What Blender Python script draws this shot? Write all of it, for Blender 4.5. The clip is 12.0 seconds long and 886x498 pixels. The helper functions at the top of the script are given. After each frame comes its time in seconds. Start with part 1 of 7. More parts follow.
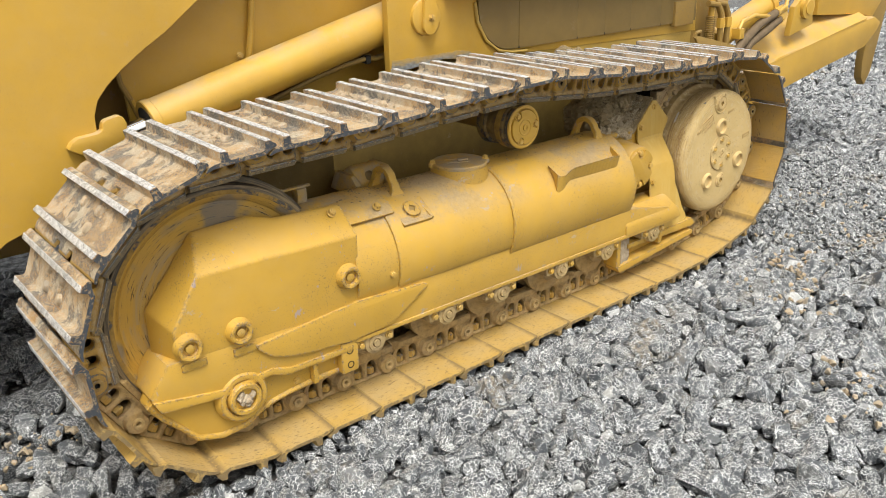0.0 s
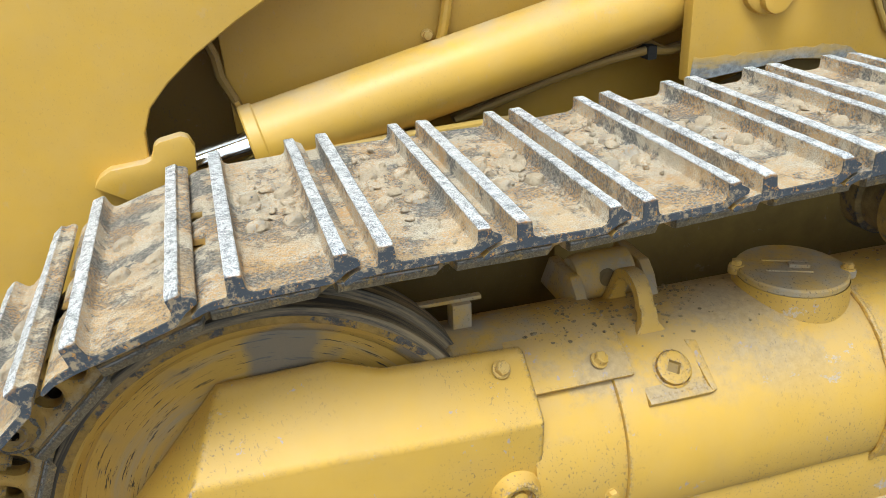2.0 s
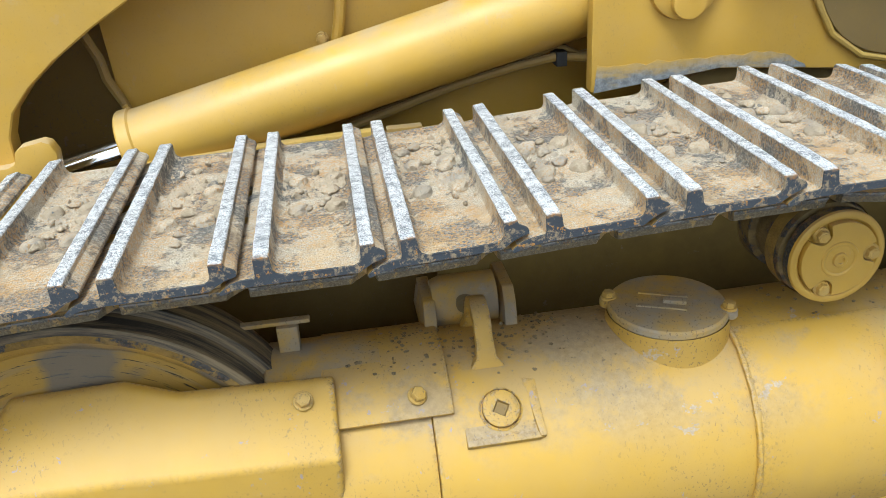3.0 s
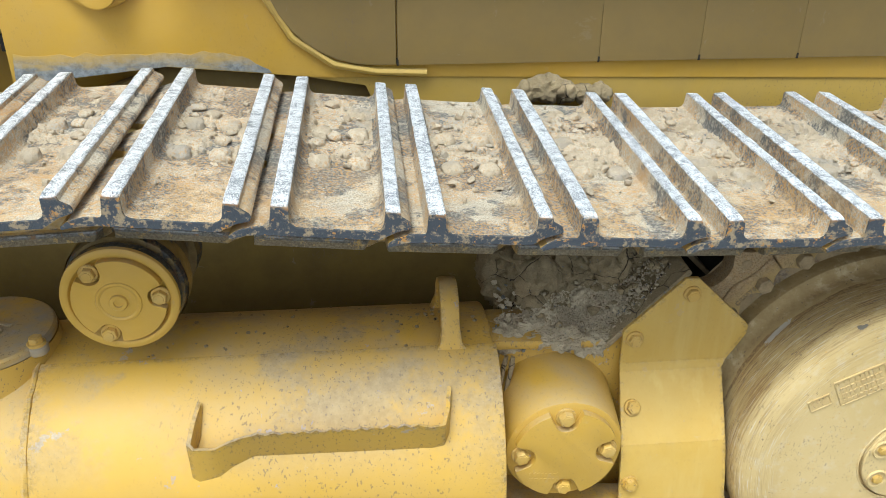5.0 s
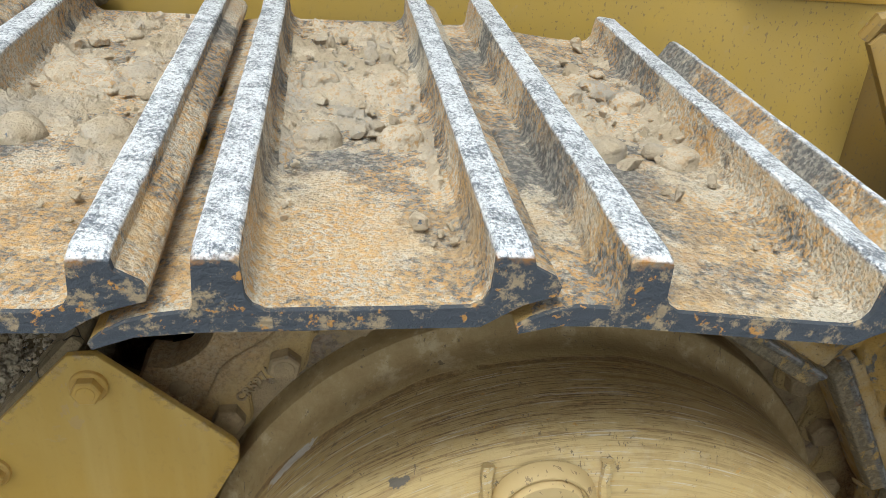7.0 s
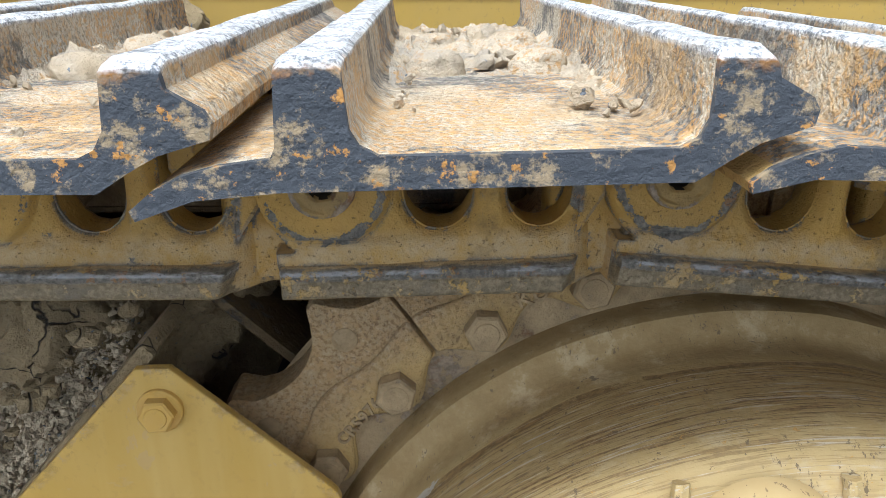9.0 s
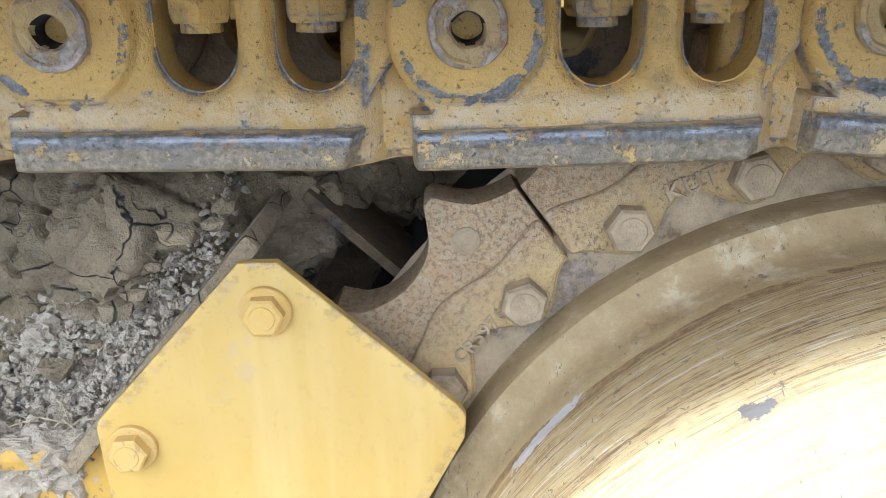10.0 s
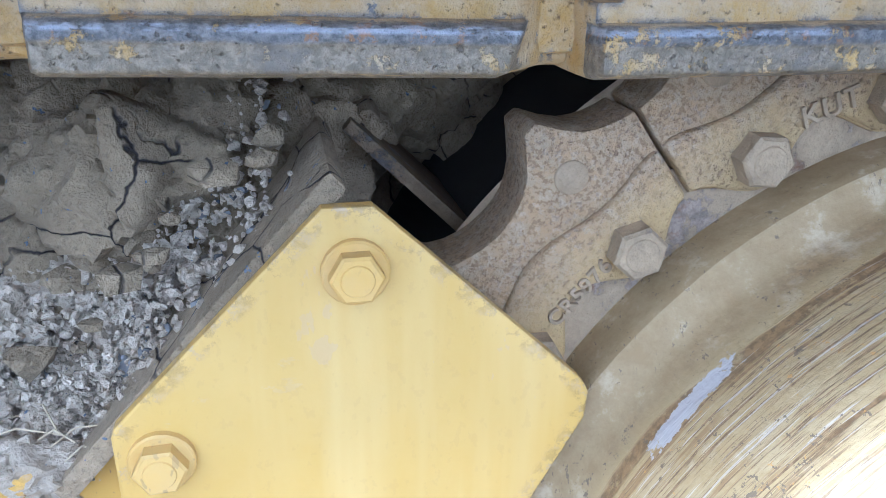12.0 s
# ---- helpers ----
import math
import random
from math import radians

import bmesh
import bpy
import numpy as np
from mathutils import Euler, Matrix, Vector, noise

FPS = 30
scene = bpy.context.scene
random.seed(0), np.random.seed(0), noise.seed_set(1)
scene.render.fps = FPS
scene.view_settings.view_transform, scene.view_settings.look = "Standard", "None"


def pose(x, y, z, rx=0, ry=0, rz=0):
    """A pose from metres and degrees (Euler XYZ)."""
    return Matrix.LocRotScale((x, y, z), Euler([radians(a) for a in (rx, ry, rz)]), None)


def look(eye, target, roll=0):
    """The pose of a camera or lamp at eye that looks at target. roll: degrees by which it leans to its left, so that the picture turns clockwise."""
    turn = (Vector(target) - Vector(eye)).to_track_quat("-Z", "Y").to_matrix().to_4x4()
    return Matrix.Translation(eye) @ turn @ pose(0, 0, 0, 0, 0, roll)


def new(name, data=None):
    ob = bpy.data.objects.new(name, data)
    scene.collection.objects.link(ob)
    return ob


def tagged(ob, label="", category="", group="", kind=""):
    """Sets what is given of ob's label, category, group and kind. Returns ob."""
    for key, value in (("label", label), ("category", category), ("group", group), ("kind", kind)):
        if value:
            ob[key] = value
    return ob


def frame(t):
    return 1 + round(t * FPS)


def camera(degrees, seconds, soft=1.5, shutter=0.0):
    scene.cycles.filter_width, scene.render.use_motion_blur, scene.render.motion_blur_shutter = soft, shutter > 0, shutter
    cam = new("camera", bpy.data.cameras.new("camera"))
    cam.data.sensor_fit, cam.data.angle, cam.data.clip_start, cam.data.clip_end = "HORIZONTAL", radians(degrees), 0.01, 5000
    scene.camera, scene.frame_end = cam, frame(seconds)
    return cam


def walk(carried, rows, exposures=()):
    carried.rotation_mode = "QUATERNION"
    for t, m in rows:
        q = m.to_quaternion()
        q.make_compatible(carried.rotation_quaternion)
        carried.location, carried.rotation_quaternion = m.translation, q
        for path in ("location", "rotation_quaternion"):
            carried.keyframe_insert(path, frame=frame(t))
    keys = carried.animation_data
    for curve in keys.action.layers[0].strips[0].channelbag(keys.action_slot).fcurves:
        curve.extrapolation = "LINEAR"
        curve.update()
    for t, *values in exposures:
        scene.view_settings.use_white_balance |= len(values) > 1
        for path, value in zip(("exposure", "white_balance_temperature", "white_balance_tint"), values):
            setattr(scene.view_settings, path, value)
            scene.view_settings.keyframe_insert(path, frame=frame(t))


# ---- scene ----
SKY, SUN = 0.11, 1.2
cam = camera(56.1, 12.0, soft=0.7)
EXPOSURES = [(0.0, 1.15, 7000, 7), (1.2, 1.24, 6550, 4), (2.0, 1.22, 5950, 0.5), (3.0, 1.2, 5750, 1), (5.5, 1.34, 5900, 0), (6.4, 1.2, 5900, 2), (7.0, 1.12, 6100, 2), (8.8, 1.35, 5800, 5), (9.5, 2.7, 5750, 8), (10.0, 2.85, 5050, 9), (10.45, 2.95, 4500, 12), (11.0, 2.95, 4330, 12), (12.0, 2.8, 4400, 12)]
PATH = [
    (0, (-1.116, -2.152, 1.657), (0.054, -0.713, 0.911), -1.5),
    (0.5, (-0.795, -1.753, 1.622), (0.311, -0.268, 0.865), -0.7),
    (1, (-0.56, -1.488, 1.591), (0.229, 0.182, 0.823), -3.1),
    (1.5, (-0.351, -1.263, 1.564), (0.27, 0.463, 0.768), -2.8),
    (2, (-0.151, -0.999, 1.522), (0.342, 0.749, 0.685), -2.3),
    (2.5, (0.01, -0.945, 1.557), (0.409, 0.805, 0.674), -3.0),
    (3, (0.369, -1.009, 1.541), (0.592, 0.776, 0.667), -3.6),
    (3.2, (0.48, -1.023, 1.559), (0.702, 0.762, 0.685), -3.2),
    (4.8, (1.465, -0.907, 1.512), (1.638, 0.843, 0.558), 0.3),
    (5, (1.575, -0.944, 1.522), (1.751, 0.811, 0.579), 0.5),
    (5.5, (1.855, -0.838, 1.449), (2.104, 0.885, 0.464), 1.8),
    (6, (2.083, -0.682, 1.447), (2.405, 0.986, 0.391), 3.5),
    (6.1, (2.134, -0.658, 1.446), (2.446, 1.006, 0.38), 3.6),
    (6.5, (2.291, -0.474, 1.379), (2.64, 1.165, 0.287), 4.5),
    (7, (2.312, -0.338, 1.23), (2.574, 1.389, 0.256), 3.7),
    (7.2, (2.313, -0.323, 1.181), (2.506, 1.493, 0.365), 2.0),
    (8.8, (2.32, -0.258, 1.133), (2.34, 1.595, 0.38), -0.9),
    (9, (2.295, -0.267, 1.065), (2.33, 1.625, 0.416), -1.4),
    (9.5, (2.237, -0.235, 0.992), (2.23, 1.649, 0.318), -2.0),
    (10, (2.226, -0.221, 0.98), (2.199, 1.669, 0.325), -2.1),
    (10.5, (2.223, -0.215, 0.976), (2.193, 1.678, 0.332), -2.0),
    (11, (2.207, -0.205, 0.978), (2.247, 1.667, 0.276), -0.7),
    (11.5, (2.11, -0.132, 0.933), (2.319, 1.72, 0.209), -0.3),
    (12, (2.089, -0.115, 0.939), (2.454, 1.702, 0.188), 0.7),
]
walk(cam, [(t, look(eye, target, roll)) for t, eye, target, roll in PATH], EXPOSURES)

# ---- world and light ----
world = bpy.data.worlds.new("overcast_sky")
scene.world = world
world.use_nodes = True
wt = world.node_tree
sky = wt.nodes.new("ShaderNodeTexSky")
sky.sky_type = "NISHITA"
sky.sun_disc = False
sky.sun_elevation, sky.sun_rotation = radians(64), radians(209)
sky.dust_density, sky.air_density = 4.0, 1.0
wash = wt.nodes.new("ShaderNodeHueSaturation")
wash.inputs["Saturation"].default_value = 0.22
wt.links.new(sky.outputs[0], wash.inputs["Color"])
wt.links.new(wash.outputs[0], wt.nodes["Background"].inputs["Color"])
wt.nodes["Background"].inputs["Strength"].default_value = SKY
sun = new("sun", bpy.data.lights.new("sun", "SUN"))
sun.data.energy, sun.data.angle, sun.data.color = SUN, radians(25), (1.0, 0.97, 0.92)
sun.matrix_basis = look((-0.97, -1.75, 4.1), (0, 0, 0))


# ---- materials ----
def sock(nt, target, value):
    if hasattr(value, "is_output"):
        nt.links.new(value, target)
    else:
        target.default_value = value


def rgb(c):
    return (c[0], c[1], c[2], 1.0)


def coords(nt, shuffled=False):
    c = nt.nodes.new("ShaderNodeTexCoord").outputs["Object"]
    if not shuffled:
        return c
    info = nt.nodes.new("ShaderNodeObjectInfo")
    add = nt.nodes.new("ShaderNodeVectorMath")
    add.operation = "MULTIPLY_ADD"
    nt.links.new(info.outputs["Random"], add.inputs[0])
    add.inputs[1].default_value = (17.3, 9.1, 23.7)
    nt.links.new(c, add.inputs[2])
    return add.outputs[0]


def grain(nt, vec, scale, detail=4.0, rough=0.6, distortion=0.0):
    n = nt.nodes.new("ShaderNodeTexNoise")
    nt.links.new(vec, n.inputs["Vector"])
    n.inputs["Scale"].default_value, n.inputs["Detail"].default_value = scale, detail
    n.inputs["Roughness"].default_value, n.inputs["Distortion"].default_value = rough, distortion
    return n.outputs["Fac"]


def stretch(nt, vec, sx, sy, sz, rot=(0, 0, 0)):
    m = nt.nodes.new("ShaderNodeMapping")
    nt.links.new(vec, m.inputs["Vector"])
    m.inputs["Scale"].default_value, m.inputs["Rotation"].default_value = (sx, sy, sz), rot
    return m.outputs[0]


def cells(nt, vec, scale, feature="F1"):
    v = nt.nodes.new("ShaderNodeTexVoronoi")
    v.feature = feature
    nt.links.new(vec, v.inputs["Vector"])
    v.inputs["Scale"].default_value = scale
    return v.outputs["Distance"]


def step(nt, value, lo, hi, to_lo=0.0, to_hi=1.0):
    r = nt.nodes.new("ShaderNodeMapRange")
    sock(nt, r.inputs["Value"], value)
    r.inputs["From Min"].default_value, r.inputs["From Max"].default_value = lo, hi
    r.inputs["To Min"].default_value, r.inputs["To Max"].default_value = to_lo, to_hi
    return r.outputs["Result"]


def calc(nt, op, a, b=0.0):
    m = nt.nodes.new("ShaderNodeMath")
    m.operation = op
    sock(nt, m.inputs[0], a), sock(nt, m.inputs[1], b)
    return m.outputs[0]


def mix(nt, fac, a, b):
    m = nt.nodes.new("ShaderNodeMix")
    m.data_type = "RGBA"
    sock(nt, m.inputs[0], fac)
    sock(nt, m.inputs[6], rgb(a) if isinstance(a, tuple) else a)
    sock(nt, m.inputs[7], rgb(b) if isinstance(b, tuple) else b)
    return m.outputs[2]


def axis(nt, vec, which):
    s = nt.nodes.new("ShaderNodeSeparateXYZ")
    nt.links.new(vec, s.inputs[0])
    return s.outputs[which]


def facing_up(nt, lo, hi):
    return step(nt, axis(nt, nt.nodes.new("ShaderNodeNewGeometry").outputs["Normal"], 2), lo, hi)


def finish(mat, colour, rough, height=None, strength=0.3, distance=0.002, metal=0.0):
    nt = mat.node_tree
    b = nt.nodes["Principled BSDF"]
    sock(nt, b.inputs["Base Color"], rgb(colour) if isinstance(colour, tuple) else colour)
    sock(nt, b.inputs["Roughness"], rough)
    sock(nt, b.inputs["Metallic"], metal)
    if height is not None:
        bm = nt.nodes.new("ShaderNodeBump")
        bm.inputs["Strength"].default_value, bm.inputs["Distance"].default_value = strength, distance
        nt.links.new(height, bm.inputs["Height"])
        nt.links.new(bm.outputs[0], b.inputs["Normal"])
    return mat


def edges(nt, radius):
    """Where a rounded edge would turn away from the face: 1 along edges, 0 on flats."""
    bv = nt.nodes.new("ShaderNodeBevel")
    bv.samples = 4
    bv.inputs["Radius"].default_value = radius
    d = nt.nodes.new("ShaderNodeVectorMath")
    d.operation = "DOT_PRODUCT"
    nt.links.new(bv.outputs[0], d.inputs[0])
    nt.links.new(nt.nodes.new("ShaderNodeNewGeometry").outputs["Normal"], d.inputs[1])
    return step(nt, d.outputs["Value"], 0.998, 0.965)


def blank(name):
    m = bpy.data.materials.new(name)
    m.use_nodes = True
    return m, m.node_tree


YELLOW = (0.545, 0.325, 0.047)
DUST = (0.37, 0.30, 0.21)


def paint(name, base=YELLOW, dust=0.35, top_dust=0.8, chips=0.5, rough=0.52, dusty=DUST, streak=0.0, shuffled=False, specks=0.7, edge=0.0, scoured=0.0):
    """Sprayed machine paint: mottled colour, dust on upward faces, specks of mud and small chips to the grey primer."""
    m, nt = blank(name)
    c = coords(nt, shuffled)
    big = grain(nt, c, 2.3, 5)
    mid = grain(nt, c, 14, 6, 0.65)
    fine = grain(nt, c, 160, 3)
    dark = tuple(v * 0.82 for v in base)
    col = mix(nt, step(nt, big, 0.35, 0.7), base, dark)
    film = calc(nt, "MULTIPLY", step(nt, mid, 0.35, 0.75), dust)
    up = calc(nt, "MULTIPLY", facing_up(nt, 0.35, 0.95), calc(nt, "MULTIPLY", step(nt, calc(nt, "ADD", calc(nt, "MULTIPLY", mid, 0.5), calc(nt, "MULTIPLY", grain(nt, c, 5, 5, 0.6), 0.5)), 0.40, 0.58), top_dust))
    film = calc(nt, "MAXIMUM", film, up)
    if streak:
        run = grain(nt, stretch(nt, c, 16, 16, 1.6), 1.0, 4)
        film = calc(nt, "MAXIMUM", film, calc(nt, "MULTIPLY", step(nt, run, 0.52, 0.72), streak))
    col = mix(nt, film, col, dusty)
    speck = calc(nt, "MULTIPLY", step(nt, grain(nt, stretch(nt, c, 1.4, 1, 0.9), 150, 3, 0.6), 0.612, 0.632), step(nt, big, 0.42, 0.54))
    col = mix(nt, calc(nt, "MULTIPLY", speck, specks), col, (0.16, 0.11, 0.06))
    chip = calc(nt, "MULTIPLY", step(nt, grain(nt, stretch(nt, c, 1, 1, 0.55), 26, 5, 0.72), 0.658, 0.668), chips)
    col = mix(nt, chip, col, (0.33, 0.28, 0.31))
    scuffs = calc(nt, "MULTIPLY", step(nt, grain(nt, stretch(nt, c, 0.7, 1, 1.3), 9, 7, 0.76), 0.635, 0.65), chips)
    col = mix(nt, calc(nt, "MULTIPLY", scuffs, 0.8), col, mix(nt, step(nt, fine, 0.4, 0.6), (0.30, 0.27, 0.27), (0.42, 0.38, 0.36)))
    if scoured:
        bare = calc(nt, "ADD", calc(nt, "MULTIPLY", grain(nt, stretch(nt, c, 0.8, 1, 1), 5.5, 3, 0.5), 0.7), calc(nt, "MULTIPLY", grain(nt, c, 42, 6, 0.75), 0.3))
        bare = calc(nt, "MULTIPLY", calc(nt, "MULTIPLY", step(nt, bare, 0.485, 0.565), facing_up(nt, 0.30, 0.75)), scoured)
        col = mix(nt, bare, col, mix(nt, step(nt, grain(nt, c, 75, 6, 0.75), 0.40, 0.62), (0.20, 0.175, 0.155), (0.36, 0.30, 0.22)))
        film = calc(nt, "MAXIMUM", film, bare)
    if edge:
        rub = calc(nt, "MULTIPLY", edges(nt, 0.014), step(nt, grain(nt, c, 70, 6, 0.75), 0.49, 0.53))
        col = mix(nt, calc(nt, "MULTIPLY", rub, edge), col, mix(nt, step(nt, fine, 0.45, 0.6), (0.10, 0.065, 0.03), (0.30, 0.25, 0.22)))
        chip = calc(nt, "MAXIMUM", chip, rub)
    height = calc(nt, "ADD", calc(nt, "MULTIPLY", mid, 0.7), calc(nt, "MULTIPLY", fine, 0.12))
    height = calc(nt, "SUBTRACT", height, calc(nt, "MULTIPLY", chip, 0.2))
    return finish(m, col, step(nt, film, 0, 0.7, rough, 0.85), height, 0.22, 0.003)


def polar(nt, cx, cz, kr, ka):
    """Coordinates that run round a wheel's axis: radius, angle and width."""
    c = coords(nt)
    x, z = calc(nt, "SUBTRACT", axis(nt, c, 0), cx), calc(nt, "SUBTRACT", axis(nt, c, 2), cz)
    r = calc(nt, "SQRT", calc(nt, "ADD", calc(nt, "MULTIPLY", x, x), calc(nt, "MULTIPLY", z, z)))
    v = nt.nodes.new("ShaderNodeCombineXYZ")
    nt.links.new(calc(nt, "MULTIPLY", r, kr), v.inputs[0])
    nt.links.new(calc(nt, "MULTIPLY", calc(nt, "ARCTAN2", z, x), ka), v.inputs[1])
    nt.links.new(calc(nt, "MULTIPLY", axis(nt, c, 1), kr), v.inputs[2])
    return v.outputs[0], r, c


def make_idler():
    """Yellow spray scraped off in rings, with greasy grey patches."""
    m, nt = blank("scraped_idler_paint")
    v, r, c = polar(nt, -0.125, 0.510, 1.0, 0.020)
    a, b = grain(nt, c, 6, 6, 0.62), grain(nt, c, 60, 5, 0.7)
    rings = grain(nt, v, 190, 5, 0.75)
    col = mix(nt, step(nt, a, 0.35, 0.7), (0.51, 0.30, 0.042), (0.42, 0.26, 0.06))
    col = mix(nt, step(nt, grain(nt, v, 30, 4, 0.6), 0.52, 0.68), col, (0.33, 0.255, 0.15))
    scratch = calc(nt, "MULTIPLY", step(nt, rings, 0.585, 0.61), step(nt, a, 0.44, 0.55))
    col = mix(nt, scratch, col, (0.035, 0.028, 0.02))
    grease = calc(nt, "MULTIPLY", step(nt, grain(nt, c, 4.3, 3, 0.5), 0.56, 0.62), 0.75)
    col = mix(nt, grease, col, (0.15, 0.145, 0.14))
    rim = step(nt, r, 0.366, 0.374)
    worn = mix(nt, step(nt, grain(nt, v, 70, 5, 0.7), 0.42, 0.6), (0.05, 0.043, 0.036), (0.27, 0.20, 0.11))
    col = mix(nt, rim, col, worn)
    return finish(m, col, 0.62, calc(nt, "ADD", rings, calc(nt, "MULTIPLY", b, 0.5)), 0.4, 0.003)


def spot(nt, c, centre, along, length, width, ragged=0.35):
    """One long blotch on a surface: 1 inside, 0 outside, with a ragged outline."""
    def vec(op, a, b):
        n = nt.nodes.new("ShaderNodeVectorMath")
        n.operation = op
        for k, q in enumerate((a, b)):
            if isinstance(q, tuple):
                n.inputs[k].default_value = q
            elif q is not None:
                nt.links.new(q, n.inputs[k])
        return n.outputs["Value" if op in ("DOT_PRODUCT", "LENGTH") else 0]
    d = vec("SUBTRACT", c, centre)
    run = vec("DOT_PRODUCT", d, along)
    size = vec("LENGTH", d, None)
    side = calc(nt, "SQRT", calc(nt, "MAXIMUM", calc(nt, "SUBTRACT", calc(nt, "MULTIPLY", size, size), calc(nt, "MULTIPLY", run, run)), 0.0))
    far = calc(nt, "MAXIMUM", calc(nt, "DIVIDE", calc(nt, "ABSOLUTE", run), length), calc(nt, "DIVIDE", side, width))
    far = calc(nt, "ADD", far, calc(nt, "MULTIPLY", calc(nt, "SUBTRACT", grain(nt, c, 170, 4, 0.65), 0.5), 2 * ragged))
    return step(nt, far, 0.94, 1.04, 1.0, 0.0)


def make_drive():
    """Thick pale mud wash over yellow paint, scuffed in arcs along the shoulder."""
    m, nt = blank("mud_washed_paint")
    v, r, c = polar(nt, 2.500, 0.522, 1.0, 0.016)
    line = polar(nt, 2.500, 0.522, 1.0, 0.0085)[0]
    a, b, f = grain(nt, c, 5, 6, 0.6), grain(nt, c, 38, 6, 0.7), grain(nt, c, 220, 3)
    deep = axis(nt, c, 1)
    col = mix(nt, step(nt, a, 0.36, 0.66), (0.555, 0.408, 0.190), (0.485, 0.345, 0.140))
    # flank darkened with depth, partly for shade from the shoes above
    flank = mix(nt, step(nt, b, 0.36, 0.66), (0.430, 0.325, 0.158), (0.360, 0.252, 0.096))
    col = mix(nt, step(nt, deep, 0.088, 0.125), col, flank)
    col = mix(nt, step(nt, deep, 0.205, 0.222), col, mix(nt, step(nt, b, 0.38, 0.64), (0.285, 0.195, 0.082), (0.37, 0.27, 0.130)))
    col = mix(nt, calc(nt, "MULTIPLY", step(nt, b, 0.54, 0.66), 0.5), col, (0.55, 0.45, 0.29))
    # scuffs that follow the rim: broad brown smears, crisp lines and hairlines
    zone = calc(nt, "MULTIPLY", step(nt, deep, 0.206, 0.196), step(nt, r, 0.225, 0.262))
    worn = step(nt, deep, 0.090, 0.118, 0.22, 1.0)
    smear = calc(nt, "MULTIPLY", step(nt, grain(nt, line, 150, 4, 0.62), 0.51, 0.57), step(nt, grain(nt, c, 10, 5, 0.6), 0.43, 0.53))
    col = mix(nt, calc(nt, "MULTIPLY", calc(nt, "MULTIPLY", smear, zone), calc(nt, "MULTIPLY", worn, 0.85)), col, (0.285, 0.180, 0.068))
    crisp = calc(nt, "MULTIPLY", step(nt, grain(nt, line, 560, 3, 0.55), 0.535, 0.555), step(nt, grain(nt, v, 60, 5, 0.7), 0.45, 0.50))
    hair = calc(nt, "MULTIPLY", step(nt, grain(nt, line, 1150, 2, 0.5), 0.585, 0.62), step(nt, grain(nt, c, 16, 5, 0.65), 0.42, 0.50))
    scuff = calc(nt, "MULTIPLY", calc(nt, "MAXIMUM", crisp, calc(nt, "MULTIPLY", hair, 0.8)), zone)
    face = calc(nt, "MULTIPLY", step(nt, grain(nt, v, 420, 5, 0.8), 0.60, 0.64), calc(nt, "MULTIPLY", step(nt, grain(nt, c, 7, 4), 0.45, 0.6), step(nt, r, 0.12, 0.24)))
    scuff = calc(nt, "MULTIPLY", calc(nt, "MAXIMUM", scuff, calc(nt, "MULTIPLY", face, 0.4)), worn)
    # ragged rusty tide line and the dark lip against the segments
    wavy = calc(nt, "ADD", deep, calc(nt, "ADD", calc(nt, "MULTIPLY", calc(nt, "SUBTRACT", grain(nt, c, 8, 3, 0.5), 0.5), 0.045), calc(nt, "MULTIPLY", calc(nt, "SUBTRACT", grain(nt, v, 120, 4, 0.6), 0.5), 0.016)))
    off = calc(nt, "ABSOLUTE", calc(nt, "SUBTRACT", wavy, 0.200))
    tide = calc(nt, "MULTIPLY", step(nt, off, 0.0035, 0.0060, 1.0, 0.0), step(nt, grain(nt, c, 60, 5, 0.75), 0.36, 0.46))
    lip = calc(nt, "MULTIPLY", step(nt, calc(nt, "ABSOLUTE", calc(nt, "SUBTRACT", calc(nt, "ADD", r, calc(nt, "MULTIPLY", a, 0.012)), 0.3015)), 0.001, 0.0045, 1.0, 0.0), calc(nt, "MULTIPLY", step(nt, deep, 0.212, 0.222), step(nt, grain(nt, c, 24, 5, 0.7), 0.38, 0.55)))
    scuff = calc(nt, "MAXIMUM", scuff, calc(nt, "MAXIMUM", calc(nt, "MULTIPLY", tide, 0.95), lip))
    col = mix(nt, calc(nt, "MULTIPLY", scuff, 0.9), col, mix(nt, step(nt, f, 0.42, 0.6), (0.15, 0.088, 0.034), (0.27, 0.165, 0.065)))
    pale = calc(nt, "MULTIPLY", step(nt, grain(nt, line, 420, 3, 0.6), 0.610, 0.640), zone)
    col = mix(nt, calc(nt, "MULTIPLY", pale, 0.6), col, (0.56, 0.50, 0.40))
    nick = calc(nt, "MULTIPLY", step(nt, grain(nt, stretch(nt, c, 2.2, 1, 0.8, (0, 0.7, 0)), 150, 4, 0.78), 0.615, 0.625), step(nt, grain(nt, c, 18, 4, 0.6), 0.49, 0.54))
    chip = calc(nt, "MAXIMUM", step(nt, grain(nt, c, 52, 6, 0.74), 0.655, 0.663), nick)
    col = mix(nt, calc(nt, "MULTIPLY", chip, 0.85), col, (0.15, 0.11, 0.065))
    orange = calc(nt, "MULTIPLY", step(nt, grain(nt, stretch(nt, c, 0.8, 1, 1.8, (0, 0.5, 0)), 130, 4, 0.75), 0.655, 0.670), step(nt, deep, 0.215, 0.19))
    col = mix(nt, calc(nt, "MULTIPLY", orange, 0.7), col, (0.50, 0.265, 0.055))
    col = mix(nt, spot(nt, c, (2.275, 0.199, 0.720), (0.66, 0.10, 0.745), 0.027, 0.0060, 0.75), col, (0.44, 0.405, 0.355))
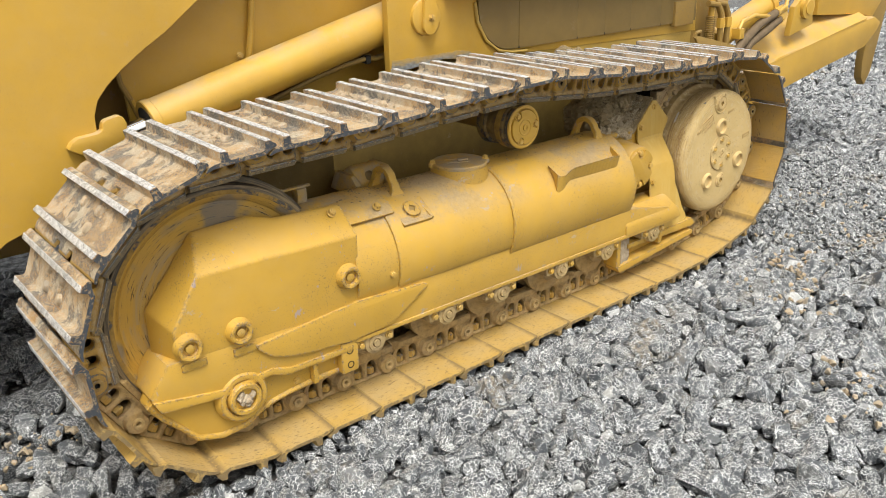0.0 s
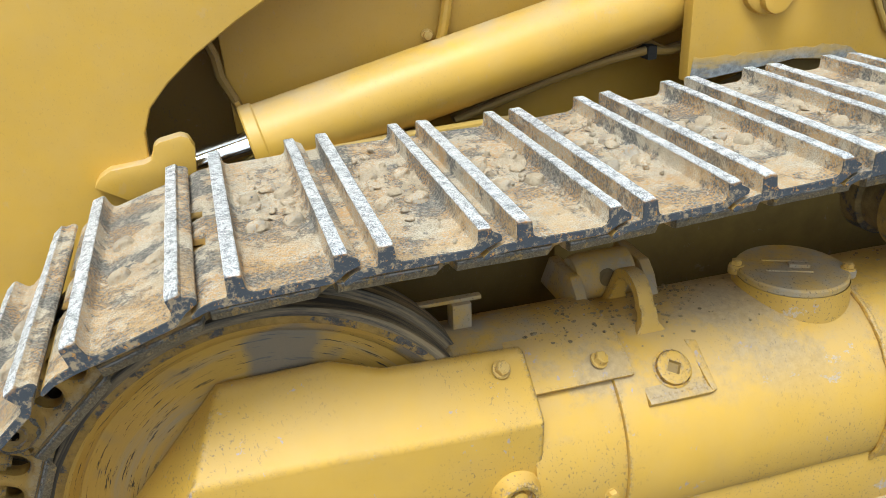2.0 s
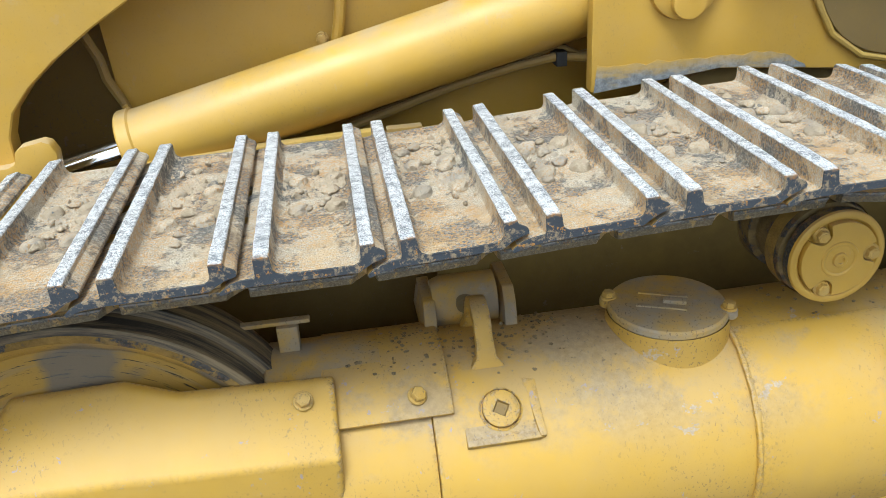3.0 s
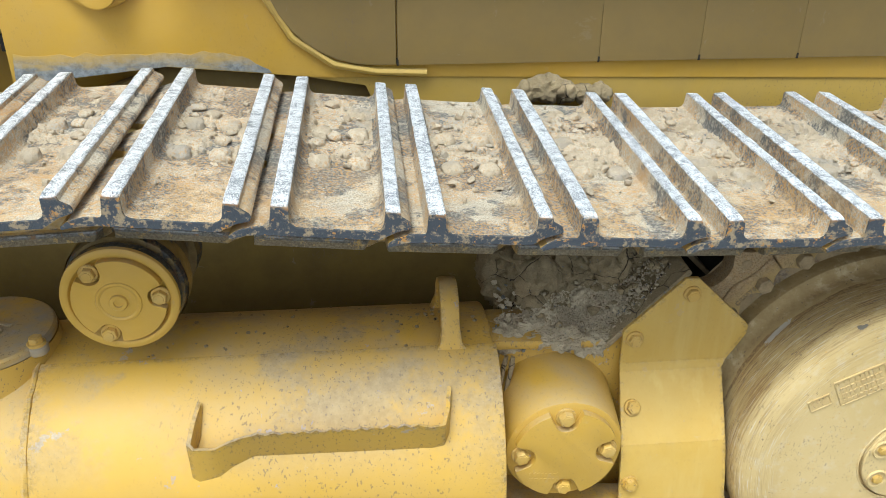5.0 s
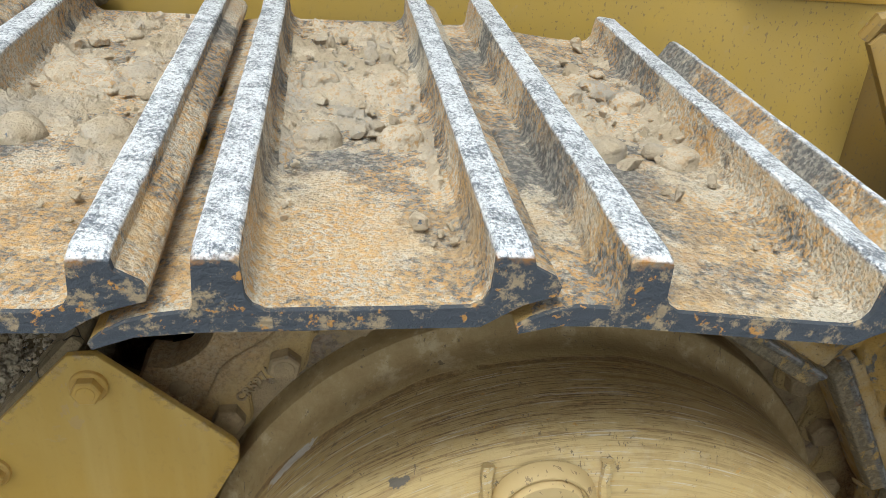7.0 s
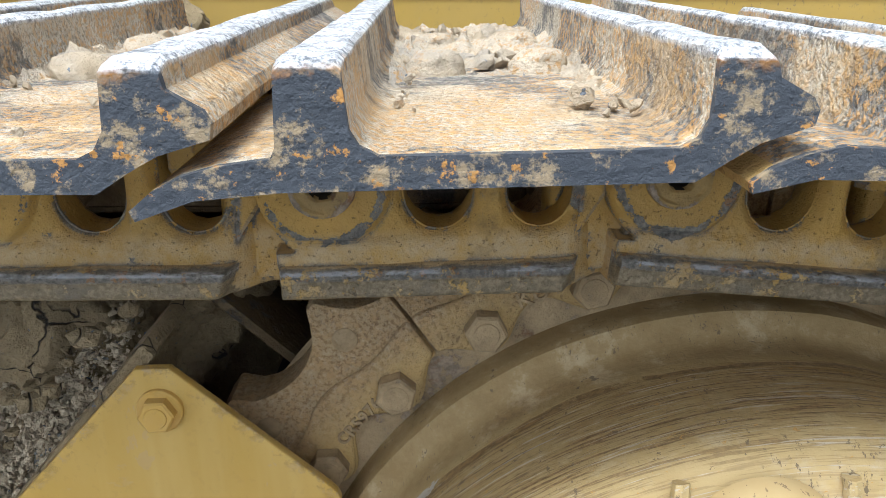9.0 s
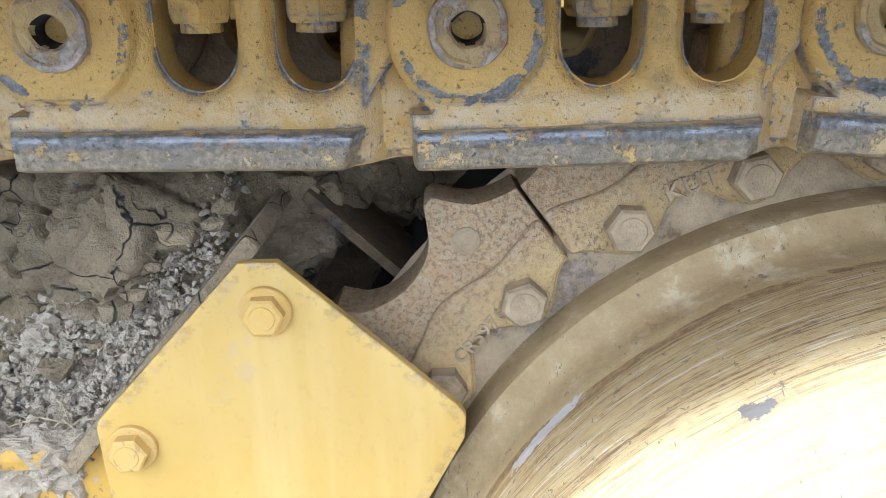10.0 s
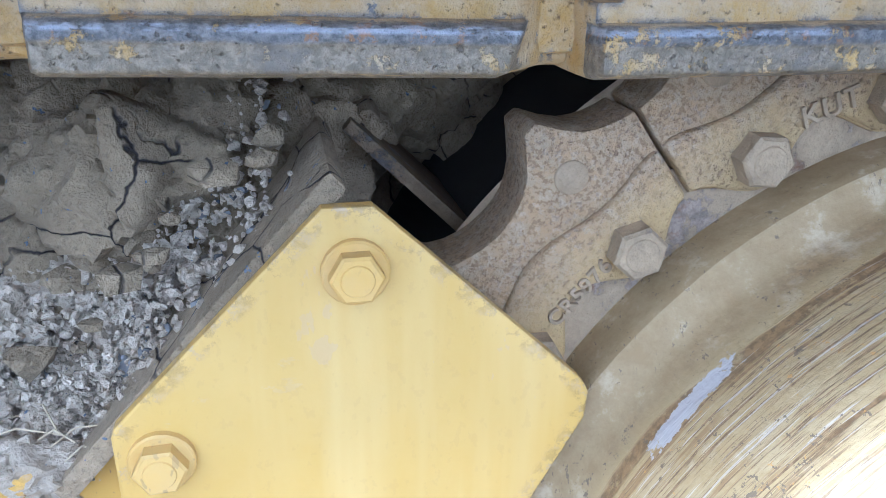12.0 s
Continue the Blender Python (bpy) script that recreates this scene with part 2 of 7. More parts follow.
    col = mix(nt, spot(nt, c, (2.356, 0.101, 0.792), (0.8, 0.0, 0.6), 0.0075, 0.0060, 0.7), col, (0.13, 0.11, 0.085))
    h = calc(nt, "ADD", calc(nt, "ADD", b, calc(nt, "MULTIPLY", f, 0.25)), calc(nt, "ADD", calc(nt, "MULTIPLY", scuff, -0.35), calc(nt, "MULTIPLY", chip, -0.3)))
    return finish(m, col, step(nt, scuff, 0, 1, 0.78, 0.55), h, 0.42, 0.003)


def make_shoe_steel():
    m, nt = blank("worn_track_steel")
    c, cs = coords(nt), coords(nt, True)
    y, z = axis(nt, c, 1), axis(nt, c, 2)
    a, b, f = grain(nt, cs, 7, 6, 0.6), grain(nt, cs, 45, 6, 0.7), grain(nt, cs, 240, 3, 0.6)
    sand = mix(nt, step(nt, b, 0.35, 0.68), (0.54, 0.48, 0.385), (0.40, 0.34, 0.255))
    grit = grain(nt, cs, 430, 3, 0.7)
    sand = mix(nt, calc(nt, "MULTIPLY", step(nt, grit, 0.49, 0.60), 0.7), sand, (0.17, 0.13, 0.085))
    sand = mix(nt, calc(nt, "MULTIPLY", step(nt, f, 0.55, 0.68), 0.55), sand, (0.56, 0.47, 0.34))
    col = mix(nt, step(nt, calc(nt, "ADD", a, calc(nt, "MULTIPLY", f, 0.3)), 0.70, 0.84), sand, (0.38, 0.235, 0.11))
    col = mix(nt, calc(nt, "MULTIPLY", step(nt, grain(nt, cs, 9, 9, 0.76), 0.480, 0.515), 0.88), col, mix(nt, step(nt, grain(nt, cs, 190, 4, 0.7), 0.45, 0.6), (0.065, 0.067, 0.072), (0.26, 0.24, 0.205)))
    rusty = calc(nt, "MULTIPLY", step(nt, grain(nt, cs, 240, 4, 0.72), 0.49, 0.57), step(nt, grain(nt, cs, 8, 4), 0.42, 0.52))
    col = mix(nt, calc(nt, "MULTIPLY", rusty, 0.7), col, (0.50, 0.27, 0.080))
    outer = calc(nt, "MULTIPLY", step(nt, y, 0.24, 0.04), step(nt, calc(nt, "ADD", calc(nt, "MULTIPLY", grain(nt, cs, 12, 5, 0.7), 0.6), calc(nt, "MULTIPLY", grain(nt, cs, 210, 4, 0.75), 0.4)), 0.485, 0.55))
    col = mix(nt, calc(nt, "MULTIPLY", outer, 0.5), col, mix(nt, b, (0.56, 0.40, 0.20), (0.44, 0.26, 0.10)))
    # clean sawn ends with dark paint left on them
    end = calc(nt, "LESS_THAN", y, 0.0035)
    paint_left = mix(nt, step(nt, grain(nt, cs, 70, 6, 0.75), 0.52, 0.60), (0.043, 0.049, 0.060), (0.27, 0.205, 0.125))
    paint_left = mix(nt, step(nt, grain(nt, cs, 85, 5, 0.7), 0.60, 0.64), paint_left, (0.38, 0.19, 0.05))
    upper = step(nt, calc(nt, "ADD", z, calc(nt, "MULTIPLY", grain(nt, cs, 60, 5, 0.7), 0.030)), 0.0515, 0.0575)
    paint_left = mix(nt, upper, paint_left, mix(nt, step(nt, grain(nt, cs, 120, 5, 0.7), 0.46, 0.58), (0.36, 0.255, 0.15), (0.30, 0.145, 0.045)))
    col = mix(nt, end, col, paint_left)
    # rubbed bright crests of the bars
    crest = calc(nt, "MULTIPLY", step(nt, calc(nt, "ADD", z, calc(nt, "MULTIPLY", b, 0.006)), 0.0425, 0.0448), 1.0)
    flecks = calc(nt, "ADD", calc(nt, "MULTIPLY", grain(nt, stretch(nt, cs, 1.5, 1.0, 1, (0, 0, 0.5)), 300, 5, 0.8), 0.65), calc(nt, "MULTIPLY", grain(nt, cs, 60, 4, 0.7), 0.35))
    rubbed = mix(nt, step(nt, flecks, 0.43, 0.54), (0.17, 0.19, 0.225), (0.78, 0.80, 0.84))
    col = mix(nt, crest, col, rubbed)
    # the link side keeps its yellow spray under the dust
    inner = calc(nt, "LESS_THAN", z, 0.0012)
    inside = mix(nt, step(nt, a, 0.35, 0.7), (0.47, 0.285, 0.065), (0.36, 0.24, 0.095))
    inside = mix(nt, step(nt, grain(nt, stretch(nt, cs, 1, 3, 1), 38, 5, 0.7), 0.62, 0.66), inside, (0.10, 0.065, 0.03))
    col = mix(nt, calc(nt, "MULTIPLY", inner, calc(nt, "GREATER_THAN", y, 0.0035)), col, inside)
    h = calc(nt, "ADD", calc(nt, "ADD", b, calc(nt, "MULTIPLY", f, 0.60)), calc(nt, "ADD", calc(nt, "MULTIPLY", grit, 0.35), calc(nt, "MULTIPLY", grain(nt, cs, 150, 5, 0.75), 0.35)))
    h = calc(nt, "MULTIPLY", h, calc(nt, "SUBTRACT", 1.0, calc(nt, "MULTIPLY", end, 0.6)))
    return finish(m, col, calc(nt, "SUBTRACT", 0.9, calc(nt, "MULTIPLY", crest, 0.45)), h, 0.9, 0.006,
                  calc(nt, "MULTIPLY", crest, 0.35))


def make_link_steel(name, yellow, bare, amount):
    """Cast chain steel: brown-yellow overspray worn through to blue-grey metal and rust."""
    m, nt = blank(name)
    c = coords(nt, True)
    a, b, f = grain(nt, c, 9, 6, 0.62), grain(nt, c, 34, 6, 0.72), grain(nt, c, 210, 3)
    col = mix(nt, step(nt, b, 0.36, 0.66), yellow, tuple(v * 0.55 for v in yellow))
    col = mix(nt, calc(nt, "MULTIPLY", step(nt, a, 0.50, 0.72), 0.8), col, (0.30, 0.22, 0.125))
    col = mix(nt, calc(nt, "MULTIPLY", step(nt, grain(nt, c, 18, 6, 0.7), 0.56, 0.70), 0.7), col, tuple(v * 0.30 for v in yellow))
    edge = step(nt, nt.nodes.new("ShaderNodeNewGeometry").outputs["Pointiness"], 0.515, 0.57)
    wear = calc(nt, "ADD", calc(nt, "ADD", calc(nt, "MULTIPLY", a, 0.40), calc(nt, "MULTIPLY", b, 0.50)), calc(nt, "MULTIPLY", edge, 0.075))
    worn = step(nt, wear, 0.575 - amount, 0.605 - amount)
    metal = mix(nt, step(nt, calc(nt, "ADD", calc(nt, "MULTIPLY", f, 0.5), calc(nt, "MULTIPLY", b, 0.5)), 0.46, 0.62), bare, tuple(min(1, v * 1.9) for v in bare))
    metal = mix(nt, step(nt, grain(nt, c, 30, 5, 0.7), 0.54, 0.64), metal, (0.21, 0.115, 0.055))
    col = mix(nt, worn, col, metal)
    h = calc(nt, "SUBTRACT", calc(nt, "ADD", b, calc(nt, "MULTIPLY", f, 0.4)), calc(nt, "MULTIPLY", worn, 0.25))
    return finish(m, col, step(nt, worn, 0, 1, 0.72, 0.5), h, 0.9, 0.004, calc(nt, "MULTIPLY", worn, 0.3))


def make_chain_link():
    """Cast chain link: yellow spray, worn blue-grey boss and rail, rust and pits."""
    m, nt = blank("chain_link_steel")
    p, c = coords(nt), coords(nt, True)
    u, v = axis(nt, p, 0), axis(nt, p, 2)
    a, b, f = grain(nt, c, 11, 6, 0.62), grain(nt, c, 48, 6, 0.74), grain(nt, c, 260, 4, 0.7)
    col = mix(nt, step(nt, a, 0.34, 0.68), (0.52, 0.325, 0.075), (0.38, 0.245, 0.075))
    # dust that settled on the pad under the boss and along the foot of the web
    pad = calc(nt, "MULTIPLY", step(nt, v, -0.028, -0.037), step(nt, b, 0.36, 0.62))
    col = mix(nt, calc(nt, "MULTIPLY", pad, 0.75), col, (0.52, 0.42, 0.27))
    grime = calc(nt, "MULTIPLY", step(nt, grain(nt, c, 22, 6, 0.72), 0.55, 0.68), 0.65)
    col = mix(nt, grime, col, (0.17, 0.115, 0.045))
    r = calc(nt, "SQRT", calc(nt, "ADD", calc(nt, "MULTIPLY", u, u), calc(nt, "MULTIPLY", v, v)))
    ring = step(nt, calc(nt, "ABSOLUTE", calc(nt, "SUBTRACT", r, 0.0345)), 0.0015, 0.0050, 1.0, 0.0)
    rim = edges(nt, 0.004)
    rail = step(nt, calc(nt, "ADD", v, calc(nt, "MULTIPLY", calc(nt, "SUBTRACT", b, 0.5), 0.004)), -0.0486, -0.0497)
    near = calc(nt, "LESS_THAN", axis(nt, p, 1), 0.197)
    rail = calc(nt, "MULTIPLY", rail, near)
    want = calc(nt, "MAXIMUM", calc(nt, "MULTIPLY", ring, near), calc(nt, "MULTIPLY", rim, 0.95))
    wear = calc(nt, "ADD", calc(nt, "ADD", calc(nt, "MULTIPLY", a, 0.35), calc(nt, "MULTIPLY", b, 0.55)), calc(nt, "MULTIPLY", want, 0.112))
    worn = calc(nt, "MAXIMUM", step(nt, wear, 0.545, 0.560), calc(nt, "MULTIPLY", rail, step(nt, grain(nt, c, 55, 6, 0.74), 0.40, 0.44)))
    steel = mix(nt, step(nt, f, 0.40, 0.64), (0.11, 0.106, 0.098), (0.24, 0.226, 0.20))
    steel = mix(nt, calc(nt, "MULTIPLY", step(nt, grain(nt, c, 75, 5, 0.75), 0.57, 0.63), 0.85), steel, (0.27, 0.145, 0.06))
    low = mix(nt, step(nt, f, 0.42, 0.62), (0.18, 0.145, 0.09), (0.30, 0.245, 0.16))
    low = mix(nt, calc(nt, "MULTIPLY", step(nt, b, 0.54, 0.64), 0.7), low, (0.17, 0.145, 0.11))
    steel = mix(nt, calc(nt, "MULTIPLY", rail, step(nt, calc(nt, "ADD", v, calc(nt, "MULTIPLY", b, 0.003)), -0.0545, -0.0560)), steel, low)
    # pale highlight painted in a broken line along the rail's upper lip
    glint = calc(nt, "MULTIPLY", step(nt, calc(nt, "ABSOLUTE", calc(nt, "ADD", v, 0.0517)), 0.0010, 0.0020, 1.0, 0.0), calc(nt, "MULTIPLY", near, step(nt, grain(nt, stretch(nt, c, 0.4, 1, 1), 90, 4, 0.7), 0.46, 0.54)))
    steel = mix(nt, calc(nt, "MULTIPLY", glint, 0.45), steel, (0.50, 0.52, 0.56))
    col = mix(nt, worn, col, steel)
    pits = step(nt, grain(nt, c, 330, 3, 0.6), 0.62, 0.70)
    col = mix(nt, calc(nt, "MULTIPLY", pits, 0.55), col, (0.055, 0.040, 0.025))
    h = calc(nt, "SUBTRACT", calc(nt, "ADD", b, calc(nt, "MULTIPLY", f, 0.55)), calc(nt, "ADD", calc(nt, "MULTIPLY", worn, 0.30), calc(nt, "MULTIPLY", pits, 0.4)))
    return finish(m, col, step(nt, worn, 0, 1, 0.66, 0.45), h, 0.75, 0.0035, calc(nt, "MULTIPLY", worn, 0.25))


def make_segment():
    """Sprocket segment: rusty pitted teeth, dusty tan foot."""
    m, nt = blank("rusty_pitted_segment")
    p, c = coords(nt), coords(nt, True)
    u, v = axis(nt, p, 0), axis(nt, p, 2)
    r = calc(nt, "SQRT", calc(nt, "ADD", calc(nt, "MULTIPLY", u, u), calc(nt, "MULTIPLY", v, v)))
    a, b, f = grain(nt, c, 16, 6, 0.65), grain(nt, c, 62, 6, 0.75), grain(nt, c, 300, 4, 0.7)
    dust = mix(nt, step(nt, a, 0.35, 0.66), (0.53, 0.365, 0.140), (0.46, 0.335, 0.160))
    rust = mix(nt, step(nt, b, 0.40, 0.60), (0.40, 0.255, 0.130), (0.38, 0.295, 0.19))
    rust = mix(nt, step(nt, f, 0.50, 0.58), rust, (0.20, 0.125, 0.068))
    rust = mix(nt, calc(nt, "MULTIPLY", step(nt, grain(nt, c, 210, 4, 0.7), 0.55, 0.62), 0.6), rust, (0.52, 0.43, 0.32))
    teeth = step(nt, calc(nt, "ADD", r, calc(nt, "MULTIPLY", calc(nt, "SUBTRACT", a, 0.5), 0.055)), 0.340, 0.374)
    col = mix(nt, calc(nt, "MULTIPLY", teeth, 0.72), dust, rust)
    speck = calc(nt, "MULTIPLY", step(nt, grain(nt, c, 420, 2, 0.5), 0.58, 0.66), step(nt, a, 0.36, 0.56))
    col = mix(nt, calc(nt, "MULTIPLY", speck, 0.6), col, (0.17, 0.10, 0.05))
    h = calc(nt, "SUBTRACT", calc(nt, "ADD", b, calc(nt, "MULTIPLY", f, 0.7)), calc(nt, "MULTIPLY", speck, 0.4))
    return finish(m, col, 0.68, h, 0.8, 0.004)


def make_low_shoe():
    """Link side of the bottom shoes: yellow spray under a coat of tan dust, trodden dirty at the joints."""
    m, nt = blank("dusted_bottom_shoe")
    p, c = coords(nt), coords(nt, True)
    a, b, f = grain(nt, c, 6, 6, 0.62), grain(nt, c, 40, 6, 0.72), grain(nt, c, 260, 4, 0.7)
    col = mix(nt, step(nt, a, 0.36, 0.66), (0.45, 0.285, 0.070), (0.41, 0.290, 0.125))
    col = mix(nt, calc(nt, "MULTIPLY", step(nt, b, 0.56, 0.72), 0.6), col, (0.33, 0.225, 0.095))
    col = mix(nt, calc(nt, "MULTIPLY", step(nt, grain(nt, stretch(nt, c, 1, 3, 1), 45, 5, 0.72), 0.575, 0.61), 0.75), col, (0.15, 0.10, 0.045))
    u = axis(nt, p, 0)
    joint = calc(nt, "MAXIMUM", step(nt, u, 0.150, 0.168), step(nt, u, -0.018, -0.034))
    col = mix(nt, calc(nt, "MULTIPLY", joint, calc(nt, "MULTIPLY", step(nt, b, 0.34, 0.48), 0.8)), col, (0.17, 0.115, 0.05))
    end = calc(nt, "LESS_THAN", axis(nt, p, 1), 0.0035)
    col = mix(nt, calc(nt, "MULTIPLY", end, step(nt, b, 0.40, 0.52)), col, (0.20, 0.14, 0.065))
    grit = step(nt, grain(nt, c, 420, 2, 0.5), 0.60, 0.68)
    col = mix(nt, calc(nt, "MULTIPLY", grit, 0.5), col, (0.20, 0.14, 0.07))
    return finish(m, col, 0.8, calc(nt, "ADD", b, calc(nt, "MULTIPLY", f, 0.5)), 0.6, 0.004)


def make_dirt(name, light, dark, split=1.0, rust=0.0):
    """Dry mud: matte, faintly mottled, split by thin cracks, with grit in it."""
    m, nt = blank(name)
    c = coords(nt, True)
    a, b, f = grain(nt, c, 9, 6, 0.6), grain(nt, c, 55, 6, 0.72), grain(nt, c, 330, 4, 0.7)
    bend = nt.nodes.new("ShaderNodeTexNoise")
    nt.links.new(c, bend.inputs["Vector"])
    bend.inputs["Scale"].default_value, bend.inputs["Detail"].default_value = 38, 4
    warp = nt.nodes.new("ShaderNodeVectorMath")
    warp.operation = "MULTIPLY_ADD"
    nt.links.new(bend.outputs["Color"], warp.inputs[0])
    warp.inputs[1].default_value = (0.014, 0.014, 0.014)
    nt.links.new(c, warp.inputs[2])
    crack = step(nt, cells(nt, warp.outputs[0], 14, "DISTANCE_TO_EDGE"), 0.003, 0.012, split, 0.0)
    crack = calc(nt, "MULTIPLY", crack, step(nt, grain(nt, c, 13, 3), 0.46, 0.53))
    col = mix(nt, step(nt, a, 0.36, 0.66), dark, light)
    col = mix(nt, calc(nt, "MULTIPLY", step(nt, b, 0.52, 0.70), 0.55), col, tuple(v * 1.25 for v in light))
    col = mix(nt, calc(nt, "MULTIPLY", step(nt, f, 0.56, 0.66), 0.45), col, tuple(v * 0.45 for v in dark))
    col = mix(nt, step(nt, grain(nt, c, 150, 3), 0.685, 0.70), col, (0.13, 0.145, 0.17))
    if rust:
        col = mix(nt, calc(nt, "MULTIPLY", step(nt, grain(nt, c, 6, 5, 0.65), 0.52, 0.62), 0.7), col, (0.30, 0.275, 0.24))
        col = mix(nt, calc(nt, "MULTIPLY", calc(nt, "MULTIPLY", step(nt, grain(nt, c, 230, 4, 0.7), 0.52, 0.60), step(nt, grain(nt, c, 9, 4), 0.44, 0.58)), rust), col, (0.43, 0.245, 0.09))
    col = mix(nt, crack, col, (0.035, 0.027, 0.02))
    h = calc(nt, "SUBTRACT", calc(nt, "ADD", b, calc(nt, "MULTIPLY", f, 0.45)), calc(nt, "MULTIPLY", crack, 0.9))
    return finish(m, col, 0.96, h, 0.9, 0.008)


def make_gravel():
    """Blue-grey crushed limestone shot through with fine white cracks."""
    m, nt = blank("crushed_limestone")
    c = coords(nt)
    geo = nt.nodes.new("ShaderNodeNewGeometry").outputs["Random Per Island"]
    each = nt.nodes.new("ShaderNodeVectorMath")
    each.operation = "MULTIPLY_ADD"
    nt.links.new(geo, each.inputs[0])
    each.inputs[1].default_value = (31.0, 17.0, 43.0)
    nt.links.new(c, each.inputs[2])
    v = each.outputs[0]
    n = nt.nodes.new("ShaderNodeValToRGB")
    stops = ((0.0, (0.024, 0.028, 0.035)), (0.40, (0.046, 0.053, 0.064)), (0.74, (0.078, 0.088, 0.102)), (0.87, (0.12, 0.125, 0.125)), (0.95, (0.17, 0.18, 0.195)), (1.0, (0.50, 0.51, 0.51)))
    for k, (q, colour) in enumerate(stops):
        e = n.color_ramp.elements[0] if k == 0 else n.color_ramp.elements[-1] if k == len(stops) - 1 else n.color_ramp.elements.new(q)
        e.position, e.color = q, rgb(colour)
    nt.links.new(geo, n.inputs["Fac"])
    bend = nt.nodes.new("ShaderNodeTexNoise")
    nt.links.new(v, bend.inputs["Vector"])
    bend.inputs["Scale"].default_value, bend.inputs["Detail"].default_value = 42, 3
    warp = nt.nodes.new("ShaderNodeVectorMath")
    warp.operation = "MULTIPLY_ADD"
    nt.links.new(bend.outputs["Color"], warp.inputs[0])
    warp.inputs[1].default_value = (0.026, 0.026, 0.026)
    nt.links.new(v, warp.inputs[2])
    w = warp.outputs[0]
    # crazed white cracks at two sizes, dense on some faces and missing on others
    wide = calc(nt, "MULTIPLY", step(nt, cells(nt, w, 66, "DISTANCE_TO_EDGE"), 0.026, 0.062, 1.0, 0.0), step(nt, grain(nt, v, 17, 4, 0.6), 0.42, 0.50))
    thin = calc(nt, "MULTIPLY", step(nt, cells(nt, w, 140, "DISTANCE_TO_EDGE"), 0.026, 0.072, 0.85, 0.0), step(nt, grain(nt, v, 22, 4, 0.65), 0.48, 0.55))
    veins = calc(nt, "MAXIMUM", wide, thin)
    chalk = calc(nt, "MULTIPLY", step(nt, grain(nt, v, 34, 6, 0.75), 0.58, 0.66), 0.30)
    fine = grain(nt, v, 190, 5, 0.75)
    col = mix(nt, step(nt, fine, 0.38, 0.66, 0.0, 0.45), n.outputs[0], (0.165, 0.183, 0.207))
    col = mix(nt, chalk, col, (0.44, 0.45, 0.455))
    col = mix(nt, calc(nt, "MULTIPLY", veins, step(nt, fine, 0.32, 0.46)), col, (0.76, 0.785, 0.81))
    dark = step(nt, grain(nt, v, 160, 5, 0.75), 0.56, 0.62)
    col = mix(nt, calc(nt, "MULTIPLY", dark, 0.45), col, (0.036, 0.040, 0.047))
    soil = calc(nt, "MULTIPLY", step(nt, grain(nt, c, 1.9, 5, 0.65), 0.60, 0.68), step(nt, grain(nt, c, 40, 5, 0.7), 0.42, 0.6))
    col = mix(nt, calc(nt, "MULTIPLY", soil, 0.75), col, (0.27, 0.215, 0.14))
    h = calc(nt, "ADD", grain(nt, v, 75, 6, 0.75), calc(nt, "MULTIPLY", veins, 0.12))
    return finish(m, col, 0.75, h, 0.8, 0.006)


def make_ground():
    m, nt = blank("gravel_ground")
    c = coords(nt)
    d = cells(nt, c, 24)
    a = grain(nt, c, 0.9, 5)
    col = mix(nt, step(nt, d, 0.1, 0.75), (0.19, 0.197, 0.21), (0.042, 0.044, 0.048))
    col = mix(nt, step(nt, grain(nt, c, 90, 5, 0.75), 0.54, 0.62), col, (0.30, 0.30, 0.295))
    col = mix(nt, calc(nt, "MULTIPLY", step(nt, a, 0.55, 0.68), 0.55), col, (0.26, 0.23, 0.19))
    return finish(m, col, 0.92, calc(nt, "MULTIPLY", d, -1.0), 1.0, 0.03)


def make_rubbed():
    """Paint rubbed through to grey-blue steel in smears."""
    m, nt = blank("rubbed_grey_paint")
    c = coords(nt)
    a, b = grain(nt, stretch(nt, c, 0.6, 1, 2.0), 16, 6, 0.7), grain(nt, c, 90, 5, 0.7)
    low = step(nt, calc(nt, "ADD", axis(nt, c, 2), calc(nt, "MULTIPLY", a, 0.05)), 1.128, 1.100)
    steel = mix(nt, step(nt, b, 0.40, 0.62), (0.13, 0.135, 0.14), (0.25, 0.26, 0.27))
    steel = mix(nt, calc(nt, "MULTIPLY", step(nt, a, 0.50, 0.62), 0.6), steel, (0.30, 0.22, 0.10))
    col = mix(nt, low, (0.46, 0.29, 0.06), steel)
    return finish(m, col, 0.55, b, 0.3, 0.002)


def simple(name, colour, rough, metal=0.0, scale=40, spread=0.25, bump=0.25):
    m, nt = blank(name)
    c = coords(nt, True)
    a = grain(nt, c, scale, 5, 0.65)
    col = mix(nt, step(nt, a, 0.3, 0.7), tuple(v * (1 - spread) for v in colour), tuple(min(1, v * (1 + spread)) for v in colour))
    return finish(m, col, rough, a, bump, 0.002, metal)


